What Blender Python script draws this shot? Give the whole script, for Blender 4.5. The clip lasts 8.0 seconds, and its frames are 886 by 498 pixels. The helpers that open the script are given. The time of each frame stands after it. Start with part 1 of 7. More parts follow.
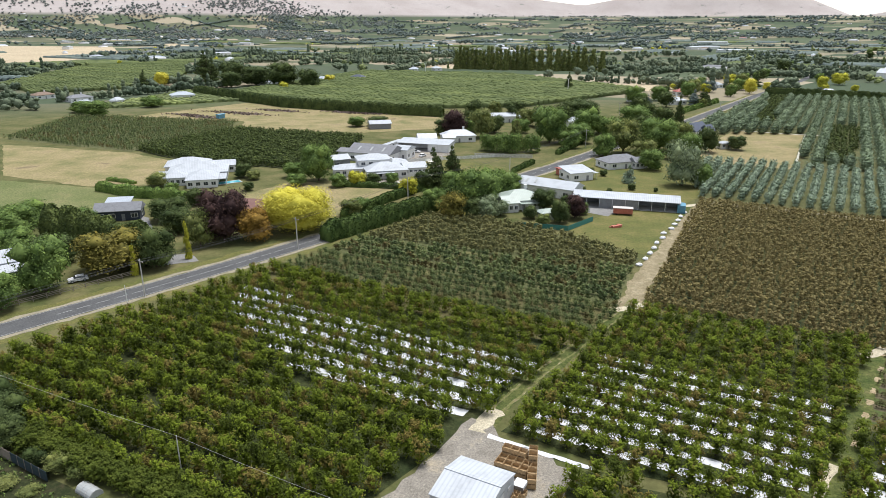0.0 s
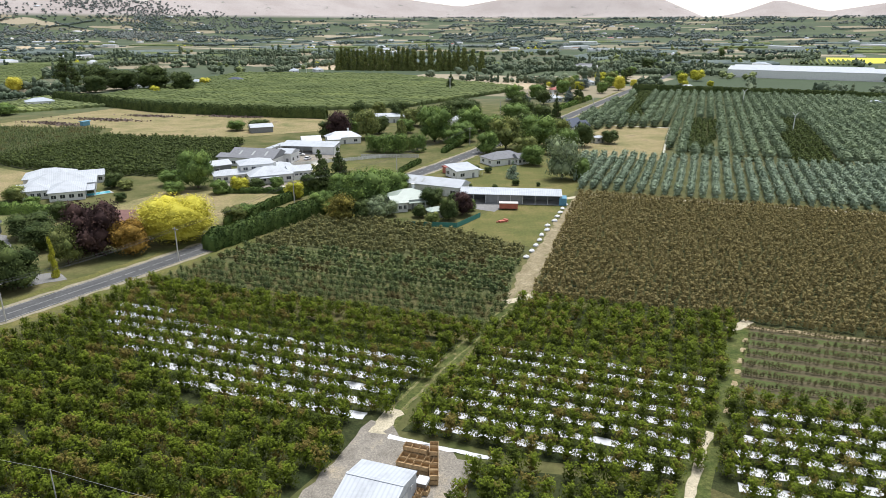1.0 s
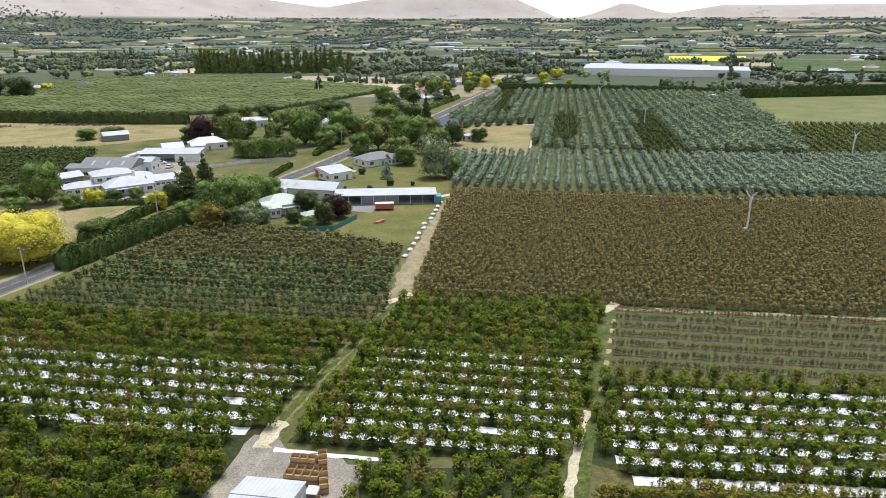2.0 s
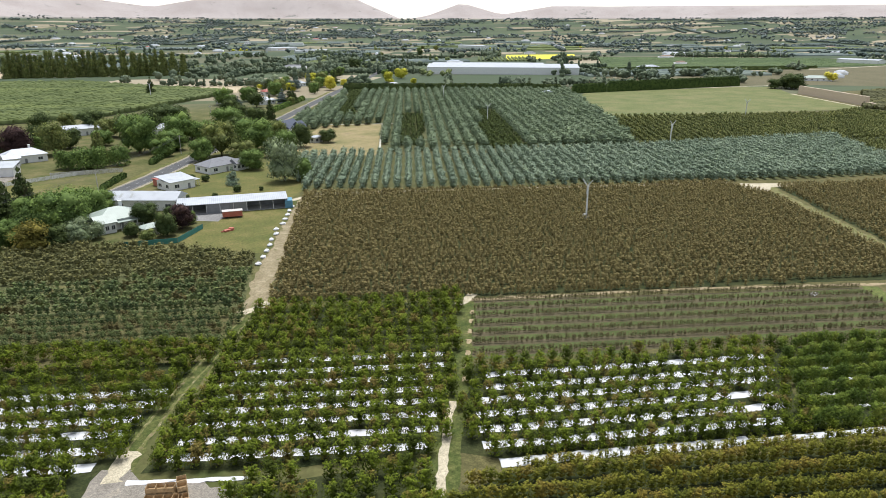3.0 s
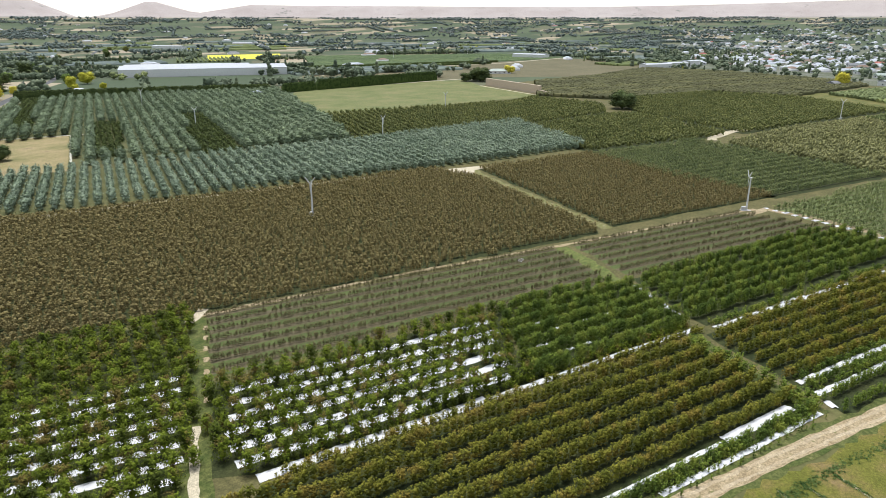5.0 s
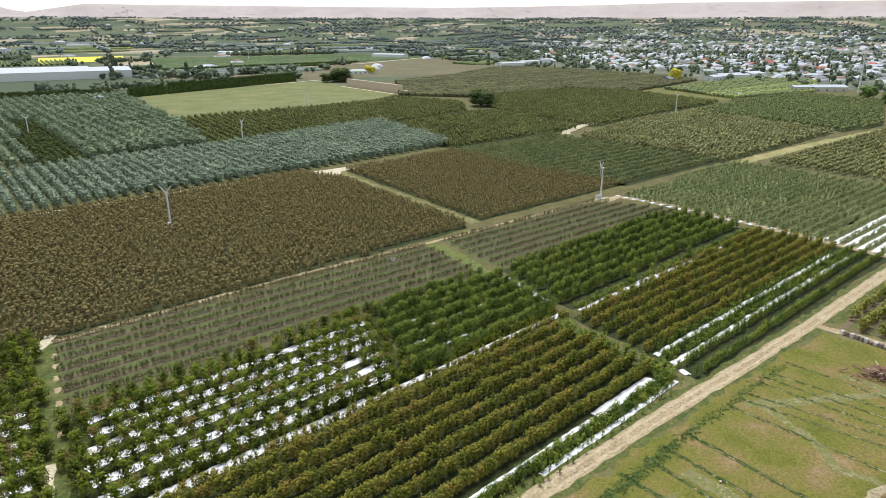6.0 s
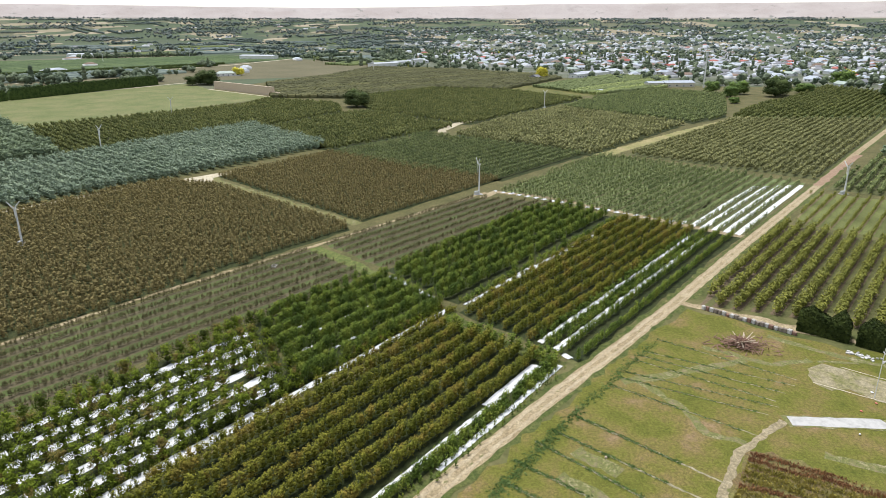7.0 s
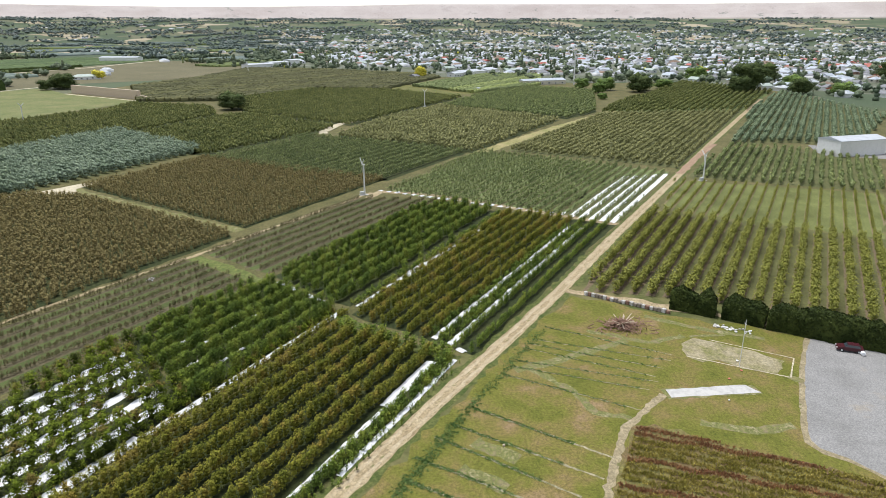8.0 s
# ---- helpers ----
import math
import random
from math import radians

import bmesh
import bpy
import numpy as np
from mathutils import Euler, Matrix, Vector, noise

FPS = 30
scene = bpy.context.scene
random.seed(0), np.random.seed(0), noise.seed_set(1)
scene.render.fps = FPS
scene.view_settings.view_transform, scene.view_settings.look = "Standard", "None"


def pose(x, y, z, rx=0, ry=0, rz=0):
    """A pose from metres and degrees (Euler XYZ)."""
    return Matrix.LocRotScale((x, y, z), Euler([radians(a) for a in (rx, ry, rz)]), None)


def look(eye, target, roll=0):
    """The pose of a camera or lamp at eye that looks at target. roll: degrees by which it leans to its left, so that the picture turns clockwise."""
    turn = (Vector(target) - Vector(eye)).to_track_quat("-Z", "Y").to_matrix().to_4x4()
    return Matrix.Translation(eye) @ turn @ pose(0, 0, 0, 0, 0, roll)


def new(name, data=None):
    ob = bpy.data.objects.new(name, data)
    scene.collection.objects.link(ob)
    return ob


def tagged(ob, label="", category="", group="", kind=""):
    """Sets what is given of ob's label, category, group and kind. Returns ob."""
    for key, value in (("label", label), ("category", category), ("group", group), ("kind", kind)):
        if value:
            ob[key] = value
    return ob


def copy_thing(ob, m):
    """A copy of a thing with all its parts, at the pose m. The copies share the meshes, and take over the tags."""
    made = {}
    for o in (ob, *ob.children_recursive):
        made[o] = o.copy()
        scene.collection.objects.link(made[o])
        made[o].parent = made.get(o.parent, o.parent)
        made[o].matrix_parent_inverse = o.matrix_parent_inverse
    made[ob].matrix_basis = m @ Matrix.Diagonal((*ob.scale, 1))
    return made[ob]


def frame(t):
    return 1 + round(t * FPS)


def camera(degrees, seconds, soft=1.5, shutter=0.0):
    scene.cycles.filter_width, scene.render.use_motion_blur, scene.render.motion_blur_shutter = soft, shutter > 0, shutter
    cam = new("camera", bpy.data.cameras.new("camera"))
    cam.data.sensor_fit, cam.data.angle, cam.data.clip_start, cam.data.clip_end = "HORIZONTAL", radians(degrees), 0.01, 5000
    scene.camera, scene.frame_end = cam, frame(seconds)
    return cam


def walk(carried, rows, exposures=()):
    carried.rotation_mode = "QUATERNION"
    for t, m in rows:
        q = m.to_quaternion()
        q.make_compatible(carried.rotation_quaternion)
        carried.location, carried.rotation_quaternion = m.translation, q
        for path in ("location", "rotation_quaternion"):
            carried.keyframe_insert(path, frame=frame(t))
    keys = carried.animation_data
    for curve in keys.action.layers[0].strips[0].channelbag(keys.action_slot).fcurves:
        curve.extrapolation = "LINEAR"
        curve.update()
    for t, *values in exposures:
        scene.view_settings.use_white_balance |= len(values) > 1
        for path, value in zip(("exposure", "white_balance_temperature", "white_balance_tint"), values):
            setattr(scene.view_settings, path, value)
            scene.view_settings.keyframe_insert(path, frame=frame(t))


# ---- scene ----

# ---- camera: a slow pan from one hovering place ----
cam = camera(67.0, 8.0, 0.5)
PATH = [
    (0.0, 0.00, 0.00, 58.00, 71.42, 0.00, 0.12),
    (0.5, 0.14, 0.07, 57.88, 71.46, 0.00, -4.55),
    (1.0, 0.29, 0.15, 57.77, 71.49, 0.00, -9.60),
    (1.5, 0.43, 0.22, 57.65, 71.54, 0.00, -14.60),
    (3.0, 0.86, 0.45, 57.30, 71.60, 0.00, -33.29),
    (3.5, 1.00, 0.52, 57.18, 71.59, 0.00, -39.29),
    (4.0, 1.15, 0.60, 57.06, 71.59, 0.00, -45.67),
    (4.5, 1.29, 0.67, 56.94, 71.56, 0.00, -51.32),
    (6.0, 1.72, 0.89, 56.59, 71.57, 0.00, -68.67),
    (6.5, 1.86, 0.97, 56.47, 71.59, 0.00, -73.77),
    (7.0, 2.01, 1.04, 56.36, 71.61, 0.00, -79.14),
    (7.5, 2.15, 1.12, 56.24, 71.64, 0.00, -83.93),
    (8.0, 2.29, 1.19, 56.12, 71.61, 0.00, -89.17),
]
walk(cam, [(t, pose(x, y, z, rx, ry, rz)) for t, x, y, z, rx, ry, rz in PATH])

# ---- light: bright, thinly overcast day ----
world = bpy.data.worlds.new("sky")
scene.world = world
world.use_nodes = True
wn = world.node_tree
sky = wn.nodes.new("ShaderNodeTexSky")
sky.sky_type = "NISHITA"
sky.sun_disc = False
sky.sun_elevation = radians(73)
sky.sun_rotation = radians(40)
sky.dust_density = 0.4
sky.air_density = 1.0
sky.ozone_density = 1.0
wn.nodes["Background"].inputs[1].default_value = 0.12
haze = wn.nodes.new("ShaderNodeHueSaturation")
haze.inputs["Saturation"].default_value = 0.38
wn.links.new(sky.outputs[0], haze.inputs["Color"])
wn.links.new(haze.outputs[0], wn.nodes["Background"].inputs[0])
sun = new("sun", bpy.data.lights.new("sun", "SUN"))
sun.data.energy = 2.9
sun.data.angle = radians(22)
sun.data.color = (0.98, 0.97, 0.96)
sun.matrix_world = look((170, 215, 900), (0, 0, 0))
scene.view_settings.exposure = 0.6


# ---- materials ----
def tree_of(name):
    m = bpy.data.materials.new(name)
    m.use_nodes = True
    n = m.node_tree
    return m, n, n.nodes["Principled BSDF"]


def noise_node(n, scale, detail=3.0, vec=None, rough=0.6):
    t = n.nodes.new("ShaderNodeTexNoise")
    t.inputs["Scale"].default_value = scale
    t.inputs["Detail"].default_value = detail
    t.inputs["Roughness"].default_value = rough
    if vec is not None:
        n.links.new(vec, t.inputs["Vector"])
    return t.outputs["Fac"]


def ramp(n, fac, stops):
    r = n.nodes.new("ShaderNodeValToRGB")
    e = r.color_ramp.elements
    while len(e) < len(stops):
        e.new(0.5)
    for k, (p, c) in zip(e, stops):
        k.position, k.color = p, (*c, 1)
    n.links.new(fac, r.inputs[0])
    return r.outputs[0]


def mix(n, a, b, fac, kind="MIX"):
    m = n.nodes.new("ShaderNodeMix")
    m.data_type, m.blend_type = "RGBA", kind
    for s, v in ((m.inputs[0], fac), (m.inputs[6], a), (m.inputs[7], b)):
        if isinstance(v, (int, float)):
            s.default_value = v
        elif isinstance(v, tuple):
            s.default_value = (*v, 1)
        else:
            n.links.new(v, s)
    return m.outputs[2]


def position(n):
    return n.nodes.new("ShaderNodeNewGeometry").outputs["Position"]


def bump(n, bsdf, fac, strength, distance):
    b = n.nodes.new("ShaderNodeBump")
    b.inputs["Strength"].default_value = strength
    b.inputs["Distance"].default_value = distance
    n.links.new(fac, b.inputs["Height"])
    n.links.new(b.outputs[0], bsdf.inputs["Normal"])


def soil(name, stops, fine=1.2, broad=0.06, rough=0.95, relief=0.05, extra=None):
    """Ground cover: a broad blotchy colour and a fine grain."""
    m, n, b = tree_of(name)
    p = position(n)
    c = ramp(n, noise_node(n, broad, 6, p, 0.65), stops)
    g = noise_node(n, fine, 5, p, 0.7)
    c = mix(n, c, ramp(n, g, [(0.3, (0.4, 0.42, 0.4)), (0.7, (1.45, 1.42, 1.35))]), 0.65, "MULTIPLY")
    tuft = noise_node(n, fine * 3.3, 3, p, 0.8)
    c = mix(n, c, ramp(n, tuft, [(0.36, (0.45, 0.48, 0.45)), (0.64, (1.5, 1.48, 1.4))]), 0.5, "MULTIPLY")
    if extra:
        c = mix(n, c, extra[0], ramp(n, noise_node(n, extra[1], 5, p), [(extra[2], (0, 0, 0)), (extra[2] + 0.08, (1, 1, 1))]))
    n.links.new(c, b.inputs["Base Color"])
    b.inputs["Roughness"].default_value = rough
    b.inputs["Specular IOR Level"].default_value = 0.2
    bump(n, b, g, 0.6, relief)
    return m


def leaf(name, dark, light, patch=0.25, third=None, vary=0.5):
    """Foliage: colour varies from leaf clump to leaf clump and from plant to plant."""
    m, n, b = tree_of(name)
    geo = n.nodes.new("ShaderNodeNewGeometry")
    oi = n.nodes.new("ShaderNodeObjectInfo")
    add = n.nodes.new("ShaderNodeVectorMath")
    add.operation = "ADD"
    n.links.new(geo.outputs["Position"], add.inputs[0])
    n.links.new(oi.outputs["Random"], add.inputs[1])
    f = noise_node(n, patch, 1.0 if third else 3.0, add.outputs[0])
    c = ramp(n, f, [(0.38, dark), (0.5, light), (0.56, light), (0.64, third)] if third else [(0.35, dark), (0.6, light)])
    k = ramp(n, geo.outputs["Random Per Island"], [(0.0, tuple(1 - vary * q for q in (0.58, 0.55, 0.5))), (0.6, (1.0, 1.0, 1.0)), (1.0, tuple(1 + vary * q for q in (0.9, 0.8, 0.4)))])
    c = mix(n, c, k, 1.0, "MULTIPLY")
    n.links.new(c, b.inputs["Base Color"])
    b.inputs["Roughness"].default_value = 0.65
    b.inputs["Specular IOR Level"].default_value = 0.06
    t = n.nodes.new("ShaderNodeBsdfTranslucent")
    n.links.new(c, t.inputs["Color"])
    s = n.nodes.new("ShaderNodeMixShader")
    s.inputs[0].default_value = 0.15
    n.links.new(b.outputs[0], s.inputs[1])
    n.links.new(t.outputs[0], s.inputs[2])
    n.links.new(s.outputs[0], n.nodes["Material Output"].inputs["Surface"])
    return m


def paint(name, col, rough=0.6, metal=0.0, dirt=0.25, scale=1.5, relief=0.0, spec=0.4):
    m, n, b = tree_of(name)
    p = position(n)
    f = noise_node(n, scale, 5, p, 0.7)
    c = mix(n, col, tuple(v * 0.55 for v in col), ramp(n, f, [(0.45, (0, 0, 0)), (0.75, (dirt * 2,) * 3)]))
    n.links.new(c, b.inputs["Base Color"])
    b.inputs["Roughness"].default_value = rough
    b.inputs["Metallic"].default_value = metal
    b.inputs["Specular IOR Level"].default_value = spec
    if relief:
        bump(n, b, noise_node(n, scale * 8, 3, p), 0.5, relief)
    return m


APPLE = leaf("apple_leaf", (0.064, 0.086, 0.014), (0.165, 0.215, 0.024), 0.34, (0.185, 0.15, 0.042), vary=0.4)
APPLE_DARK = leaf("dark_apple_leaf", (0.092, 0.14, 0.028), (0.185, 0.25, 0.046), 0.34, (0.225, 0.265, 0.048), vary=0.4)
APPLE_BROWN = leaf("bronzed_apple_leaf", (0.14, 0.155, 0.025), (0.235, 0.23, 0.038), 0.3, (0.27, 0.215, 0.047), vary=0.4)
SOBER_LEAF = leaf("sober_apple_leaf", (0.095, 0.13, 0.056), (0.165, 0.205, 0.082), 0.2, (0.14, 0.12, 0.05), vary=0.4)
RUSSET = leaf("russet_leaf", (0.215, 0.175, 0.075), (0.31, 0.26, 0.115), 0.5, vary=0.2)
BLUE_LEAF = leaf("blue_green_leaf", (0.19, 0.25, 0.172), (0.285, 0.35, 0.25), 0.12, vary=0.3)
PALE_LEAF = leaf("pale_leaf", (0.16, 0.20, 0.085), (0.26, 0.30, 0.13), 0.2)
DUSTY_LEAF = leaf("dusty_green_leaf", (0.20, 0.205, 0.09), (0.30, 0.30, 0.14), 0.1, vary=0.4)
ROW_LEAF = leaf("row_leaf", (0.105, 0.135, 0.055), (0.16, 0.195, 0.078), 0.03, vary=0.25)
MUTED_LEAF = leaf("muted_green_leaf", (0.095, 0.098, 0.05), (0.14, 0.14, 0.07), 0.05, vary=0.3)
HEDGE_LEAF = leaf("hedge_leaf", (0.04, 0.07, 0.022), (0.08, 0.118, 0.036), 0.4, vary=0.4)
GREEN_LEAF = leaf("garden_leaf", (0.09, 0.145, 0.042), (0.165, 0.235, 0.068), 0.2)
DARK_LEAF = leaf("dark_leaf", (0.048, 0.072, 0.026), (0.09, 0.118, 0.042), 0.2, vary=0.4)
EVERGREEN = leaf("evergreen_leaf", (0.022, 0.034, 0.010), (0.046, 0.062, 0.018), 0.3)
# Distance haze put into the leaf colour: paler and bluer than near foliage.
HAZE_LEAF = leaf("haze_leaf", (0.115, 0.15, 0.14), (0.185, 0.225, 0.205), 0.02, vary=0.25)
# Woodland green with a slight blue cast of haze mixed in.
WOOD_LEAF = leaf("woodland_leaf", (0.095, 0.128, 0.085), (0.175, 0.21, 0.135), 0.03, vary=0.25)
YELLOW_LEAF = leaf("yellow_leaf", (0.55, 0.49, 0.06), (0.66, 0.60, 0.10), 0.5, vary=0.12)
PURPLE_LEAF = leaf("purple_leaf", (0.04, 0.025, 0.025), (0.075, 0.045, 0.042), 0.3)
ORANGE_LEAF = leaf("orange_leaf", (0.20, 0.12, 0.03), (0.33, 0.21, 0.05), 0.3)
SILVER_LEAF = leaf("silver_leaf", (0.17, 0.22, 0.12), (0.27, 0.32, 0.19), 0.3)
VINE_LEAF = leaf("vine_leaf", (0.17, 0.18, 0.042), (0.27, 0.275, 0.065), 0.3, vary=0.4)
BARK = paint("bark", (0.09, 0.065, 0.045), 0.9, 0, 0.5, 6)

GARDEN_SOIL = soil("dark_garden_soil", [(0.35, (0.02, 0.03, 0.01)), (0.55, (0.035, 0.04, 0.016)), (0.7, (0.06, 0.045, 0.03))], 2.0, 0.5)
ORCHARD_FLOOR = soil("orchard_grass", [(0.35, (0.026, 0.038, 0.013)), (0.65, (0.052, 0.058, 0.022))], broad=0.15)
YOUNG_FLOOR = soil("young_orchard_grass", [(0.35, (0.075, 0.11, 0.04)), (0.5, (0.10, 0.13, 0.045)), (0.68, (0.16, 0.15, 0.075))], broad=0.1)
DRY_GRASS = soil("dry_grass", [(0.3, (0.15, 0.155, 0.065)), (0.45, (0.235, 0.205, 0.10)), (0.6, (0.31, 0.25, 0.14)), (0.72, (0.17, 0.135, 0.085))], 1.2, 0.07)
LAWN = soil("lawn", [(0.3, (0.085, 0.105, 0.03)), (0.55, (0.145, 0.14, 0.048)), (0.75, (0.22, 0.18, 0.08))], 1.8, broad=0.09)
SPORT = soil("mown_field", [(0.3, (0.085, 0.10, 0.016)), (0.46, (0.135, 0.135, 0.028)), (0.58, (0.175, 0.14, 0.05)), (0.68, (0.235, 0.165, 0.095))], 2.2, broad=0.12)
PASTURE = soil("pasture_grass", [(0.3, (0.115, 0.14, 0.05)), (0.5, (0.155, 0.17, 0.07)), (0.7, (0.21, 0.195, 0.095))], broad=0.05)
DIRT = soil("track_dirt", [(0.3, (0.25, 0.19, 0.115)), (0.55, (0.36, 0.29, 0.19)), (0.72, (0.45, 0.38, 0.27))], 2.0, 0.25, extra=((0.14, 0.14, 0.055), 0.8, 0.6))
PALE_DIRT = soil("pale_lime_track", [(0.3, (0.42, 0.37, 0.28)), (0.7, (0.56, 0.50, 0.39))], 2.5, 0.3)
GRAVEL = soil("gravel", [(0.3, (0.20, 0.197, 0.2)), (0.6, (0.265, 0.26, 0.268)), (0.75, (0.29, 0.25, 0.205))], 4.0, 0.12)
YARD = soil("yard_gravel", [(0.3, (0.20, 0.18, 0.16)), (0.55, (0.28, 0.255, 0.23)), (0.75, (0.40, 0.34, 0.26))], 3.0, 0.2)
PLOUGH = soil("ploughed_soil", [(0.3, (0.115, 0.105, 0.06)), (0.7, (0.155, 0.14, 0.085))], 0.6, 0.02)
RED_WEED = soil("red_weed_ground", [(0.35, (0.17, 0.11, 0.065)), (0.5, (0.15, 0.12, 0.05)), (0.65, (0.16, 0.155, 0.055))], 1.5, 0.2)
ASPHALT = soil("asphalt", [(0.3, (0.082, 0.083, 0.09)), (0.7, (0.118, 0.12, 0.128))], 3.0, 0.2, rough=0.85, relief=0.01)
CLOTH = paint("white_ground_cloth", (0.68, 0.69, 0.71), 0.6, 0, 0.2, 0.8, 0.05)
ROAD_PAINT = paint("worn_road_paint", (0.48, 0.48, 0.47), 0.8, 0, 0.5, 1.2)
CONCRETE = paint("concrete", (0.46, 0.45, 0.43), 0.9, 0, 0.4, 0.8)
WHITE_PAINT = paint("white_paint", (0.76, 0.76, 0.75), 0.5, 0, 0.15, 0.8)
STEEL = paint("galvanised_steel", (0.60, 0.62, 0.63), 0.45, 0.4, 0.25, 1.0)

RUSSET_GREEN = leaf("thin_russet_leaf", (0.13, 0.12, 0.058), (0.19, 0.165, 0.085), 0.3, vary=0.3)
BROWN_GREEN = leaf("bronze_green_leaf", (0.125, 0.145, 0.052), (0.20, 0.215, 0.08), 0.12)
GREY_GREEN = leaf("grey_green_leaf", (0.155, 0.205, 0.125), (0.24, 0.30, 0.185), 0.06, vary=0.3)
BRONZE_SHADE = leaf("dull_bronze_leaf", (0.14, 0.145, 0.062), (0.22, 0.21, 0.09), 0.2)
CROP_LEAF = leaf("crop_leaf", (0.095, 0.14, 0.065), (0.14, 0.19, 0.088), 0.05, vary=0.3)
REED_LEAF = leaf("reedy_leaf", (0.055, 0.078, 0.014), (0.115, 0.145, 0.026), 0.3, vary=0.35)
# Hill bushes: haze put into the leaf colour as a pale blue-grey.
HAZY_HILL_LEAF = leaf("hazy_hill_leaf", (0.17, 0.195, 0.185), (0.235, 0.255, 0.24), 0.02, vary=0.2)
CUT_BRUSH = leaf("cut_brush", (0.13, 0.10, 0.095), (0.21, 0.165, 0.145), 0.3)
OLIVE_DARK = leaf("dark_olive_leaf", (0.065, 0.09, 0.032), (0.11, 0.14, 0.046), 0.3)
OLIVE_LEAF = leaf("olive_leaf", (0.11, 0.14, 0.045), (0.20, 0.22, 0.075), 0.3)
OCHRE_LEAF = leaf("ochre_leaf", (0.12, 0.115, 0.03), (0.21, 0.18, 0.045), 0.3)
GOLD_LEAF = leaf("gold_leaf", (0.36, 0.36, 0.04), (0.52, 0.50, 0.07), 0.3, vary=0.4)
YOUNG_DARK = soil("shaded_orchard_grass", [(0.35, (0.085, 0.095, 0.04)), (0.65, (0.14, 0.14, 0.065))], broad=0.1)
PALE_STUBBLE = soil("pale_stubble", [(0.3, (0.42, 0.34, 0.24)), (0.7, (0.52, 0.43, 0.31))], 0.8, 0.01)
YELLOW_CROP = soil("yellow_flower_crop", [(0.3, (0.58, 0.54, 0.06)), (0.7, (0.72, 0.66, 0.10))], 0.8, 0.02)
LANE_GRASS = soil("lane_grass", [(0.35, (0.06, 0.085, 0.022)), (0.6, (0.11, 0.12, 0.04)), (0.72, (0.21, 0.17, 0.095))], broad=0.3)
LANE_GREEN = soil("green_lane_grass", [(0.35, (0.09, 0.12, 0.032)), (0.65, (0.15, 0.165, 0.055))], broad=0.3)
LANE_DRY = soil("dry_lane_grass", [(0.35, (0.21, 0.21, 0.08)), (0.65, (0.33, 0.28, 0.15))], broad=0.1)
DIRT_BARE = soil("bare_dirt", [(0.3, (0.20, 0.165, 0.10)), (0.6, (0.31, 0.26, 0.175)), (0.75, (0.42, 0.365, 0.265))], 2.0, 0.35, extra=((0.13, 0.13, 0.05), 0.5, 0.6))
RED_DIRT = soil("red_dirt", [(0.3, (0.26, 0.17, 0.12)), (0.7, (0.34, 0.24, 0.18))], 2.0, 0.2)
WHITE_CHIP = soil("white_stone_chip", [(0.3, (0.58, 0.56, 0.50)), (0.7, (0.70, 0.68, 0.62))], 3.0, 0.4)
SHOULDER = soil("shoulder_gravel", [(0.3, (0.24, 0.22, 0.18)), (0.6, (0.34, 0.30, 0.23)), (0.75, (0.17, 0.18, 0.08))], 2.0, 0.2)
def striped(name, strip, grass, angle, gap, width, phase=0.0):
    """Mown alleys with bare weed-free strips along the planted rows."""
    m, n, b = tree_of(name)
    p = position(n)
    d = n.nodes.new("ShaderNodeVectorMath")
    d.operation = "DOT_PRODUCT"
    a = radians(angle)
    d.inputs[1].default_value = (-math.sin(a) / gap, math.cos(a) / gap, 0)
    n.links.new(p, d.inputs[0])
    w = n.nodes.new("ShaderNodeMath")
    w.operation = "ADD"
    w.inputs[1].default_value = 0.5 - phase / gap
    n.links.new(d.outputs["Value"], w.inputs[0])
    f = n.nodes.new("ShaderNodeMath")
    f.operation = "PINGPONG"
    f.inputs[1].default_value = 0.5
    n.links.new(w.outputs[0], f.inputs[0])
    j = n.nodes.new("ShaderNodeMath")
    j.operation = "MULTIPLY_ADD"
    j.inputs[1].default_value = 0.16
    n.links.new(noise_node(n, 0.9, 5, p), j.inputs[0])
    n.links.new(f.outputs[0], j.inputs[2])
    k = ramp(n, j.outputs[0], [(0.58 - width / gap / 2 - 0.04, (0, 0, 0)), (0.58 - width / gap / 2 + 0.04, (1, 1, 1))])
    g = noise_node(n, 1.6, 5, p, 0.7)
    big = ramp(n, noise_node(n, 0.07, 4, p), [(0.35, tuple(v * 0.75 for v in grass)), (0.65, tuple(v * 1.2 for v in grass))])
    c = mix(n, big, strip, k)
    c = mix(n, c, ramp(n, g, [(0.3, (0.5, 0.5, 0.5)), (0.7, (1.4, 1.4, 1.4))]), 0.6, "MULTIPLY")
    n.links.new(c, b.inputs["Base Color"])
    b.inputs["Roughness"].default_value = 0.95
    b.inputs["Specular IOR Level"].default_value = 0.15
    bump(n, b, g, 0.6, 0.05)
    return m


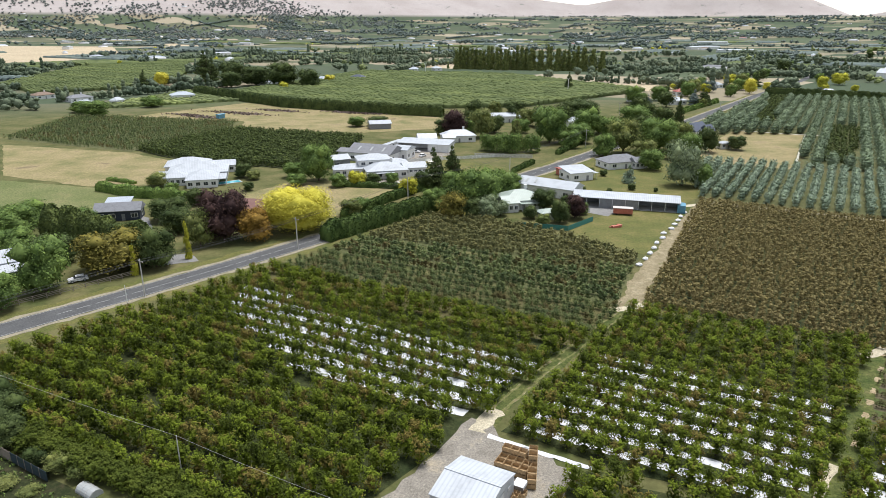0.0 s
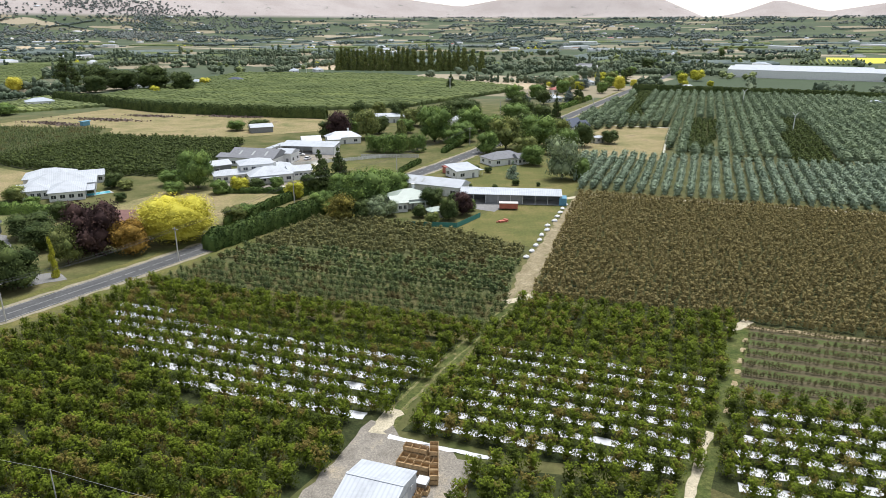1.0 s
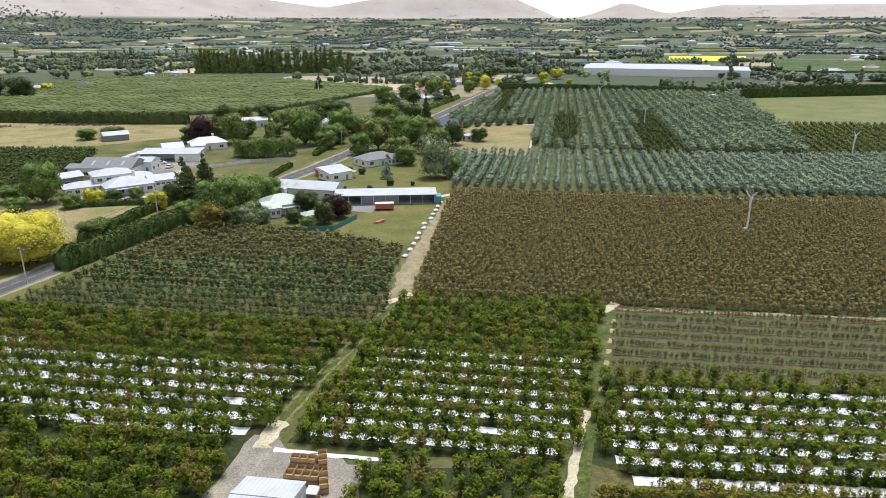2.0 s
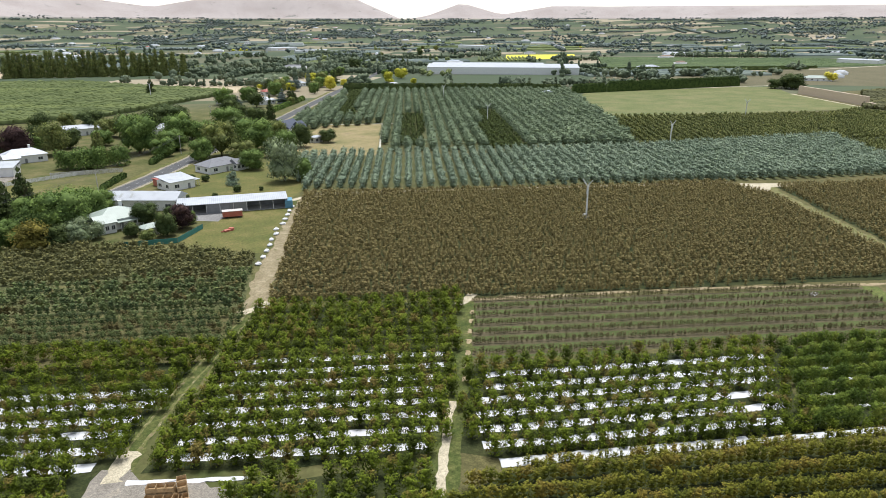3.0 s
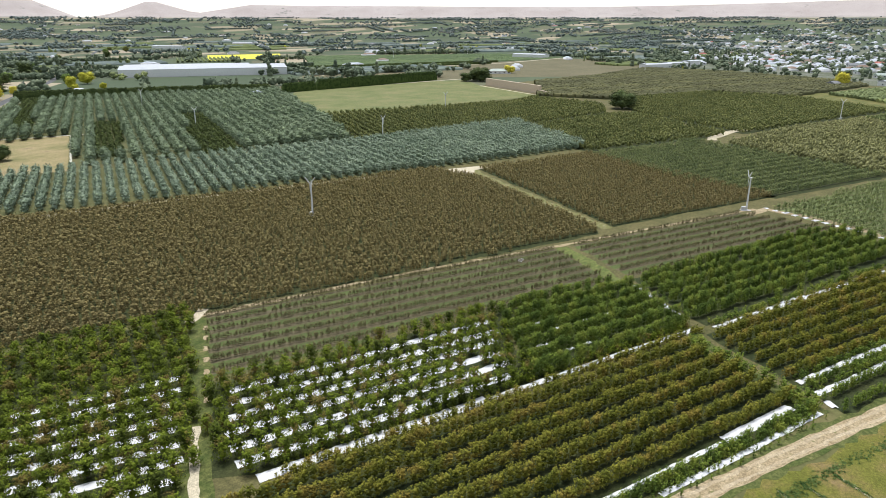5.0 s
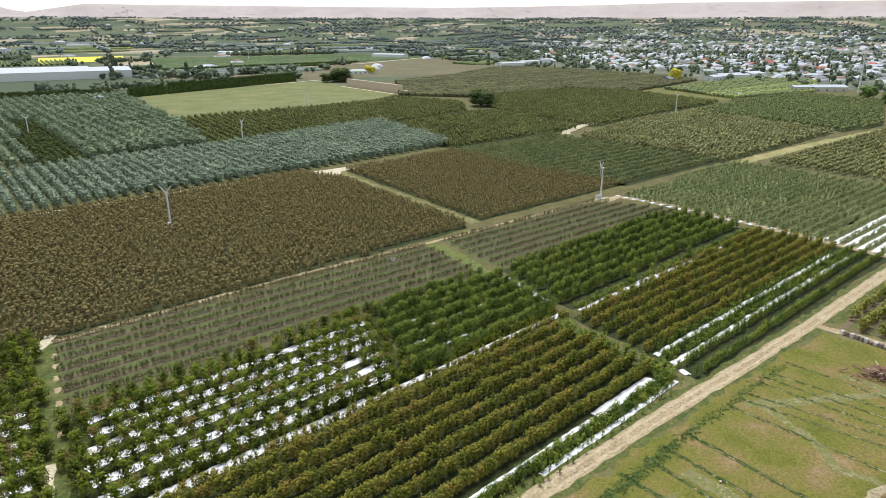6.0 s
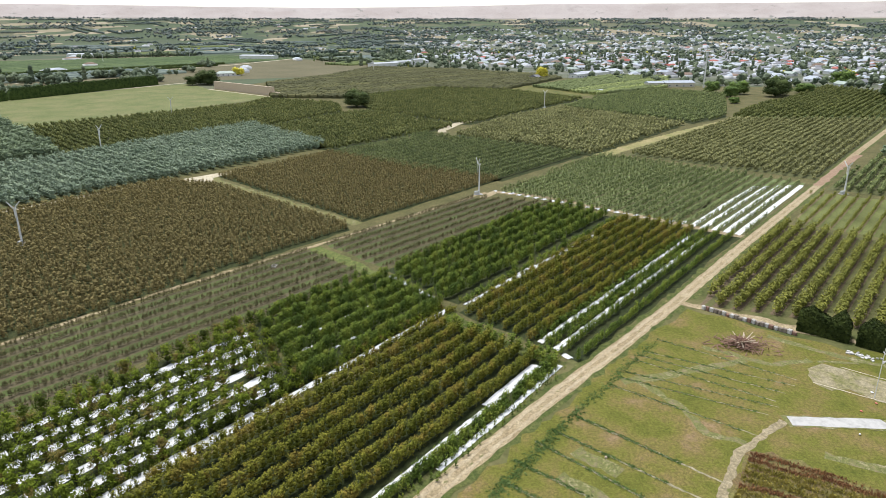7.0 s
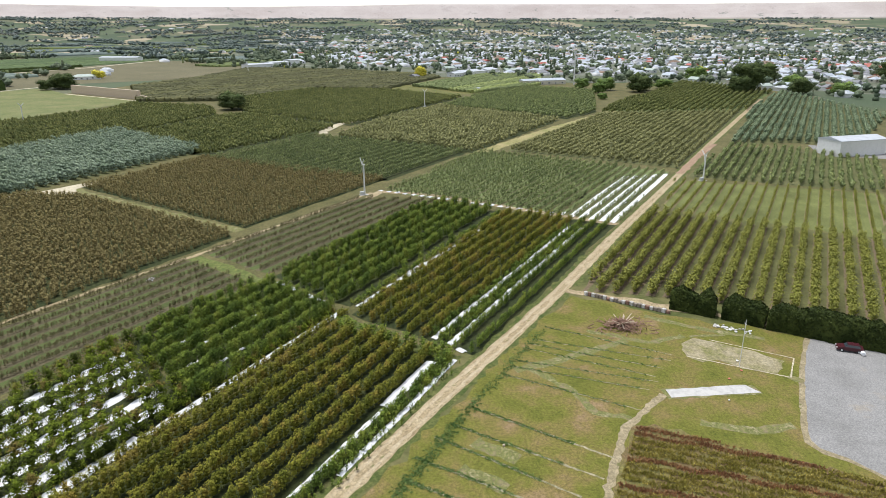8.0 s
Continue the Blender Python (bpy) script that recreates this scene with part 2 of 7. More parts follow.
YOUNG_ROWS = striped("young_orchard_floor", (0.12, 0.102, 0.06), (0.08, 0.104, 0.034), -28, 4.1, 2.0)
VINE_ROWS = striped("vine_floor", (0.15, 0.115, 0.072), (0.11, 0.112, 0.045), -28, 3.5, 2.0)
VINE_ROWS_PALE = striped("pale_vine_floor", (0.20, 0.155, 0.09), (0.135, 0.15, 0.052), -28, 3.5, 0.9)
PALE_ROWS = striped("pale_orchard_floor", (0.13, 0.125, 0.06), (0.15, 0.185, 0.075), -28, 3.3, 1.2)
def sheeted(name, col, gap=0.6, rough=0.45):
    """Painted roofing sheet: fine ribs running down the slope, streaked by weather."""
    m = paint(name, col, rough, 0.0, 0.3, 0.35)
    n = m.node_tree
    b = n.nodes["Principled BSDF"]
    tc = n.nodes.new("ShaderNodeTexCoord")
    w = n.nodes.new("ShaderNodeTexWave")
    w.bands_direction = "X"
    w.inputs["Scale"].default_value = 0.314 / gap
    w.inputs["Distortion"].default_value = 0.0
    n.links.new(tc.outputs["Object"], w.inputs["Vector"])
    base = b.inputs["Base Color"].links[0].from_socket
    k = ramp(n, w.outputs["Fac"], [(0.0, (0.84, 0.86, 0.88)), (0.35, (1.0, 1.0, 1.0)), (1.0, (1.04, 1.04, 1.04))])
    n.links.new(mix(n, base, k, 0.8, "MULTIPLY"), b.inputs["Base Color"])
    return m


GLASS = paint("window_glass", (0.035, 0.045, 0.055), 0.08, 0, 0.1, 0.5, 0.0, 0.6)
CREAM_PAINT = paint("cream_paint", (0.66, 0.62, 0.52), 0.6, 0, 0.2, 0.8)
NAVY_PAINT = paint("navy_weatherboard", (0.035, 0.045, 0.07), 0.6, 0, 0.3, 2)
BRICK_WALL = paint("weathered_brick", (0.30, 0.17, 0.12), 0.9, 0, 0.35, 2)
GREY_CLAD = paint("grey_cladding", (0.22, 0.23, 0.24), 0.6, 0, 0.3, 1)
ROOF_WHITE = sheeted("white_roof_steel", (0.47, 0.495, 0.525))
ROOF_PALE = sheeted("pale_grey_roof_steel", (0.42, 0.46, 0.51))
ROOF_GREY = paint("grey_tile_roof", (0.21, 0.215, 0.23), 0.8, 0.0, 0.35, 1.0)
ROOF_DARK = paint("slate_blue_roof", (0.085, 0.10, 0.14), 0.7, 0.0, 0.3, 1.0)
ROOF_RED = paint("red_roof_steel", (0.36, 0.10, 0.075), 0.6, 0.0, 0.3, 0.5)
ROOF_GREEN = sheeted("pale_green_roof_steel", (0.37, 0.43, 0.38))
ROOF_CLAY = paint("faded_clay_tile_roof", (0.23, 0.125, 0.11), 0.85, 0.0, 0.3, 0.9)
ROOF_BROWN = paint("brown_tile_roof", (0.22, 0.155, 0.115), 0.8, 0.0, 0.3, 0.8)
BIN_WOOD = paint("bin_timber", (0.46, 0.32, 0.17), 0.85, 0, 0.4, 3)
OLD_WOOD = paint("weathered_timber", (0.26, 0.22, 0.18), 0.9, 0, 0.4, 3)
RED_STEEL = paint("faded_red_steel", (0.48, 0.15, 0.10), 0.6, 0.0, 0.3, 1)
BLUE_STEEL = paint("blue_container_steel", (0.12, 0.30, 0.42), 0.55, 0.0, 0.3, 1)
RUBBER = paint("rubber", (0.02, 0.02, 0.02), 0.9, 0, 0.2, 3)
CAR_WHITE = paint("white_car_paint", (0.75, 0.75, 0.75), 0.25, 0, 0.05, 1)
CAR_MAROON = paint("maroon_car_paint", (0.06, 0.015, 0.02), 0.25, 0, 0.05, 1)
CAR_GREY = paint("grey_car_paint", (0.18, 0.19, 0.2), 0.25, 0, 0.05, 1)
BRUSHWOOD = paint("dead_brushwood", (0.25, 0.15, 0.11), 0.95, 0, 0.4, 2)
PALE_WOOD = paint("pale_bare_wood", (0.55, 0.45, 0.34), 0.9, 0, 0.3, 2)
NET_GREEN = paint("green_windbreak_net", (0.05, 0.20, 0.17), 0.8, 0, 0.3, 2)
PLASTIC_SHEET = paint("clear_plastic_tunnel", (0.38, 0.395, 0.39), 0.3, 0, 0.2, 2)
POOL_WATER = paint("pool_water", (0.10, 0.42, 0.50), 0.08, 0, 0.1, 1)
WIRE = paint("wire", (0.06, 0.06, 0.065), 0.5, 0.5, 0.1, 2)
FADED_GREY = paint("faded_grey_wood", (0.55, 0.53, 0.50), 0.9, 0, 0.4, 1)
GREY_CLAD_LIGHT = paint("pale_grey_cladding", (0.42, 0.44, 0.46), 0.5, 0, 0.25, 1)
COURT = soil("sandy_court", [(0.35, (0.17, 0.17, 0.065)), (0.5, (0.27, 0.235, 0.15)), (0.7, (0.34, 0.30, 0.215))], 1.5, 0.25)
WEED_LEAF = leaf("fresh_weed_leaf", (0.07, 0.12, 0.035), (0.12, 0.18, 0.06), 0.5)
GOLD_WEED = leaf("gold_weed_leaf", (0.19, 0.175, 0.035), (0.31, 0.26, 0.07), 0.4)
DIRT_PALE = soil("pale_worn_dirt", [(0.3, (0.34, 0.27, 0.18)), (0.7, (0.46, 0.385, 0.28))], 2.5, 0.3)
DIRT_GREEN = soil("weedy_dirt", [(0.35, (0.24, 0.20, 0.12)), (0.5, (0.14, 0.15, 0.05)), (0.7, (0.30, 0.26, 0.17))], 2.0, 0.5)
TOWN_GROUND = soil("town_ground", [(0.35, (0.085, 0.10, 0.065)), (0.5, (0.12, 0.135, 0.095)), (0.65, (0.21, 0.21, 0.195))], 0.3, 0.03)
HEADLAND = soil("headland_grass", [(0.35, (0.085, 0.085, 0.034)), (0.6, (0.135, 0.12, 0.054)), (0.75, (0.20, 0.165, 0.09))], 1.2, 0.12)
DRILL = soil("drill_line_soil", [(0.35, (0.15, 0.15, 0.07)), (0.5, (0.27, 0.245, 0.16)), (0.7, (0.37, 0.335, 0.25))], 3.0, 0.9)
RUST_WEED = leaf("rust_weed_leaf", (0.20, 0.095, 0.05), (0.28, 0.15, 0.075), 0.3)
NET_DARK = paint("dark_net", (0.03, 0.05, 0.06), 0.9, 0, 0.3, 2)


# ---- mesh helpers ----
RNG = np.random.default_rng(7)


def mesh_from(name, verts, tris, mats, mat_index=None, smooth=False):
    me = bpy.data.meshes.new(name)
    verts, tris = np.asarray(verts, np.float32), np.asarray(tris, np.int32)
    me.vertices.add(len(verts))
    me.vertices.foreach_set("co", verts.ravel())
    me.loops.add(tris.size)
    me.loops.foreach_set("vertex_index", tris.ravel())
    me.polygons.add(len(tris))
    me.polygons.foreach_set("loop_start", np.arange(0, tris.size, 3, dtype=np.int32))
    for m in mats:
        me.materials.append(m)
    if mat_index is not None:
        me.polygons.foreach_set("material_index", np.asarray(mat_index, np.int32))
    if smooth:
        me.polygons.foreach_set("use_smooth", np.ones(len(tris), bool))
    me.update(calc_edges=True)
    return me


def unit(v):
    return v / np.maximum(np.linalg.norm(v, axis=-1, keepdims=True), 1e-9)


def ico(sub=1):
    bm = bmesh.new()
    bmesh.ops.create_icosphere(bm, subdivisions=sub, radius=1.0)
    v = np.array([p.co[:] for p in bm.verts])
    f = np.array([[p.index for p in q.verts] for q in bm.faces])
    bm.free()
    return v, f


ICO0 = ico(1)
OCT = (np.array([[1.0, 0, 0], [-1, 0, 0], [0, 1, 0], [0, -1, 0], [0, 0, 1], [0, 0, -1]]), np.array([[0, 2, 4], [2, 1, 4], [1, 3, 4], [3, 0, 4], [2, 0, 5], [1, 2, 5], [3, 1, 5], [0, 3, 5]]))


def clumps(rng, centres, normals, size, stretch=1.0, single=False):
    """Small leaf clumps, two bent triangles each or one, facing about along the normals."""
    k = len(centres)
    nn = unit(normals + rng.normal(0, 0.55, (k, 3)))
    t = unit(np.cross(nn, rng.normal(0, 1, (k, 3))))
    b = np.cross(nn, t)
    s = size * rng.uniform(0.6, 1.3, (k, 1))
    tip = s * stretch
    if single:
        v = np.stack([centres - t * tip * 0.75 - b * s * 0.7, centres + t * tip * 0.75 - b * s * 0.7, centres + b * s * 1.3], 1).reshape(-1, 3)
        return v, np.arange(3 * k).reshape(-1, 3)
    v = np.stack([centres - t * tip, centres - b * s * 0.7 + nn * s * 0.15, centres + t * tip, centres + b * s * 0.7 - nn * s * 0.15], 1).reshape(-1, 3)
    i = np.arange(k)[:, None] * 4
    return v, np.concatenate([i + [0, 1, 2], i + [0, 2, 3]], 1).reshape(-1, 3)


def join(parts):
    vs, fs, o = [], [], 0
    for v, f in parts:
        vs.append(v)
        fs.append(f + o)
        o += len(v)
    return np.concatenate(vs), np.concatenate(fs)


def crown(rng, lobes, leaves, size, core=0.72, fine=True, low=-0.75, single=True):
    """A crown of leaf clumps round lobes (x, y, z, rx, rz) with a darker mass inside each."""
    parts = []
    area = np.array([l[3] * l[4] for l in lobes])
    for (x, y, z, rx, rz), a in zip(lobes, area / area.sum()):
        v, f = ICO0 if fine and rx * rz > area.max() * 0.6 else OCT
        parts.append((v * [rx, rx, rz] * core * rng.uniform(0.85, 1.1, (len(v), 1)) + [x, y, z], f))
        k = max(4, int(leaves * a))
        d = unit(rng.normal(0, 1, (k * 2, 3)))
        d = d[d[:, 2] > low][:k]
        r = rng.uniform(0.72, 1.08, (len(d), 1))
        parts.append(clumps(rng, d * r * [rx, rx, rz] + [x, y, z], d + [0, 0, 0.35], size, 1.0, single))
    return join(parts)


def lobes_round(rng, r, h, z0, k):
    """Lobes filling a rounded crown of radius r between z0 and h."""
    out = [(0, 0, (z0 + h) / 2, r * 0.72, (h - z0) * 0.46)]
    for i in range(k):
        a, w = rng.uniform(0, 6.28), rng.uniform(0.35, 0.62)
        z = rng.uniform(z0 + (h - z0) * 0.22, z0 + (h - z0) * 0.85)
        q = math.sqrt(max(0.05, 1 - ((z - (z0 + h) / 2) / (h - z0) * 1.8) ** 2))
        out.append((math.cos(a) * r * 0.62 * q, math.sin(a) * r * 0.62 * q, z, r * w, (h - z0) * w * 0.42))
    return out


def tile(templates, pos, rng, scale=(0.85, 1.15), yaw=None):
    """Copies of templates at positions, turned and scaled, as one pair of arrays."""
    pos = np.asarray(pos)
    which = rng.integers(0, len(templates), len(pos))
    vs, fs, o = [], [], 0
    for w, (v, f) in enumerate(templates):
        p = pos[which == w]
        if not len(p):
            continue
        a = rng.uniform(0, 6.283, len(p)) if yaw is None else np.full(len(p), yaw) + rng.normal(0, 0.08, len(p)) + rng.integers(0, 2, len(p)) * np.pi
        s = rng.uniform(*scale, (len(p), 1, 1)) * np.stack([np.ones(len(p)), np.ones(len(p)), rng.uniform(0.88, 1.14, len(p))], 1)[:, None, :]
        c, n = np.cos(a)[:, None], np.sin(a)[:, None]
        x = v[None] * s
        q = np.stack([x[..., 0] * c - x[..., 1] * n, x[..., 0] * n + x[..., 1] * c, x[..., 2]], -1) + p[:, None, :]
        vs.append(q.reshape(-1, 3))
        fs.append((f[None] + (np.arange(len(p)) * len(v))[:, None, None] + o).reshape(-1, 3))
        o += len(p) * len(v)
    return np.concatenate(vs), np.concatenate(fs)


def stuff(name, arrays, mat, label, category):
    return tagged(new(name, mesh_from(name, *arrays, [mat])), label, category, "", "stuff")


def inside(poly, p):
    poly = np.asarray(poly, float)
    x, y, r = p[:, 0], p[:, 1], np.zeros(len(p), bool)
    for (x0, y0), (x1, y1) in zip(poly, np.roll(poly, -1, 0)):
        hit = ((y0 > y) != (y1 > y)) & (x < (x1 - x0) * (y - y0) / (y1 - y0 + 1e-12) + x0)
        r ^= hit
    return r


def row_places(poly, angle, gap, step, rng, jitter=0.25, miss=0.02, phase=0.0, band=(-1e9, 1e9)):
    """Planting places in rows along angle (degrees), clipped to a field."""
    poly = np.asarray(poly, float)
    a = radians(angle)
    u, v = np.array([math.cos(a), math.sin(a)]), np.array([-math.sin(a), math.cos(a)])
    pu, pv = poly @ u, poly @ v
    rows = np.arange(math.floor(pv.min() / gap) * gap + phase, pv.max(), gap)
    rows = rows[(rows > band[0]) & (rows < band[1])]
    cols = np.arange(pu.min(), pu.max(), step)
    cc, rr = np.meshgrid(cols, rows)
    p = cc.reshape(-1, 1) * u + rr.reshape(-1, 1) * v + rng.normal(0, jitter, (cc.size, 2)) * [1, 1]
    p = p[inside(poly, p) & (rng.random(len(p)) > miss)]
    return np.concatenate([p, np.zeros((len(p), 1))], 1)


def wobbly(pts, step, amount, rng, closed=True):
    out = []
    n = len(pts)
    for i in range(n if closed else n - 1):
        a, b = np.array(pts[i], float), np.array(pts[(i + 1) % n], float)
        k = max(1, int(np.linalg.norm(b - a) / step))
        for j in range(k):
            out.append(a + (b - a) * j / k + (rng.normal(0, amount, 2) if j else 0))
    if not closed:
        out.append(np.array(pts[-1], float))
    return out


def field(name, pts, mat, z, label, category="field", wob=0.3, step=3.0):
    """A flat sheet of ground cover with an uneven edge."""
    rng = np.random.default_rng(len(pts) * 31 + int(abs(pts[0][0]) * 7))
    bm = bmesh.new()
    bm.faces.new([bm.verts.new((x, y, z)) for x, y in wobbly(pts, step, wob, rng)])
    bmesh.ops.triangulate(bm, faces=bm.faces[:])
    me = bpy.data.meshes.new(name)
    bm.normal_update()
    for f in bm.faces:
        if f.normal.z < 0:
            f.normal_flip()
    bm.to_mesh(me)
    bm.free()
    me.materials.append(mat)
    return tagged(new(name, me), label, category, "", "structure")


def ribbon(name, pts, width, mat, z, label, category="track", wob=0.15, step=2.0, kind="structure"):
    rng = np.random.default_rng(int(abs(pts[0][0]) * 11 + width * 5))
    line = np.array(wobbly(pts, step, wob * 0.5, rng, False))
    t = unit(np.gradient(line, axis=0))
    s = np.stack([-t[:, 1], t[:, 0]], 1)
    w = width / 2 + rng.normal(0, wob, (len(line), 2)).clip(-2 * wob, 2 * wob)
    l, r = line + s * w[:, :1], line - s * w[:, 1:]
    v = np.concatenate([np.c_[l, np.full(len(l), z)], np.c_[r, np.full(len(r), z)]])
    n = len(line)
    i = np.arange(n - 1)
    f = np.concatenate([np.stack([i, i + n, i + n + 1], 1), np.stack([i, i + n + 1, i + 1], 1)])
    return tagged(new(name, mesh_from(name, v, f, [mat])), label, category, "", kind)


# ---- ground: one sheet with fields, rising to dry hills far off ----
def far_ground():
    m, n, b = tree_of("plain_and_hills")
    p = position(n)
    mp = n.nodes.new("ShaderNodeMapping")
    mp.inputs["Rotation"].default_value = (0, 0, radians(28))
    mp.inputs["Scale"].default_value = (1 / 150, 1 / 90, 0)
    n.links.new(p, mp.inputs["Vector"])
    vo = n.nodes.new("ShaderNodeTexVoronoi")
    vo.distance = "CHEBYCHEV"
    vo.inputs["Scale"].default_value = 1.0
    n.links.new(mp.outputs[0], vo.inputs["Vector"])
    sep = n.nodes.new("ShaderNodeSeparateColor")
    n.links.new(vo.outputs["Color"], sep.inputs[0])
    patch = ramp(n, sep.outputs[0], [(0.0, (0.075, 0.10, 0.06)), (0.25, (0.095, 0.12, 0.07)), (0.45, (0.13, 0.135, 0.085)), (0.62, (0.085, 0.105, 0.065)), (0.80, (0.27, 0.235, 0.16)), (0.92, (0.34, 0.295, 0.21)), (1.0, (0.15, 0.14, 0.10))])
    n.nodes[-1].color_ramp.interpolation = "CONSTANT"
    near = ramp(n, noise_node(n, 0.08, 5, p), [(0.35, (0.075, 0.09, 0.03)), (0.65, (0.16, 0.145, 0.065))])
    ln = n.nodes.new("ShaderNodeVectorMath")
    ln.operation = "LENGTH"
    n.links.new(p, ln.inputs[0])
    dv = n.nodes.new("ShaderNodeMath")
    dv.operation = "DIVIDE"
    dv.inputs[1].default_value = 5000
    n.links.new(ln.outputs["Value"], dv.inputs[0])
    c = mix(n, near, patch, ramp(n, dv.outputs[0], [(0.10, (0, 0, 0)), (0.12, (1, 1, 1))]))
    sz = n.nodes.new("ShaderNodeSeparateXYZ")
    n.links.new(p, sz.inputs[0])
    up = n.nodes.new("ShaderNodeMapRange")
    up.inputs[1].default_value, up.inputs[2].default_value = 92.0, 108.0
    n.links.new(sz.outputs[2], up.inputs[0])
    # Dry grass and bush colours, both greyed and paled to stand for distance haze.
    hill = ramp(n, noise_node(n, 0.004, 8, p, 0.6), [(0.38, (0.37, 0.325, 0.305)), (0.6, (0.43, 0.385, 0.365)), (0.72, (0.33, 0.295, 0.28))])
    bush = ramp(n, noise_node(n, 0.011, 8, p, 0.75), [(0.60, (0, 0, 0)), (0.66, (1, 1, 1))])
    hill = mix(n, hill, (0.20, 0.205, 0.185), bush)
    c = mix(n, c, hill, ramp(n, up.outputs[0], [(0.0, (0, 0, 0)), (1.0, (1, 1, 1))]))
    c = mix(n, c, ramp(n, noise_node(n, 0.9, 5, p, 0.7), [(0.3, (0.6, 0.6, 0.6)), (0.7, (1.3, 1.3, 1.3))]), 0.6, "MULTIPLY")
    n.links.new(c, b.inputs["Base Color"])
    b.inputs["Roughness"].default_value = 0.95
    b.inputs["Specular IOR Level"].default_value = 0.1
    return m


AZ = [-180, -60, -32, -12, 4, 11, 14, 20, 26, 30, 32, 34.8, 38, 42, 71, 90, 121, 150, 180]
EL = [1.5, 3.0, 4.6, 3.6, 2.3, 1.4, 1.9, 2.6, 2.2, 0.5, 0.8, 1.8, 0.9, 1.5, 1.4, 1.7, 1.6, 1.5, 1.5]


def heights(x, y):
    """Height of the ground: flat plain, then hills whose tops follow the skyline."""
    x, y = np.atleast_1d(np.asarray(x, float)), np.atleast_1d(np.asarray(y, float))
    rr, aa = np.hypot(x, y), np.degrees(np.arctan2(x, y))
    start = np.interp(aa, [-180, -40, -14, 0, 8, 180], [4000, 2900, 3100, 3900, 4400, 4400])
    f = np.clip((rr - start) / (4760 - start), 0, 1)
    g = np.clip((rr - 2400) / 2050, 0, 1)
    el = np.interp(aa, AZ, EL)
    nz = np.array([noise.fractal(Vector((p / 700, q / 700, 0)), 1.0, 2.0, 5) if k > 0 else 0.0 for p, q, k in zip(x.ravel(), y.ravel(), f.ravel())]).reshape(x.shape)
    low = g * g * (3 - 2 * g) * 100
    return low + (f * f * (3 - 2 * f)) * np.maximum(0, 57 + np.tan(np.radians(el)) * 4760 - low) * (1 + 0.25 * nz * np.sin(f * np.pi)) + np.maximum(0, nz) * 36 * np.sin(f * np.pi) * (el > 2)


def height_at(x, y):
    return float(heights(x, y)[0])


def build_ground():
    rad = np.concatenate([[0], np.geomspace(60, 2400, 16), np.linspace(2600, 4880, 34)])
    az = np.linspace(-180, 180, 481)[:-1]
    aa, rr = np.meshgrid(az, rad[1:])
    x, y = np.sin(np.radians(aa)) * rr, np.cos(np.radians(aa)) * rr
    z = heights(x, y)
    v = np.concatenate([[[0, 0, 0]], np.stack([x, y, z], -1).reshape(-1, 3)])
    m, k = len(az), len(rad) - 1
    i, j = np.meshgrid(np.arange(m), np.arange(k - 1))
    a, b = 1 + j * m + i, 1 + j * m + (i + 1) % m
    t = np.concatenate([np.stack([a, b + m, b], -1).reshape(-1, 3), np.stack([a, a + m, b + m], -1).reshape(-1, 3)])
    i = np.arange(m)
    t = np.concatenate([t, np.stack([np.zeros(m, int), 1 + i, 1 + (i + 1) % m], 1)])[:, ::-1]
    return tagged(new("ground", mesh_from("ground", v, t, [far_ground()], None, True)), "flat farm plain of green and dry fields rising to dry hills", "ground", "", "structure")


build_ground()

# ---- roads and tracks ----
ROAD = [(-190, 10), (-88.5, 121.5), (-69.5, 142), (-54, 159.5), (-36, 181), (-10, 213), (20, 250), (48, 284), (82, 330), (153, 424), (266, 583), (390, 750), (660, 1150), (1184, 1952), (1700, 2750)]
ribbon("verge", ROAD[:11], 15, LAWN, 0.02, "mown grass verge beside the country road", "verge", 0.5)
ribbon("road", ROAD, 7.0, ASPHALT, 0.05, "grey asphalt country road with pale edges", "road", 0.05, 4.0)

# ---- things and parts ----
def thing(name, x, y, rot, label, category, group="", z=0.0):
    ob = new(name)
    ob.empty_display_size = 0.5
    ob.matrix_basis = pose(x, y, z, 0, 0, rot)
    return tagged(ob, label, category, group)


def part(name, bm, mat, parent, label=""):
    """Links a bmesh, or a ready mesh, as one mesh object under a thing or a part."""
    if isinstance(bm, bmesh.types.BMesh):
        me = bpy.data.meshes.new(name)
        bm.normal_update()
        bm.to_mesh(me)
        bm.free()
        me.materials.append(mat)
    else:
        me = bm
    ob = new(name, me)
    ob.parent = parent
    return tagged(ob, label)


def box(bm, x, y, z, sx, sy, sz, rz=0.0):
    """A box that stands on z."""
    m = Matrix.Translation((x, y, z + sz / 2)) @ Matrix.Rotation(radians(rz), 4, "Z") @ Matrix.Diagonal((sx, sy, sz, 1))
    bmesh.ops.create_cube(bm, size=1.0, matrix=m)
    return bm


def boxes(*rows):
    bm = bmesh.new()
    for r in rows:
        box(bm, *r)
    return bm


def rod(bm, a, b, r0, r1, n=7):
    a, b = Vector(a), Vector(b)
    q = (b - a).to_track_quat("Z", "Y").to_matrix().to_4x4()
    bmesh.ops.create_cone(bm, cap_ends=True, segments=n, radius1=r0, radius2=r1, depth=(b - a).length, matrix=Matrix.Translation((a + b) / 2) @ q)
    return bm


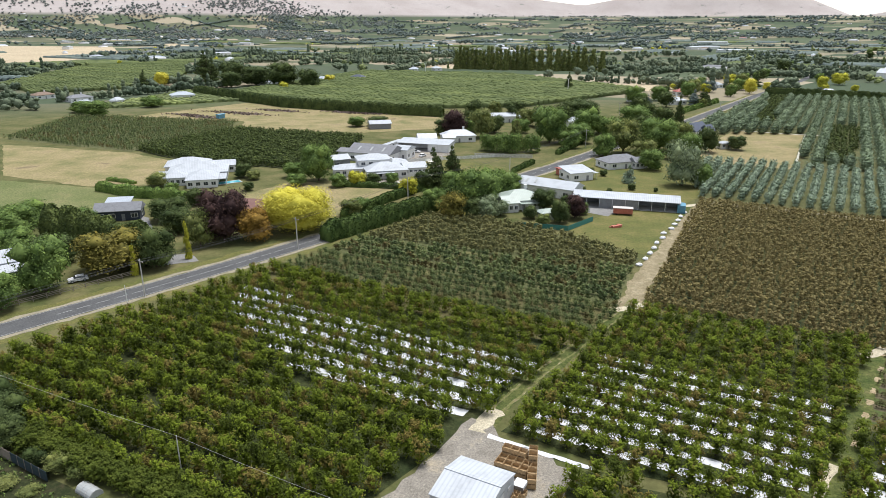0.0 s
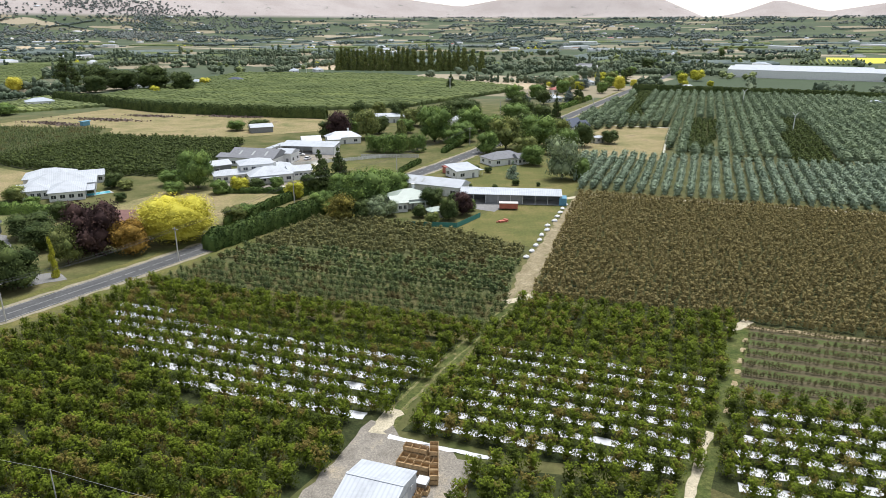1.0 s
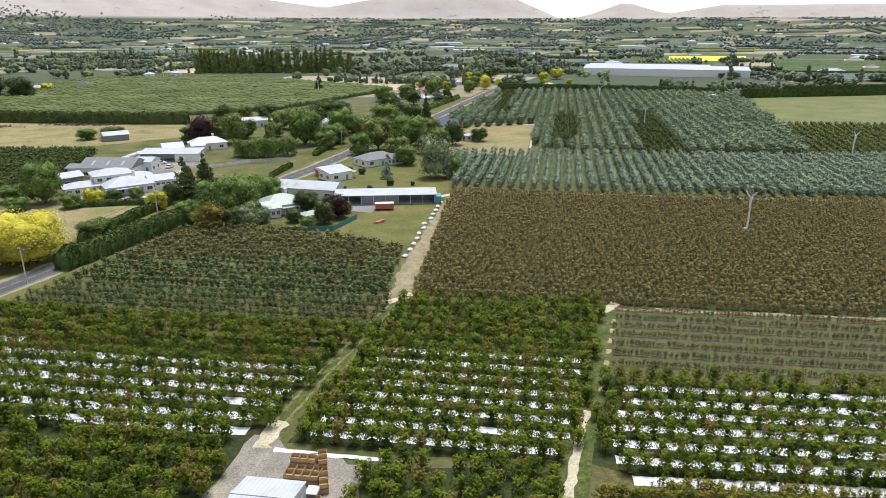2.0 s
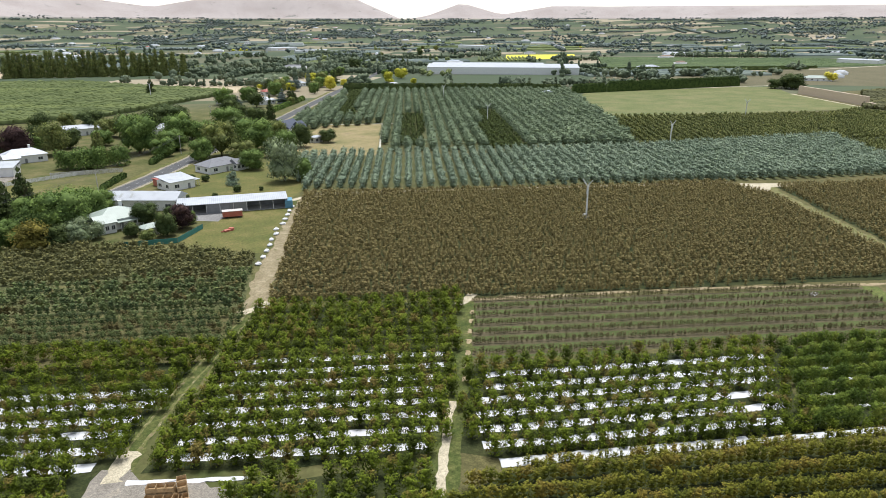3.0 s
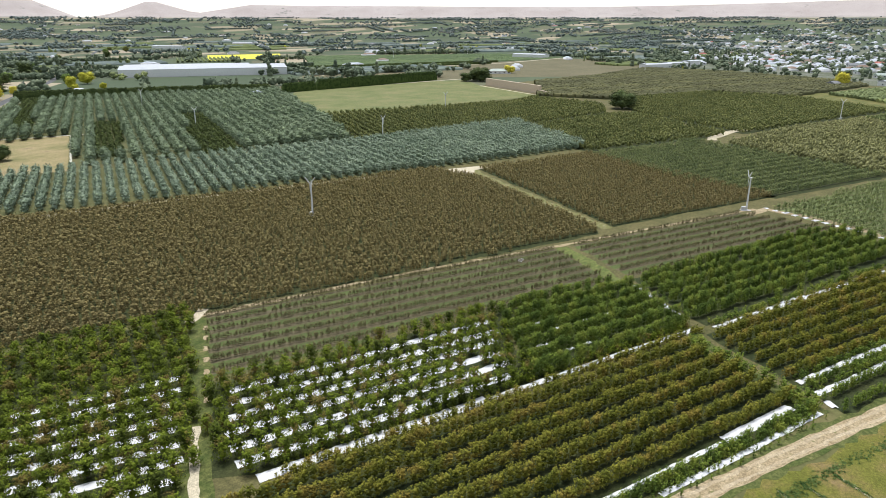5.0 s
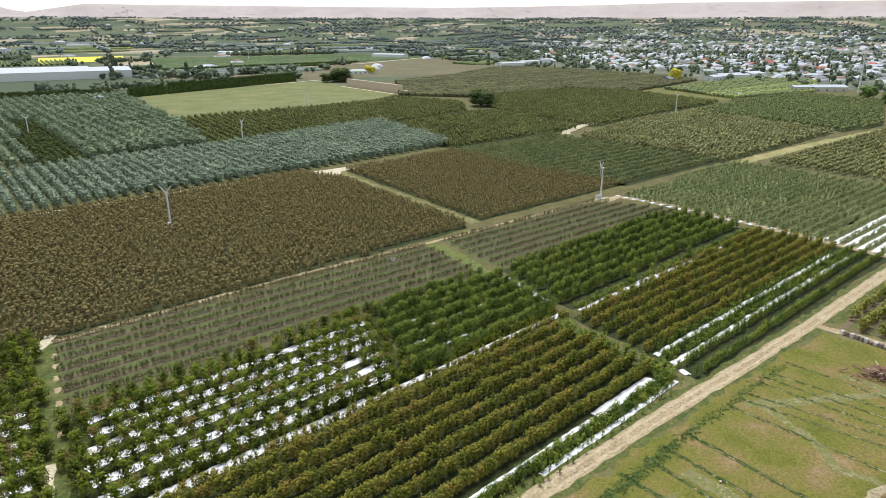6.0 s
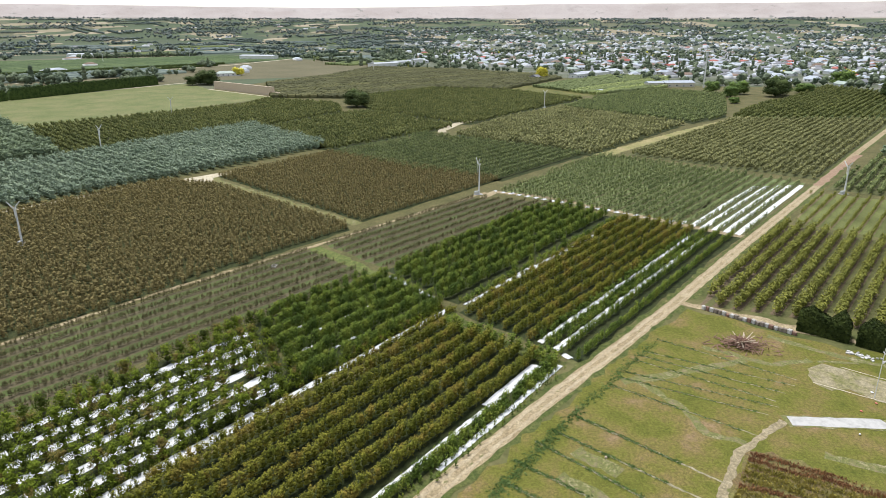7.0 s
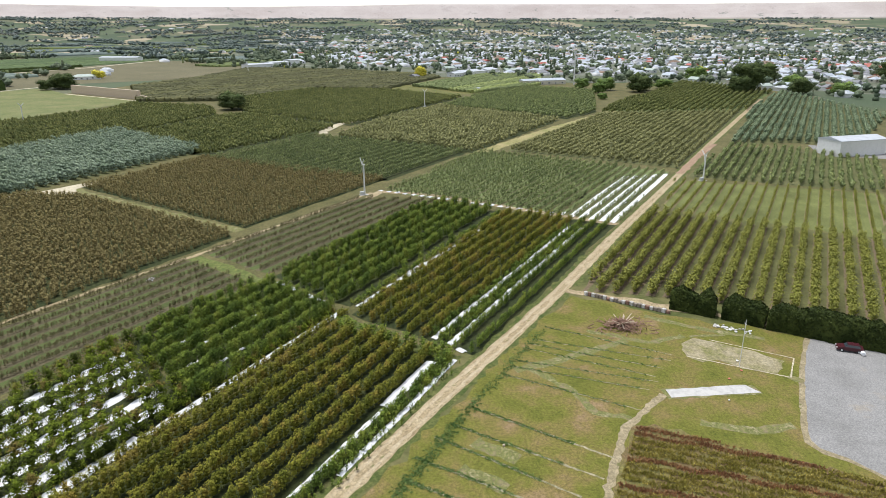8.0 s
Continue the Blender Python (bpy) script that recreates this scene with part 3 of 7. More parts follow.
# ---- orchard blocks ----
field("headland", [(88, 228), (120, 296), (150, 284), (200, 372), (268, 562), (440, 470), (390, 400), (640, 330), (980, 290), (900, 30), (720, -130), (730, -245), (625, -300), (440, -285), (290, -190), (230, -155), (190, -48), (110, 0), (30, 60), (45, 70), (80, 112), (42, 134)], HEADLAND, 0.015, "rough grass headland between orchard blocks", "ground", 0.5, 12)
FINE, FINE_LOW, MID, SLIM, FAR, RUSSETS, OLIVES = [], [], [], [], [], [], []
for k in range(7):
    FAR.append(crown(RNG, lobes_round(RNG, 1.7, 3.6, 0.2, 2), 40, 0.42, 0.78, False))


def sprays(rng, centres, normals, axes, size):
    """Pointed leaf clusters lying along their shoots, each one triangle."""
    k = len(centres)
    nn = unit(normals + rng.normal(0, 0.3, (k, 3)))
    b = axes + rng.normal(0, 0.4, (k, 3))
    b = unit(b - nn * (b * nn).sum(1, keepdims=True))
    t = np.cross(b, nn)
    s = size * rng.uniform(0.65, 1.3, (k, 1))
    v = np.stack([centres - t * s * 0.5 - b * s * 0.6, centres + t * s * 0.5 - b * s * 0.6, centres + b * s * 1.5], 1).reshape(-1, 3)
    return v, np.arange(3 * k).reshape(-1, 3)


def spindle(rng, h, r, limbs, leaves, size, shoots=6, core=0.5):
    """A bushy orchard tree, leafy to the ground: a dense body, leafy side limbs that turn upward in clusters, and young shoots on top."""
    lobes = [(0, 0, h * 0.24, r * 0.75, h * 0.24), (0, 0, h * 0.52, r * 0.8, h * 0.26), (0, 0, h * 0.72, r * 0.66, h * 0.2)]
    parts = [crown(rng, lobes, leaves * 0.22, size, core + 0.12, False, -0.7)]
    total = limbs + shoots
    each = max(4, int(leaves * 0.78 / total))
    for k in range(total):
        top = k >= limbs
        f = rng.uniform(0.78, 0.92) if top else 0.12 + 0.74 * (k + rng.uniform(0, 1)) / limbs
        a = rng.uniform(0, 6.283) if top else 2.4 * k + rng.uniform(-0.5, 0.5)
        out = np.array([math.cos(a), math.sin(a), 0.0])
        wide = r * (1.0 - 0.3 * f ** 3)
        p0 = out * wide * (rng.uniform(0.05, 0.7) if top else 0.5) + [0, 0, h * f * 0.94]
        way = unit(out * (0.3 if top else 0.8 - 0.3 * f) + [0, 0, rng.uniform(0.8, 1.3) if top else rng.uniform(0.35, 0.9)])
        length = h * rng.uniform(0.10, 0.2) if top else wide * rng.uniform(0.4, 0.72)
        t = np.linspace(0.05, 1.0, each)[:, None] ** 0.8
        fat = (0.085 * h * (1.2 - t)) if not top else 0.04 * h * (1.2 - t)
        c = p0 + way * t * length + rng.normal(0, 1, (each, 3)) * fat
        n = unit(c - [0, 0, h * 0.4]) + unit(c - p0 - way * t * length * 0.8) * 0.5 + [0, 0, 0.12]
        parts.append(sprays(rng, c, n, np.tile(way, (each, 1)), size))
    return join(parts)


for k in range(7):
    FINE.append(spindle(RNG, 3.6, 1.5, 22, 640, 0.165, 14))
    FINE_LOW.append(spindle(RNG, 2.6, 1.25, 10, 260, 0.15, 9))
    MID.append(spindle(RNG, 2.9, 1.4, 4, 54, 0.27, 2, 0.6))
    SLIM.append(spindle(RNG, 2.4, 0.95, 4, 40, 0.2, 2, 0.4))
    OLIVES.append(spindle(RNG, 4.2, 2.4, 5, 64, 0.36, 2, 0.7))
    RUSSETS.append(spindle(RNG, 2.3, 1.05, 4, 34, 0.21, 2, 0.55))


def slim(templates, across):
    """Templates made narrower across the row."""
    return [(v * [1.0, across, 1.0], f) for v, f in templates]


def orchard(name, poly, mat, templates, angle, gap, step, label, floor=None, scale=(0.85, 1.15), jitter=0.25, miss=0.02, phase=0.0, z=0.03, band=(-1e9, 1e9), across=0.0, skip=()):
    if floor:
        field("orchard_floor", poly, floor, z, "shaded grass and soil between the orchard rows", "ground", 0.4, 4)
    p = row_places(poly, angle, gap, step, RNG, jitter, miss, phase, band)
    for q in skip:
        p = p[~inside(np.asarray(q, float), p[:, :2])]
    if across:
        return stuff(name, tile(slim(templates, across), p, RNG, scale, radians(angle)), mat, label, "orchard")
    return stuff(name, tile(templates, p, RNG, scale), mat, label, "orchard")


def row_strips(name, poly, mat, angle, gap, height, width, label, floor=None, z=0.04):
    """Far plantings: each row a lumpy leafy ridge."""
    if floor:
        field("field", poly, floor, z, "grass between distant planted rows", "ground", 0.5, 15)
    poly = np.asarray(poly, float)
    a = radians(angle)
    u, v = np.array([math.cos(a), math.sin(a)]), np.array([-math.sin(a), math.cos(a)])
    pu, pv = poly @ u, poly @ v
    parts = []
    for row in np.arange(pv.min(), pv.max(), gap):
        t = np.arange(pu.min(), pu.max(), 2.2)
        c = t[:, None] * u + row * v
        ok = inside(poly, c)
        if ok.sum() < 3:
            continue
        c = c[ok]
        k = len(c)
        h = height * RNG.uniform(0.72, 1.18, k)
        w = width * RNG.uniform(0.35, 0.62, (k, 2))
        j = RNG.normal(0, 0.25, (k, 3, 2))
        rows = [np.c_[c + v * w[:, :1] + j[:, 0], h * 0.1], np.c_[c + v * w[:, :1] * 0.8 + j[:, 1], h * 0.75], np.c_[c + j[:, 2], h], np.c_[c - v * w[:, 1:] * 0.8 - j[:, 1], h * 0.75], np.c_[c - v * w[:, 1:] - j[:, 0], h * 0.1]]
        vv = np.stack(rows, 1).reshape(-1, 3)
        i = np.arange(k - 1)[:, None] * 5 + np.arange(4)
        i = i.ravel()
        parts.append((vv, np.concatenate([np.stack([i, i + 5, i + 6], 1), np.stack([i, i + 6, i + 1], 1)])))
        q = np.repeat(c, 2, 0) + RNG.normal(0, width * 0.25, (2 * k, 2))
        parts.append(clumps(RNG, np.c_[q, height * RNG.uniform(0.6, 1.1, 2 * k)], np.tile([0.0, 0.0, 0.6], (2 * k, 1)) + RNG.normal(0, 0.5, (2 * k, 3)), min(0.4, width * 0.2)))
    return stuff(name, join(parts), mat, label, "orchard")


def trunk_mesh(name, h, r, limbs, spread, rng, mat):
    bm = bmesh.new()
    rod(bm, (0, 0, -0.05), (0, 0, h * 0.45), r, r * 0.7)
    for k in range(limbs):
        a = 6.283 * k / limbs + rng.uniform(-0.4, 0.4)
        z = h * rng.uniform(0.3, 0.45)
        rod(bm, (0, 0, z), (math.cos(a) * spread * 0.6, math.sin(a) * spread * 0.6, z + h * rng.uniform(0.2, 0.4)), r * 0.5, r * 0.15, 5)
    me = bpy.data.meshes.new(name)
    bm.to_mesh(me)
    bm.free()
    me.materials.append(mat)
    return me


APPLE_TRUNKS = [trunk_mesh("trunk", 2.6, 0.09, 4, 1.3, RNG, BARK) for s in range(3)]
CROWN_MESHES = {m.name: [mesh_from("crown", *t, [m]) for t in FINE] for m in (APPLE, APPLE_DARK)}


def apple_trees(poly, mat, angle, gap, step, group, label, phase=0.0, size=0.93):
    """Single apple trees near the camera: each a thing of a trunk and a crown."""
    for x, y, z in row_places(poly, angle, gap, step, RNG, 0.17, 0.02, phase):
        t = thing("apple_tree", x, y, RNG.uniform(0, 360), label, "apple tree", group)
        s = size * RNG.uniform(0.88, 1.1)
        t.scale = (s, s, s * RNG.uniform(0.92, 1.1))
        part("trunk", APPLE_TRUNKS[RNG.integers(0, 3)], None, t)
        part("crown", CROWN_MESHES[mat.name][RNG.integers(0, 7)], None, t)


def ground_cloth(a, b, width, phase=0.0):
    """A white reflective cloth, laid with folds along an alley."""
    a, b = np.array(a, float), np.array(b, float)
    n = max(3, int(np.linalg.norm(b - a) / 0.8))
    t = np.linspace(0, 1, n)[:, None]
    u = unit(b - a)
    s = np.array([-u[1], u[0]])
    c = a + (b - a) * t + s * np.cumsum(RNG.normal(0, 0.03, (n, 1)), 0).clip(-0.3, 0.3)
    cols = []
    for k in np.linspace(-0.5, 0.5, 6):
        z = 0.10 + 0.05 * np.sin(t[:, 0] * n * 0.8 + k * 5 + phase) + RNG.normal(0, 0.025, n) + (0.1 if abs(k) < 0.2 else 0.0)
        cols.append(np.c_[c + s * (width * k + RNG.normal(0, 0.05, (n, 1))), z.clip(0.05, 1)])
    v = np.stack(cols, 1).reshape(-1, 3)
    i = (np.arange(n - 1)[:, None] * 6 + np.arange(5)).ravel()
    f = np.concatenate([np.stack([i, i + 6, i + 7], 1), np.stack([i, i + 7, i + 1], 1)])
    ob = new("ground_cloth", mesh_from("ground_cloth", v, f, [CLOTH]))
    return tagged(ob, "white woven reflective cloth laid between orchard rows", "ground cloth", "reflective cloths in the orchard")


def cloths(poly, angle, gap, width, phase=0.0, trim=(1.0, 1.0), limits=(-1e9, 1e9)):
    poly = np.asarray(poly, float)
    a = radians(angle)
    u, v = np.array([math.cos(a), math.sin(a)]), np.array([-math.sin(a), math.cos(a)])
    pv = poly @ v
    for row in np.arange(math.floor(pv.min() / gap) * gap + phase + gap / 2, pv.max(), gap):
        if not limits[0] < row < limits[1]:
            continue
        t = np.arange((poly @ u).min(), (poly @ u).max(), 0.5)
        ok = t[inside(poly, t[:, None] * u + row * v)]
        if len(ok) > 12:
            lo, hi = ok[0] + trim[0] + RNG.uniform(0, 1.5), ok[-1] - trim[1] - RNG.uniform(0, 1.5)
            ground_cloth(lo * u + row * v, hi * u + row * v, width, row)


U, V, UE = -28.0, 54.0, -25.5
# block on the road side of the main lane
A_POLY = [(-81, 108), (-33, 168), (38, 130.4), (16.4, 102.9), (5.3, 89.4), (-8.4, 72.6), (-13, 64.4), (-26, 66.6), (-49.3, 78.2), (-71.6, 89.2)]
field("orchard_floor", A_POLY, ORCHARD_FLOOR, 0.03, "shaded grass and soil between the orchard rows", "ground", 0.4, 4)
orchard("apple_orchard", A_POLY, APPLE, FINE, U, 4.0, 2.35, "rows of leafy green and bronze apple trees beside the road", band=(0, 81), scale=(1.0, 1.2), across=0.85)
orchard("apple_orchard", A_POLY, APPLE, FINE, U, 4.0, 2.3, "rows of leafy apple trees over white ground cloth", band=(81, 106), scale=(0.88, 1.06), across=0.72)
orchard("apple_orchard", A_POLY, APPLE, FINE, U, 4.0, 2.1, "rows of leafy green and bronze apple trees beside the road", band=(106, 118.5), scale=(0.85, 1.05), across=0.85)
field("orchard_floor", [(-74, 117), (-33, 168), (37, 131), (24, 114.5), (-44, 150.5), (-62, 127)], HEADLAND, 0.036, "mown grass between dull green orchard rows", "ground", 0.4, 4)
orchard("apple_orchard", A_POLY, SOBER_LEAF, FINE_LOW, U, 3.3, 1.5, "rows of dull green apple trees", band=(117.2, 200), scale=(0.78, 1.0), across=0.8)
cloths([(-24, 101.5), (-49, 134), (-48, 146), (20, 108), (3.5, 88.5)], U, 4.0, 2.0)
# block between the two lanes, tree by tree
B_POLY = [(8.5, 86.5), (40.6, 131), (80.2, 113), (46, 67.4), (22, 78.5)]
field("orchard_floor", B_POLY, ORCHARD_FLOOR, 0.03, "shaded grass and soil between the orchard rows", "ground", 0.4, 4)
apple_trees(B_POLY, APPLE, U, 4.0, 2.45, "apple trees between the lanes", "leafy green apple tree beside white ground cloth", 1.2, 1.0)
cloths(B_POLY, U, 4.0, 1.7, 1.2, (1.5, 2.0), (80, 112))
ground_cloth((6.5, 85.4), (20.5, 77.9), 0.9)
orchard("apple_orchard", [(19.5, 77.2), (43.5, 65.5), (36, 52), (10, 66), (16.5, 74)], APPLE, FINE, U, 4.0, 2.5, "rows of leafy green apple trees beside the shed", ORCHARD_FLOOR, (0.85, 1.1), phase=0.6, across=0.85)
# block past the second lane
C_POLY = [(63, 87.5), (116, 61), (93, 41.6), (52, 61.5), (47, 67)]
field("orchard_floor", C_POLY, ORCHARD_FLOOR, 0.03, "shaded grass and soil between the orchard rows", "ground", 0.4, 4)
apple_trees(C_POLY, APPLE, UE, 4.0, 2.6, "apple trees past the second lane", "leafy green apple tree beside white ground cloth", 3.7, 0.93)
cloths(C_POLY, UE, 4.0, 1.9, 3.7, (2.0, 2.0), (80, 105))
orchard("apple_orchard", [(116, 61), (147, 44), (129.5, 24.6), (93, 41.6)], APPLE_DARK, FINE, UE, 4.0, 1.3, "dense rows of dark green apple trees", ORCHARD_FLOOR, (0.78, 0.95), phase=3.7, across=0.6)
for k in range(30):
    a = RNG.uniform(0, 1)
    q = np.array([100, 41.5]) + np.array([0.9026, -0.4305]) * a * 30 + np.array([0.4305, 0.9026]) * (2 + 4 * int(RNG.integers(0, 4)) + 1.5)
    if k % 3 == 0:
        ground_cloth(q, q + np.array([0.9, -0.43]) * RNG.uniform(1.0, 2.2), 0.8, k)
ground_cloth((50.5, 61.6), (84, 45.7), 2.1)
ground_cloth((84, 45.6), (129.5, 24.1), 1.3)
for a, b, mat, n in (((52, 59.6), (129, 23.0), APPLE_BROWN, 210), ((54, 61.6), (129, 25.8), APPLE, 190), ((132, 20.2), (206, -16.2), APPLE_BROWN, 150), ((133, 22.0), (207, -13.8), APPLE_DARK, 150), ((76, 17.0), (108.6, 1.4), APPLE_DARK, 80), ((117, 5.6), (192, -32.6), APPLE_DARK, 120), ((115, 2.6), (191, -36.4), APPLE_DARK, 120)):
    n = int(n * 1.7)
    q = np.array(a) + (np.array(b, float) - a) * RNG.uniform(0, 1, (n, 1)) + RNG.normal(0, 0.36, (n, 2))
    stuff("overhanging_shoots", tile(SLIM, np.c_[q, np.zeros(n)], RNG, (0.35, 0.75)), mat, "leafy shoots hanging over the white cloth edge", "shoots")
ground_cloth((132, 21.2), (150, 12.4), 1.1)
ground_cloth((150, 12.4), (160, 7.5), 2.2)
ground_cloth((160, 7.5), (205, -14.9), 0.9)
E1_POLY = [(121.6, 24.4), (108.2, 1.4), (40, 34.0), (30, 60), (50.2, 59.2)]
orchard("bronzed_orchard", E1_POLY, APPLE_BROWN, FINE_LOW, UE, 3.45, 1.2, "dense bronzed hedge-like orchard rows", ORCHARD_FLOOR, (0.9, 1.1), 0.14, 0.0, 0.45, band=(51, 200), across=0.72)
orchard("bronzed_orchard", E1_POLY, APPLE_DARK, FINE_LOW, UE, 3.7, 1.1, "dense green row along the farm track", None, (0.75, 0.95), 0.12, 0.05, 0.4, band=(0, 51), across=0.7)
ground_cloth((93, 11.6), (107.8, 4.5), 1.8)
ground_cloth((60, 26.8), (92, 11.6), 0.8)
ground_cloth((76, 16.0), (108.6, 0.4), 1.0)
p = row_places([(50, 30.5), (109, 2.2), (107.6, -0.9), (48.5, 27.5)], UE, 1.3, 1.0, RNG, 0.25, 0.15, 0.5)
stuff("track_side_shoots", tile(slim(SLIM, 0.8), p, RNG, (0.35, 0.6), radians(UE)), APPLE_DARK, "low shoots growing through white cloth beside the track", "shoots")
p = row_places([(107.8, 2.0), (110.2, 1.2), (123.4, 23.0), (121.0, 24.0)], 60.0, 2.2, 1.7, RNG, 0.35, 0.1)
stuff("row_end_trees", tile(FINE_LOW, p, RNG, (0.75, 1.05)), APPLE_DARK, "bushy green trees at the ends of bronzed rows", "orchard")
C3_POLY = [(150, 43.5), (220, 6.5), (209, -14), (132, 22.6)]
orchard("apple_orchard", C3_POLY, APPLE_DARK, FINE, UE, 4.0, 1.3, "dense rows of dark green apple trees", ORCHARD_FLOOR, (0.78, 0.95), phase=0.9, across=0.6)
E2_POLY = [(128, 21.8), (207.5, -17.2), (194.5, -47.8), (110.2, -2.8)]
orchard("bronzed_orchard", E2_POLY, APPLE_BROWN, FINE_LOW, -27.0, 3.2, 1.3, "dense bronzed hedge-like orchard rows", ORCHARD_FLOOR, (0.88, 1.05), 0.14, 0.0, 1.7, band=(58, 200), across=0.68)
orchard("bronzed_orchard", E2_POLY, APPLE_DARK, FINE_LOW, -27.0, 3.5, 1.2, "dense green rows beside the farm track", None, (0.75, 0.95), 0.12, 0.03, 2.9, band=(0, 58), across=0.55)
ground_cloth((117, 4.7), (192, -33.5), 1.2)
ground_cloth((114.5, 1.7), (191, -37.3), 1.3)
for a, b in (((146, 41.5), (141, 36)), ((138.5, 33), (134.5, 28.6)), ((113.0, 0.2), (111.6, -1.2))):
    ground_cloth(a, b, 1.2)
# young blocks in grass
for poly in ([(81, 110.5), (161, 67.8), (145.5, 46.5), (117, 62), (64.5, 88.5)], [(166, 65), (226, 33.4), (224, 6), (151, 44)]):
    orchard("young_orchard", poly, RUSSET_GREEN, SLIM, U, 4.1, 0.5, "rows of thin young trees standing in grass", YOUNG_ROWS, (0.46, 0.68), 0.14, 0.02, across=0.8)
orchard("nursery_orchard", [(-31, 171), (-24, 179.5), (46, 155), (41.5, 144), (37.5, 133.5)], SOBER_LEAF, MID, U, 3.5, 1.3, "rows of small dull green trees", YOUNG_DARK, (0.75, 1.0), across=0.8)
orchard("nursery_orchard", [(-23, 181), (-4, 206), (18, 196), (36, 184), (51, 165), (46, 156)], BRONZE_SHADE, MID, U, 3.6, 1.2, "rows of small bronze green trees", YOUNG_DARK, (0.75, 1.0), across=0.8)
orchard("russet_orchard", [(43, 134.2), (88, 225), (160, 186), (229, 152), (228, 132), (186, 66), (180, 62.8), (79, 114.5)], RUSSET, RUSSETS, U, 2.9, 0.95, "dense russet brown orchard rows", ORCHARD_FLOOR, (0.8, 1.08), 0.2, across=0.8)
orchard("russet_orchard", [(241, 138), (300, 112), (256, 26), (242, 35), (189, 61.5)], RUSSET, RUSSETS, U, 2.9, 1.05, "dense russet brown orchard rows", ORCHARD_FLOOR, (0.8, 1.05), 0.2, across=0.8)
W = 59.6
orchard("blue_green_orchard", [(88, 231), (160, 190), (233, 154), (315, 118), (374, 189), (262, 222), (147, 277), (114, 292)], BLUE_LEAF, MID, W, 4.25, 1.5, "rows of pale blue-green orchard trees", YOUNG_DARK, (1.3, 1.55), 0.2, across=0.85)
DARK_STRIPS = [[(229, 398), (240, 388), (177, 286), (166, 295)], [(285, 592), (294, 583), (192, 398), (185, 405)], [(281, 387), (292, 379), (214, 250), (198, 260)]]
orchard("blue_green_orchard", [(131, 373), (264, 560), (370, 508), (444, 470), (330, 308), (266, 227), (153, 283), (200, 372)], GREY_GREEN, OLIVES, W, 6.2, 2.3, "tall rows of grey-green orchard trees", YOUNG_DARK, (1.2, 1.45), 0.2, across=1.0, skip=DARK_STRIPS)
for q in DARK_STRIPS:
    orchard("dark_orchard", q, OLIVE_DARK, MID, W, 3.1, 1.9, "low dark rows between taller grey-green trees", None, (0.9, 1.2), 0.6)
orchard("trained_rows", [(295, 110), (363, 79), (315, -6), (253, 26), (264, 62)], PALE_LEAF, SLIM, U, 5.2, 0.9, "trained green rows on wires", ORCHARD_FLOOR, (1.0, 1.25), 0.08, across=0.8)
orchard("pale_orchard", [(236, 25), (317, -12), (282, -70), (205, -32)], PALE_LEAF, SLIM, U, 3.3, 1.0, "pale green young tree rows", PALE_ROWS, (0.75, 1.05), 0.25)
orchard("pale_orchard", [(205, -32), (282, -70), (272, -87), (196, -49)], PALE_LEAF, SLIM, U, 3.3, 1.3, "pale young tree rows over white cloth", PALE_ROWS, (0.6, 0.85), 0.2)
for k in range(7):
    d = np.array([math.cos(radians(U)), math.sin(radians(U))])
    p = np.array([196.6 + 1.55 * k, -46.9 + 2.92 * k])
    if k < 5:
        ground_cloth(p, p + d * (80 - k * 3), 1.7, k)
    else:
        ground_cloth(p, p + d * RNG.uniform(3, 7), 1.2, k)
for k in range(7, 26):
    p = np.array([197.5 + 1.55 * k, -46.5 + 2.95 * k]) * 1.0
    ground_cloth(p, p + np.array([0.88, -0.47]) * RNG.uniform(1.2, 2.6), 1.6, k)
orchard("green_orchard", [(320, -25), (457, -97), (475, -199), (279, -93)], DUSTY_LEAF, FAR, U, 3.6, 2.0, "rows of olive green trees", YOUNG_DARK, (0.7, 0.9), across=0.75)
orchard("trained_rows", [(141.5, -27.8), (209, -63), (180, -118), (123, -88), (138, -48)], VINE_LEAF, SLIM, U, 3.5, 0.85, "yellow-green trained rows over mown grass", VINE_ROWS, (1.05, 1.4), 0.14, across=1.0)
orchard("trained_rows", [(212.5, -67), (256, -84), (235, -151), (181.5, -119)], VINE_LEAF, SLIM, U, 3.5, 1.1, "yellow-green trained rows over pale mown grass", VINE_ROWS_PALE, (0.6, 0.9), 0.12, across=0.7)
orchard("green_orchard", [(262, -91), (335, -137), (320, -162), (293, -185), (237, -152)], PALE_LEAF, FAR, U, 3.3, 1.9, "rows of dark green trees", YOUNG_DARK, (0.7, 0.9), across=0.7)
orchard("blue_green_orchard", [(339, -139), (492, -214), (620, -293), (447, -281), (330, -196), (345, -170)], GREY_GREEN, FAR, U, 4.0, 2.4, "rows of pale blue-green trees", YOUNG_DARK, (0.9, 1.15), across=0.85)
orchard("green_orchard", [(325, 320), (470, 244), (545, 242), (512, 240), (495, 179), (448, 157), (365, 179), (266, 226)], BROWN_GREEN, FAR, V, 4.4, 2.4, "rows of olive green trees", ORCHARD_FLOOR, (0.85, 1.05), across=0.7)
orchard("green_orchard", [(302, 113), (391, 68), (451, 134), (446, 148), (365, 173), (330, 150)], BROWN_GREEN, FAR, V, 4.4, 2.4, "rows of green orchard trees", ORCHARD_FLOOR, (0.85, 1.05), across=0.7)
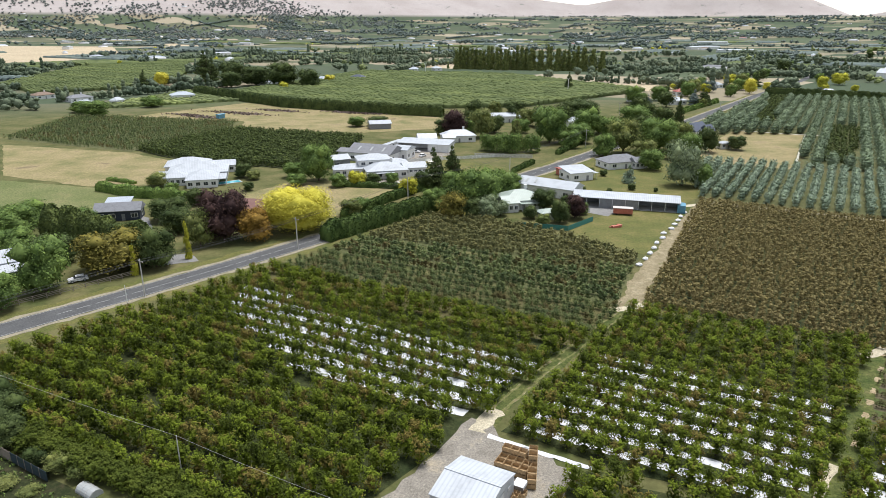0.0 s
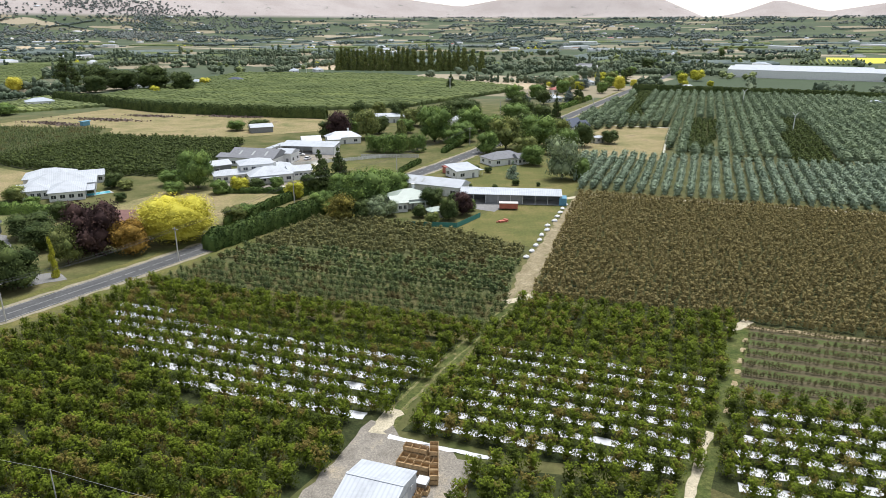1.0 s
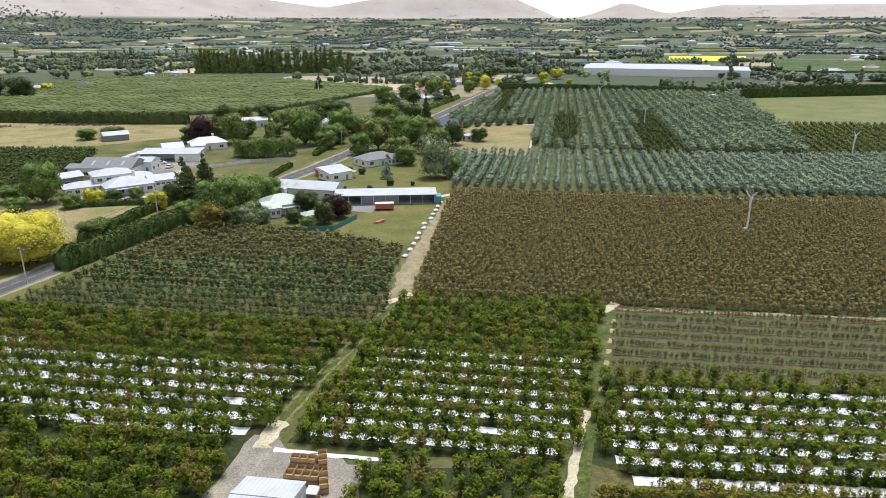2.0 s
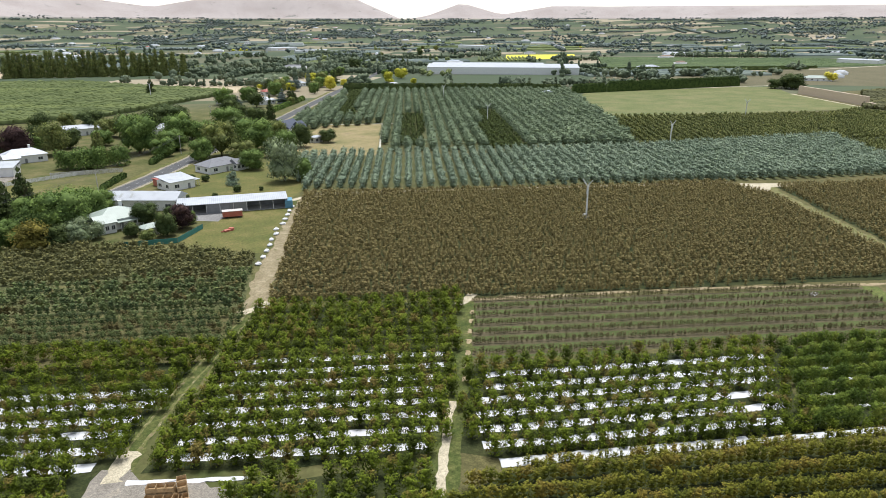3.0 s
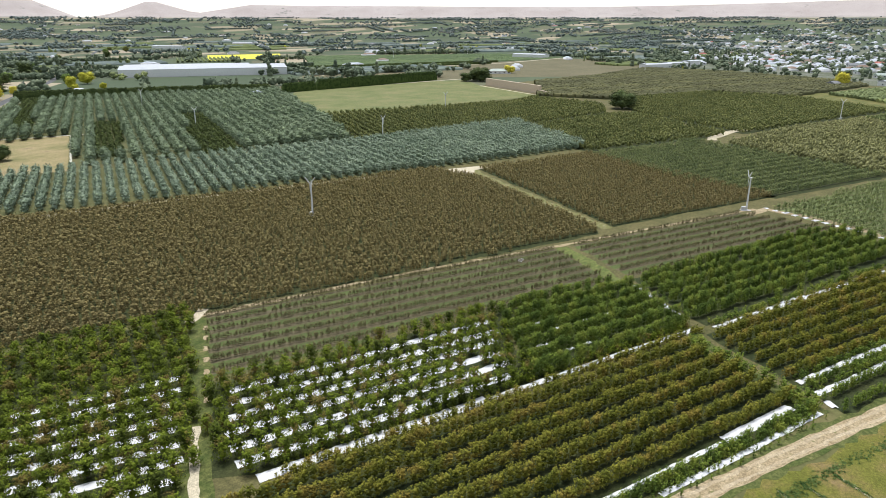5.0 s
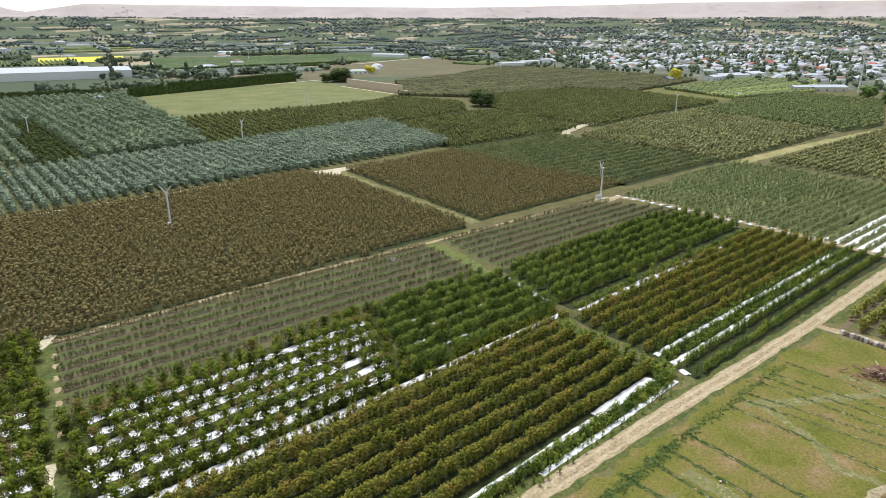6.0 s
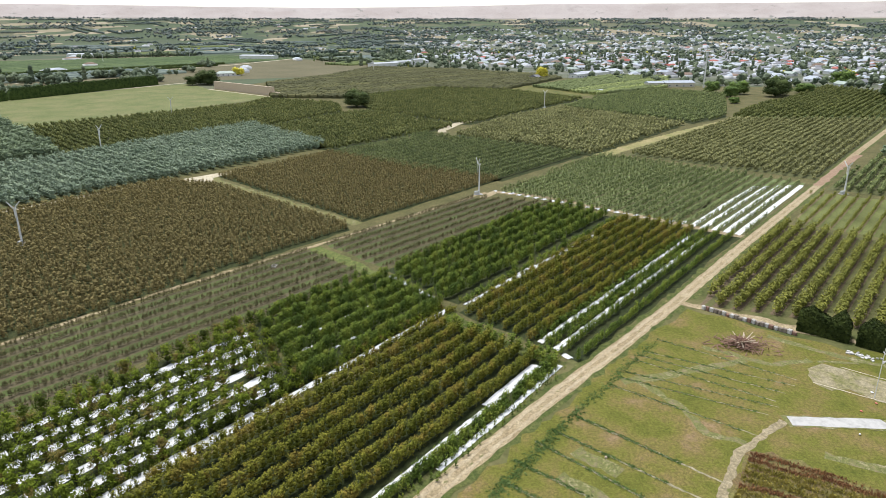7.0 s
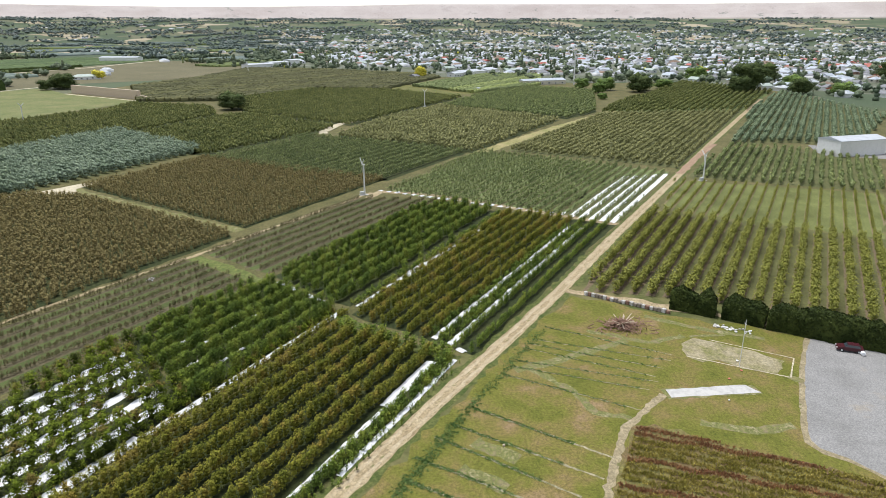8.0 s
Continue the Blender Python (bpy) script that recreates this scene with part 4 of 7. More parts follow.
orchard("green_orchard", [(455, 137), (402, 62), (496, 25), (565, -6), (629, 62), (638, 136), (535, 183)], BROWN_GREEN, FAR, V, 4.6, 2.6, "rows of olive green trees", ORCHARD_FLOOR, (0.85, 1.05), across=0.7)
orchard("green_orchard", [(358, 63), (313, -8), (428, -66), (500, 11), (430, 45)], DUSTY_LEAF, FAR, V, 4.4, 2.4, "rows of dull green orchard trees", ORCHARD_FLOOR, (0.85, 1.05), across=0.7)
orchard("green_orchard", [(504, 9), (434, -71), (470, -97), (627, -127), (664, -70), (586, -22)], PALE_LEAF, FAR, U, 4.6, 2.6, "rows of green orchard trees", ORCHARD_FLOOR, (0.85, 1.05), across=0.7)
orchard("green_orchard", [(508, -117), (728, -240), (624, -286), (478, -202), (460, -98)], BROWN_GREEN, FAR, U, 4.6, 2.6, "rows of olive green trees", YOUNG_FLOOR, (0.95, 1.2), across=0.62)
row_strips("green_orchard", [(643, 136), (632, 66), (800, 15), (846, 42), (935, 172), (960, 285), (780, 289), (660, 312), (530, 248), (538, 186)], MUTED_LEAF, U, 4.8, 3.2, 2.6, "distant rows of olive green orchard trees", ORCHARD_FLOOR)
row_strips("green_orchard", [(676, 42), (605, -16), (688, -86), (847, -107), (847, -36)], PALE_LEAF, U, 4.8, 3.0, 2.4, "distant rows of green orchard trees", YOUNG_DARK)
# fields on the far side of the road
orchard("dark_orchard", [(-150, 322), (-118, 385), (-43, 356), (-50, 276), (-107, 288)], OLIVE_DARK, MID, V, 3.8, 1.8, "dense dark green orchard rows", ORCHARD_FLOOR, (1.1, 1.4))
orchard("young_orchard", [(-234, 355), (-244, 447), (-128, 420), (-124, 378), (-150, 318)], SOBER_LEAF, SLIM, U, 4.0, 1.6, "rows of young grey-green trees", YOUNG_DARK, (0.9, 1.2))
row_strips("young_orchard", [(-264, 477), (-152, 545), (-190, 597), (-233, 623)], PALE_LEAF, U, 4.5, 2.2, 1.6, "rows of young trees", YOUNG_FLOOR)
row_strips("green_orchard", [(-190, 600), (-105, 880), (75, 830), (185, 624), (95, 533), (60, 500), (-57, 480), (-118, 512)], ROW_LEAF, U, 5.2, 3.4, 2.8, "wide block of olive green orchard rows", ORCHARD_FLOOR)
row_strips("crop_rows", [(665, 626), (996, 970), (1310, 700), (1195, 515)], CROP_LEAF, U, 9.0, 1.2, 5.0, "bright green low crop rows", YOUNG_FLOOR)

# ---- open fields, lawns and yards ----
field("dry_field", [(-224, 338), (-150, 316), (-107, 286), (-96, 250), (-134, 246), (-178, 265)], DRY_GRASS, 0.04, "dry straw-coloured grass field")
field("green_field", [(-173, 256), (-128, 243), (-90, 223), (-108, 210), (-122, 190), (-160, 200)], PASTURE, 0.05, "rough green grazing field")
field("dry_field", [(-207, 447), (-152, 530), (-57, 470), (-4, 447), (3, 396), (-45, 378), (-118, 390), (-126, 424)], DRY_GRASS, 0.04, "mown hay field with brown cut patches")
field("dry_field", [(-79, 222), (-58, 256), (-17, 240), (-16, 230), (-33, 205), (-52, 205)], DRY_GRASS, 0.05, "small dry paddock behind the road hedge")
field("dry_field", [(122, 322), (166, 386), (198, 370), (146, 278), (116, 295)], DRY_GRASS, 0.05, "dry tan lawn beside the tree rows")
field("dry_field", [(90, 640), (130, 720), (260, 680), (215, 620)], PALE_STUBBLE, 0.05, "pale stubble field")
field("dry_field", [(-60, 1000), (-20, 1110), (60, 1050), (20, 940)], PALE_STUBBLE, 0.05, "pale stubble field")
field("pasture", [(387, 399), (452, 452), (620, 411), (652, 393), (594, 338), (535, 247), (338, 308)], PASTURE, 0.05, "smooth mown green pasture")
field("ploughed_field", [(430, 465), (620, 600), (1000, 545), (1190, 505), (1150, 340), (960, 290), (780, 292), (700, 395), (636, 415)], PLOUGH, 0.035, "wide bare brown ploughed field")
field("flower_field", [(768, 968), (922, 1160), (1065, 1104), (936, 965)], YELLOW_CROP, 0.06, "bright yellow flowering crop field")
field("lawn", [(36, 189), (52, 208), (58, 232), (79, 210), (53, 168), (44, 176)], LAWN, 0.05, "dry lawn beside the packing shed")
field("lawn", [(16, 254), (-18, 290), (-17, 318), (28, 280), (24, 262)], LAWN, 0.045, "mown lawn behind the white fence")
field("lawn", [(40, 246), (62, 290), (100, 290), (116, 295), (92, 232), (80, 219), (60, 236)], LAWN, 0.045, "garden lawn round the houses")
field("sports_field", [(72, 12.5), (118, -11.5), (139, -25), (128, -45), (113, -80), (60, -60), (40, -30), (50, 10)], SPORT, 0.04, "patchy green and brown mown field", wob=0.6)
field("gravel_yard", [(122, -69), (115, -64.6), (106, -59.6), (97.7, -55.6), (92.5, -53.2), (88.1, -51.2), (85.2, -50.2), (83.2, -50.5), (81.1, -53.1), (77.1, -55.9), (72, -61), (80, -92), (112, -84)], GRAVEL, 0.06, "grey gravel parking yard", "yard", 0.1, 1.2)
ribbon("yard_edge", [(120, -67.4), (106, -59.4), (97.7, -55.4), (88.1, -51.0), (84.6, -49.8), (82.4, -50.9), (80.6, -53.2), (76.5, -56.2), (72, -60.5)], 1.5, DIRT_BARE, 0.0535, "worn earthy edge of the gravel yard", "ground", 0.1, 2.0)
field("weed_patch", [(88.6, -26), (89, -29), (86.6, -33), (83.2, -39), (80.4, -45.5), (76, -55), (50, -62), (48, -22), (70, -17.6), (76, -19.6), (82.2, -22.3)], RED_WEED, 0.055, "reddish brown weedy ground", "ground", 0.5, 1.5)
field("yard", [(-12, 64), (-4, 73), (3, 84), (6.5, 88.5), (9, 84), (14, 81.5), (17.5, 76), (12, 64)], YARD, 0.055, "grey gravel yard round the shed", "yard", 0.5, 1.5)
field("yard", [(-45, 256), (-34, 290), (-24, 322), (2, 330), (4, 312), (-18, 285), (-14, 262), (-4, 250), (-10, 244), (-30, 246)], YARD, 0.05, "gravel yard of the white farm buildings", "yard", 0.5, 3)
field("yard", [(38, 216), (52, 205), (58, 212), (46, 222)], GRAVEL, 0.06, "grey gravel apron before the packing shed", "yard", 0.3, 2)
field("yard", [(309, -168), (338, -176), (325, -205), (300, -196)], GRAVEL, 0.06, "gravel apron of the white shed", "yard", 0.3, 3)

for (x, y), (rx, ry), n in (((-140, 463), (26, 5), 420), ((-170, 452), (18, 4), 260), ((-118, 478), (20, 4), 300), ((-66, 466), (18, 3.5), 300), ((-48, 462), (9, 3), 120), ((-158, 441), (12, 3), 150)):
    a = RNG.normal(0, 0.5, (n, 2)) * [rx, ry]
    c, d = math.cos(radians(-25)), math.sin(radians(-25))
    q = np.c_[x + a[:, 0] * c - a[:, 1] * d, y + a[:, 0] * d + a[:, 1] * c, RNG.uniform(0.1, 0.6, n)]
    stuff("cut_brush", clumps(RNG, q, np.tile([0, 0, 0.8], (n, 1)), 0.8), CUT_BRUSH, "brown heaps of cut brush in the hay field", "brush")

field("driveway", [(-98.8, 207), (-93, 203), (-82.7, 182.4), (-86, 179.7), (-94, 196)], GRAVEL, 0.06, "grey gravel driveway beside the navy cottage", "driveway", 0.2, 1.5)
field("driveway", [(-76, 166.6), (-67.5, 168.5), (-63.4, 162.6), (-71.5, 158.8)], GRAVEL, 0.06, "grey gravel entrance beside the road", "driveway", 0.2, 1.5)
# ---- lanes ----
LANE_1 = [(-12, 62), (-5, 72), (2.5, 83), (6, 89), (17, 104.5), (38.5, 131), (42, 137)]
ribbon("lane", LANE_1, 3.2, LANE_GRASS, 0.045, "grassy orchard lane with worn wheel tracks", "lane", 0.3)
for s in (-0.9, 0.9):
    ribbon("wheel_track", [(x + s * 0.82, y - s * 0.57) for x, y in LANE_1[2:]], 0.5, DIRT_GREEN, 0.06, "worn dirt wheel track", "track", 0.12, 1.0)
ribbon("lane", LANE_1[:4], 4.2, YARD, 0.065, "gravel lane beside the shed", "lane", 0.3)
ribbon("lane", [(4.8, 86.5), (8.5, 92.5)], 2.6, PALE_DIRT, 0.07, "pale lime patch on the lane", "lane", 0.3, 1.0)
ribbon("lane", [(38, 131), (42, 137), (46, 147), (52.5, 158), (62, 175), (82, 210), (89, 220)], 5.2, DIRT_BARE, 0.05, "bare brown dirt lane beside the russet rows", "lane", 0.4)
ribbon("lane", [(36.5, 131.5), (43.5, 134)], 2.2, PALE_DIRT, 0.065, "pale lime track crossing", "lane", 0.25)
ribbon("lane", [(38, 58), (44, 66), (51, 75), (62, 88), (79.5, 111.5)], 4.4, LANE_GRASS, 0.045, "grassy orchard lane", "lane", 0.3)
ribbon("lane", [(36, 55.5), (43.5, 65.5), (51, 75.2), (54, 78.6)], 1.3, PALE_DIRT, 0.065, "pale lime wheel track", "lane", 0.1, 1.2)
for k in range(7):
    q = 0.1 + 0.12 * k
    ribbon("lane_patch", [(56 + 24 * q + 1.0, 80 + 31 * q - 0.4), (57.2 + 24 * q + 1.0, 81.6 + 31 * q - 0.4)], 0.8, DIRT, 0.07, "pale dirt patch on the grassy lane", "lane", 0.15, 0.6)
ribbon("lane", [(78, 112.5), (123, 91), (164, 68), (190, 54), (227.7, 33.5), (234, 30)], 1.2, DIRT, 0.05, "dirt headland track between the blocks", "lane", 0.3)
ribbon("lane", [(77, 110.5), (83.5, 113.6)], 1.8, PALE_DIRT, 0.065, "pale lime track end", "lane", 0.25)
ribbon("lane", [(145.5, 45), (152.5, 53), (163, 67)], 3.8, LANE_GREEN, 0.05, "bright grass strip between young blocks", "lane", 0.3)
ribbon("lane", [(108.8, 0), (114.6, 10), (123.8, 21.0), (130, 26), (147, 44.5)], 2.2, LANE_GRASS, 0.05, "dirt cross track through the orchard", "lane", 0.3)
LANE_4 = [(40, 33), (72, 15.5), (93.5, 4), (118, -9.8), (141, -22.5), (186, -46), (267, -89.5), (340, -128), (492, -211), (560, -249)]
ribbon("lane_verge", LANE_4, 4.8, LANE_GRASS, 0.048, "dry grassy verge of the farm track", "verge", 0.35, 1.5)
ribbon("lane", LANE_4, 2.9, DIRT, 0.06, "long straight dirt farm track", "lane", 0.09)
for s in (-0.75, 0.75):
    ribbon("wheel_track", [(x + s * 0.46, y + s * 0.88) for x, y in LANE_4[:7]], 0.55, DIRT_PALE, 0.075, "pale wheel rut of the farm track", "track", 0.12, 1.1)
ribbon("lane", [(186.6, 62.5), (201, 84), (232, 131), (240, 140)], 2.8, DIRT_GREEN, 0.05, "worn grassy track between russet blocks", "lane", 0.35)
field("turning_place", [(230.5, 149.5), (235, 148), (251.5, 137.5), (249, 134.5), (238, 138), (231, 134.5), (229.5, 140)], PALE_DIRT, 0.062, "pale lime turning place between russet blocks", "lane", 0.2, 2.0)
ribbon("lane", [(226, 30), (236, 27), (231, 9), (214, -18), (195, -48)], 3.0, DIRT, 0.05, "dirt track beside the pale orchard", "lane", 0.3)
ribbon("lane", [(316, -13), (370, -43), (457, -97), (480, -112)], 7.0, LANE_DRY, 0.05, "dry grassy farm track", "lane", 0.4)
ribbon("lane", [(268, -90), (300, -107), (340, -130)], 3.0, RED_DIRT, 0.07, "reddish bare stretch of the farm track", "lane", 0.3)
ribbon("lane", [(79.5, 217.5), (92, 222), (150, 193), (232, 152)], 2.4, PALE_DIRT, 0.05, "pale lime headland track", "lane", 0.2)
ribbon("lane", [(166, 387), (199, 370), (218, 362)], 1.6, WHITE_CHIP, 0.06, "white stone track edge", "lane", 0.15)
ribbon("lane", [(199, 370), (147, 278)], 1.0, WHITE_CHIP, 0.06, "white stone track edge", "lane", 0.1)
ribbon("lane", [(614, 571), (757, 591), (984, 522), (1200, 512)], 6.0, PALE_DIRT, 0.06, "pale farm road along the ploughed field", "lane", 0.4, 8)
ribbon("lane", [(459, 458), (540, 437), (620, 413), (690, 396)], 4.0, PALE_DIRT, 0.07, "pale farm track", "lane", 0.4, 6)
ribbon("lane", [(597, 341), (537, 247)], 3.0, PALE_DIRT, 0.07, "pale track before the stacked bins", "lane", 0.3, 4)
ribbon("lane", [(425, 62), (410, 70), (380, 74), (372, 72)], 5.0, PALE_DIRT, 0.06, "pale farm track", "lane", 0.3, 4)
field("dry_field", [(590, 0), (642, 78), (700, 50), (612, -22)], LAWN, 0.06, "dry grass clearing among the orchards")
ribbon("lane", [(142, -24), (136, -38), (128, -55), (116, -80)], 2.6, DIRT, 0.055, "bare strip along the hedge foot", "lane", 0.4)
ribbon("footpath", [(70, -17.5), (76, -19.6), (82.2, -22.1), (87.7, -24.3), (90.8, -27.1), (94, -29.7), (97.4, -32.9)], 1.25, DIRT_BARE, 0.07, "worn brown footpath over the field", "path", 0.12, 0.8)
# road paint and verges
for k in range(46):
    a = 0.06 + k * 0.02
    i = 1 + int(a * 7)
    p, q = np.array(ROAD[i]), np.array(ROAD[i + 1])
    w = a * 7 - int(a * 7)
    c, d = p + (q - p) * w, unit(q - p)
    ribbon("road_marking", [c - d * 1.5, c + d * 1.5], 0.12, ROAD_PAINT, 0.075, "white painted centre dash", "road marking", 0.0)
for s in (-3.1, 3.1):
    line = np.array(ROAD[:11], float)
    d = unit(np.gradient(line, axis=0))
    ribbon("road_marking", [tuple(p + np.array([-e[1], e[0]]) * s) for p, e in zip(line, d)], 0.1, ROAD_PAINT, 0.075, "white painted edge line", "road marking", 0.0, 4.0)
    ribbon("road_shoulder", [tuple(p + np.array([-e[1], e[0]]) * s * 1.32) for p, e in zip(line, d)], 1.5, SHOULDER, 0.035, "pale gravel road shoulder", "road", 0.25, 2.0)


# ---- hedges ----
def hedge(pts, width, height, mat, label, dens=9.0, size=0.3, group="hedges", top=0.06):
    """A clipped hedge: a dense leafy wall with a softly uneven top."""
    line = np.array(wobbly(pts, 1.5, 0.08, RNG, False))
    t = unit(np.gradient(line, axis=0))
    s = np.stack([-t[:, 1], t[:, 0]], 1)
    n = len(line)
    h = height * (1 + RNG.normal(0, top, n))
    h[0] *= 0.72
    h[-1] *= 0.72
    w = width / 2 * RNG.uniform(0.88, 1.08, (n, 2))
    v = np.stack([np.c_[line + s * w[:, :1], np.zeros(n)], np.c_[line + s * w[:, :1] * 0.95, h * 0.78], np.c_[line + s * w[:, :1] * 0.5, h], np.c_[line - s * w[:, 1:] * 0.5, h], np.c_[line - s * w[:, 1:] * 0.95, h * 0.78], np.c_[line - s * w[:, 1:], np.zeros(n)]], 1)
    i = (np.arange(n - 1)[:, None] * 6 + np.arange(5)).ravel()
    f = np.concatenate([np.stack([i, i + 6, i + 7], 1), np.stack([i, i + 7, i + 1], 1)])
    e = [(np.array([[0, 1, 2], [0, 2, 3], [0, 3, 4], [0, 4, 5]]) + o) for o in (0, (n - 1) * 6)]
    f = np.concatenate([f, *e])
    length = np.linalg.norm(np.diff(line, axis=0), axis=1).sum()
    k = int(length * (2 * height + width) * dens)
    a = RNG.uniform(0, n - 1.001, k)
    j = a.astype(int)
    b = (a - j)[:, None, None]
    sec = v[j] * (1 - b) + v[j + 1] * b
    c = RNG.uniform(0, 4.999, k)
    m = c.astype(int)
    g = (c - m)[:, None]
    p = sec[np.arange(k), m] * (1 - g) + sec[np.arange(k), m + 1] * g
    mid = line[j]
    nn = unit(np.c_[p[:, :2] - mid, (p[:, 2] - height * 0.5) * 0.6])
    ob = new("hedge", mesh_from("hedge", *join([(v.reshape(-1, 3), f), clumps(RNG, p + nn * RNG.uniform(-0.1, 0.25, (k, 1)), nn, size)]), [mat]))
    return tagged(ob, label, "hedge", group)


hedge([(-33.5, 179.5), (-20.5, 195), (-1, 216.5), (4, 226)], 4.6, 5.2, HEDGE_LEAF, "tall clipped dark green roadside hedge", 9, 0.32, "roadside hedges")
hedge([(-32, 203.5), (-23.5, 217.5), (-10, 238.5), (-2, 250)], 2.4, 3.0, HEDGE_LEAF, "low clipped green hedge beside the road", 9, 0.26, "roadside hedges")
hedge([(28, 270.5), (39, 290.5)], 1.8, 1.9, HEDGE_LEAF, "low clipped green hedge beside the road", 8, 0.28, "roadside hedges")
hedge([(53, 311.5), (70, 343)], 2.4, 2.4, HEDGE_LEAF, "clipped green hedge beside the road", 8, 0.28, "roadside hedges")
hedge([(160, 462), (212, 531)], 3.5, 3.0, GREEN_LEAF, "bright green roadside hedge", 6, 0.4, "roadside hedges")
hedge([(-127, 240.5), (-108.5, 230), (-89.5, 226.5)], 3.6, 3.4, GREEN_LEAF, "rounded green garden hedge", 8, 0.3, "garden hedges", 0.12)
hedge([(-132, 257), (-118, 250)], 1.5, 1.3, GREEN_LEAF, "low green garden hedge", 8, 0.26, "garden hedges", 0.1)
hedge([(-41, 247), (-15, 243), (-8, 249)], 2.6, 2.0, HEDGE_LEAF, "loose green hedge before the white farmhouse", 8, 0.3, "garden hedges", 0.15)
hedge([(-217, 597), (-118, 501), (-56, 468), (-1, 447)], 5.0, 7.0, DARK_LEAF, "tall dark shelter belt hedge", 3, 0.55, "shelter belts")
hedge([(271, 579), (350, 524), (434, 464)], 4.0, 7.5, DARK_LEAF, "tall dark shelter belt hedge", 3, 0.55, "shelter belts", 0.04)
hedge([(437, 452), (472, 447)], 4.5, 8.0, HEDGE_LEAF, "tall clipped green shelter belt", 3.5, 0.5, "shelter belts", 0.03)
hedge([(475, 446), (560, 432), (634, 419)], 4.5, 9.0, HEDGE_LEAF, "tall clipped green shelter belt", 3.5, 0.5, "shelter belts", 0.03)
hedge([(133.5, -45), (129.5, -53)], 4.2, 4.5, EVERGREEN, "tall dark evergreen hedge beside the playing field", 20, 0.24, "field hedges", 0.12)
hedge([(128.8, -54.2), (124.5, -61)], 4.2, 4.5, EVERGREEN, "tall dark evergreen hedge beside the playing field", 20, 0.24, "field hedges", 0.12)
hedge([(124, -61.5), (118, -71), (111, -84)], 4.4, 4.6, EVERGREEN, "tall dark evergreen hedge beside the playing field", 20, 0.24, "field hedges", 0.12)
line = np.array(wobbly([(-62, 84), (-55, 80.6), (-49.5, 77.8), (-39.5, 73.0), (-31, 69.2), (-20, 63.5)], 0.42, 0.1, RNG, False))
q = np.concatenate([line + RNG.normal(0, 0.8, line.shape) for k in range(3)])
ob = new("hedge", mesh_from("hedge", *tile(FINE_LOW, np.c_[q, np.zeros(len(q))], RNG, (0.85, 1.2)), [REED_LEAF]))
tagged(ob, "shaggy yellow-green reedy boundary hedge", "hedge", "field hedges")
for p, q in (((560, 815), (610, 780)), ((705, 690), (1010, 545)), ((690, 640), (960, 530))):
    hedge([p, q], 3.0, 3.0, DARK_LEAF, "distant dark shelter hedge", 1.0, 0.7, "shelter belts")


# ---- garden and field trees ----
def column_lobes(rng, r, h, z0, k, taper):
    return [(rng.normal(0, r * 0.12), rng.normal(0, r * 0.12), z0 + (h - z0) * (i + 0.5) / k, r * (1 - taper * i / k) * rng.uniform(0.85, 1.1), (h - z0) / k * 0.8) for i in range(k)]


def conifer_lobes(rng, r, h, z0, k):
    out = []
    for i in range(k):
        w = r * (1 - 0.9 * i / k)
        z = z0 + (h - z0) * i / k
        for j in range(3 if i < k * 0.7 else 1):
            a = rng.uniform(0, 6.28)
            d = w * 0.45 if i < k * 0.7 else 0
            out.append((math.cos(a) * d, math.sin(a) * d, z + rng.uniform(0, 0.5), w * 0.62, (h - z0) / k * 0.7))
    return out


def crown_template(kind, rng):
    if kind == "round":
        return crown(rng, [(0, 0, 2.4, 3.8, 2.6)] + lobes_round(rng, 5.4, 10, 0.1, 24), 4200, 0.25, 0.84)
    if kind == "dome":
        return crown(rng, [(0, 0, 2.6, 4.2, 3.0), (0, 0, 5.2, 4.4, 4.3)] + [l for l in lobes_round(rng, 5.4, 9.9, 0.2, 40)[1:]], 26000, 0.12, 0.86)
    if kind == "loose":
        return crown(rng, [(0, 0, 2.6, 3.2, 2.4)] + lobes_round(rng, 5.0, 10, 0.5, 20), 3000, 0.26, 0.68)
    if kind == "column":
        return crown(rng, column_lobes(rng, 5.2, 10, 0.0, 7, 0.7), 1000, 0.45, 0.8)
    if kind == "conifer":
        return crown(rng, conifer_lobes(rng, 5.4, 10, 0.4, 8), 2000, 0.32, 0.6, True, -0.3)
    v, f = crown(rng, lobes_round(rng, 5, 10, 1.0, 12), 1500, 0.35, 0.6)
    k = 700
    a, d = rng.uniform(0, 6.28, k), rng.uniform(0.6, 1.05, k) * 5
    w, g = clumps(rng, np.c_[np.cos(a) * d, np.sin(a) * d, rng.uniform(0.6, 7.5, k)], np.c_[np.cos(a), np.sin(a), np.zeros(k)] * 2, 0.45)
    return join([(v, f), (w, g)])


TREE_SHAPES = {k: [crown_template(k, RNG) for s in range(n)] for k, n in (("round", 4), ("dome", 1), ("loose", 3), ("column", 2), ("conifer", 3), ("willow", 2))}
TREE_TRUNKS = [trunk_mesh("trunk", 9, 0.32, 6, 4, RNG, BARK) for s in range(3)]
TREE_CACHE = {}
COLOURS = {"yellow": YELLOW_LEAF, "purple": PURPLE_LEAF, "orange": ORANGE_LEAF, "olive": OLIVE_LEAF, "ochre": OCHRE_LEAF, "dark": DARK_LEAF, "green": GREEN_LEAF, "silver": SILVER_LEAF, "blue": BLUE_LEAF, "gold": GOLD_LEAF, "far": HAZE_LEAF}
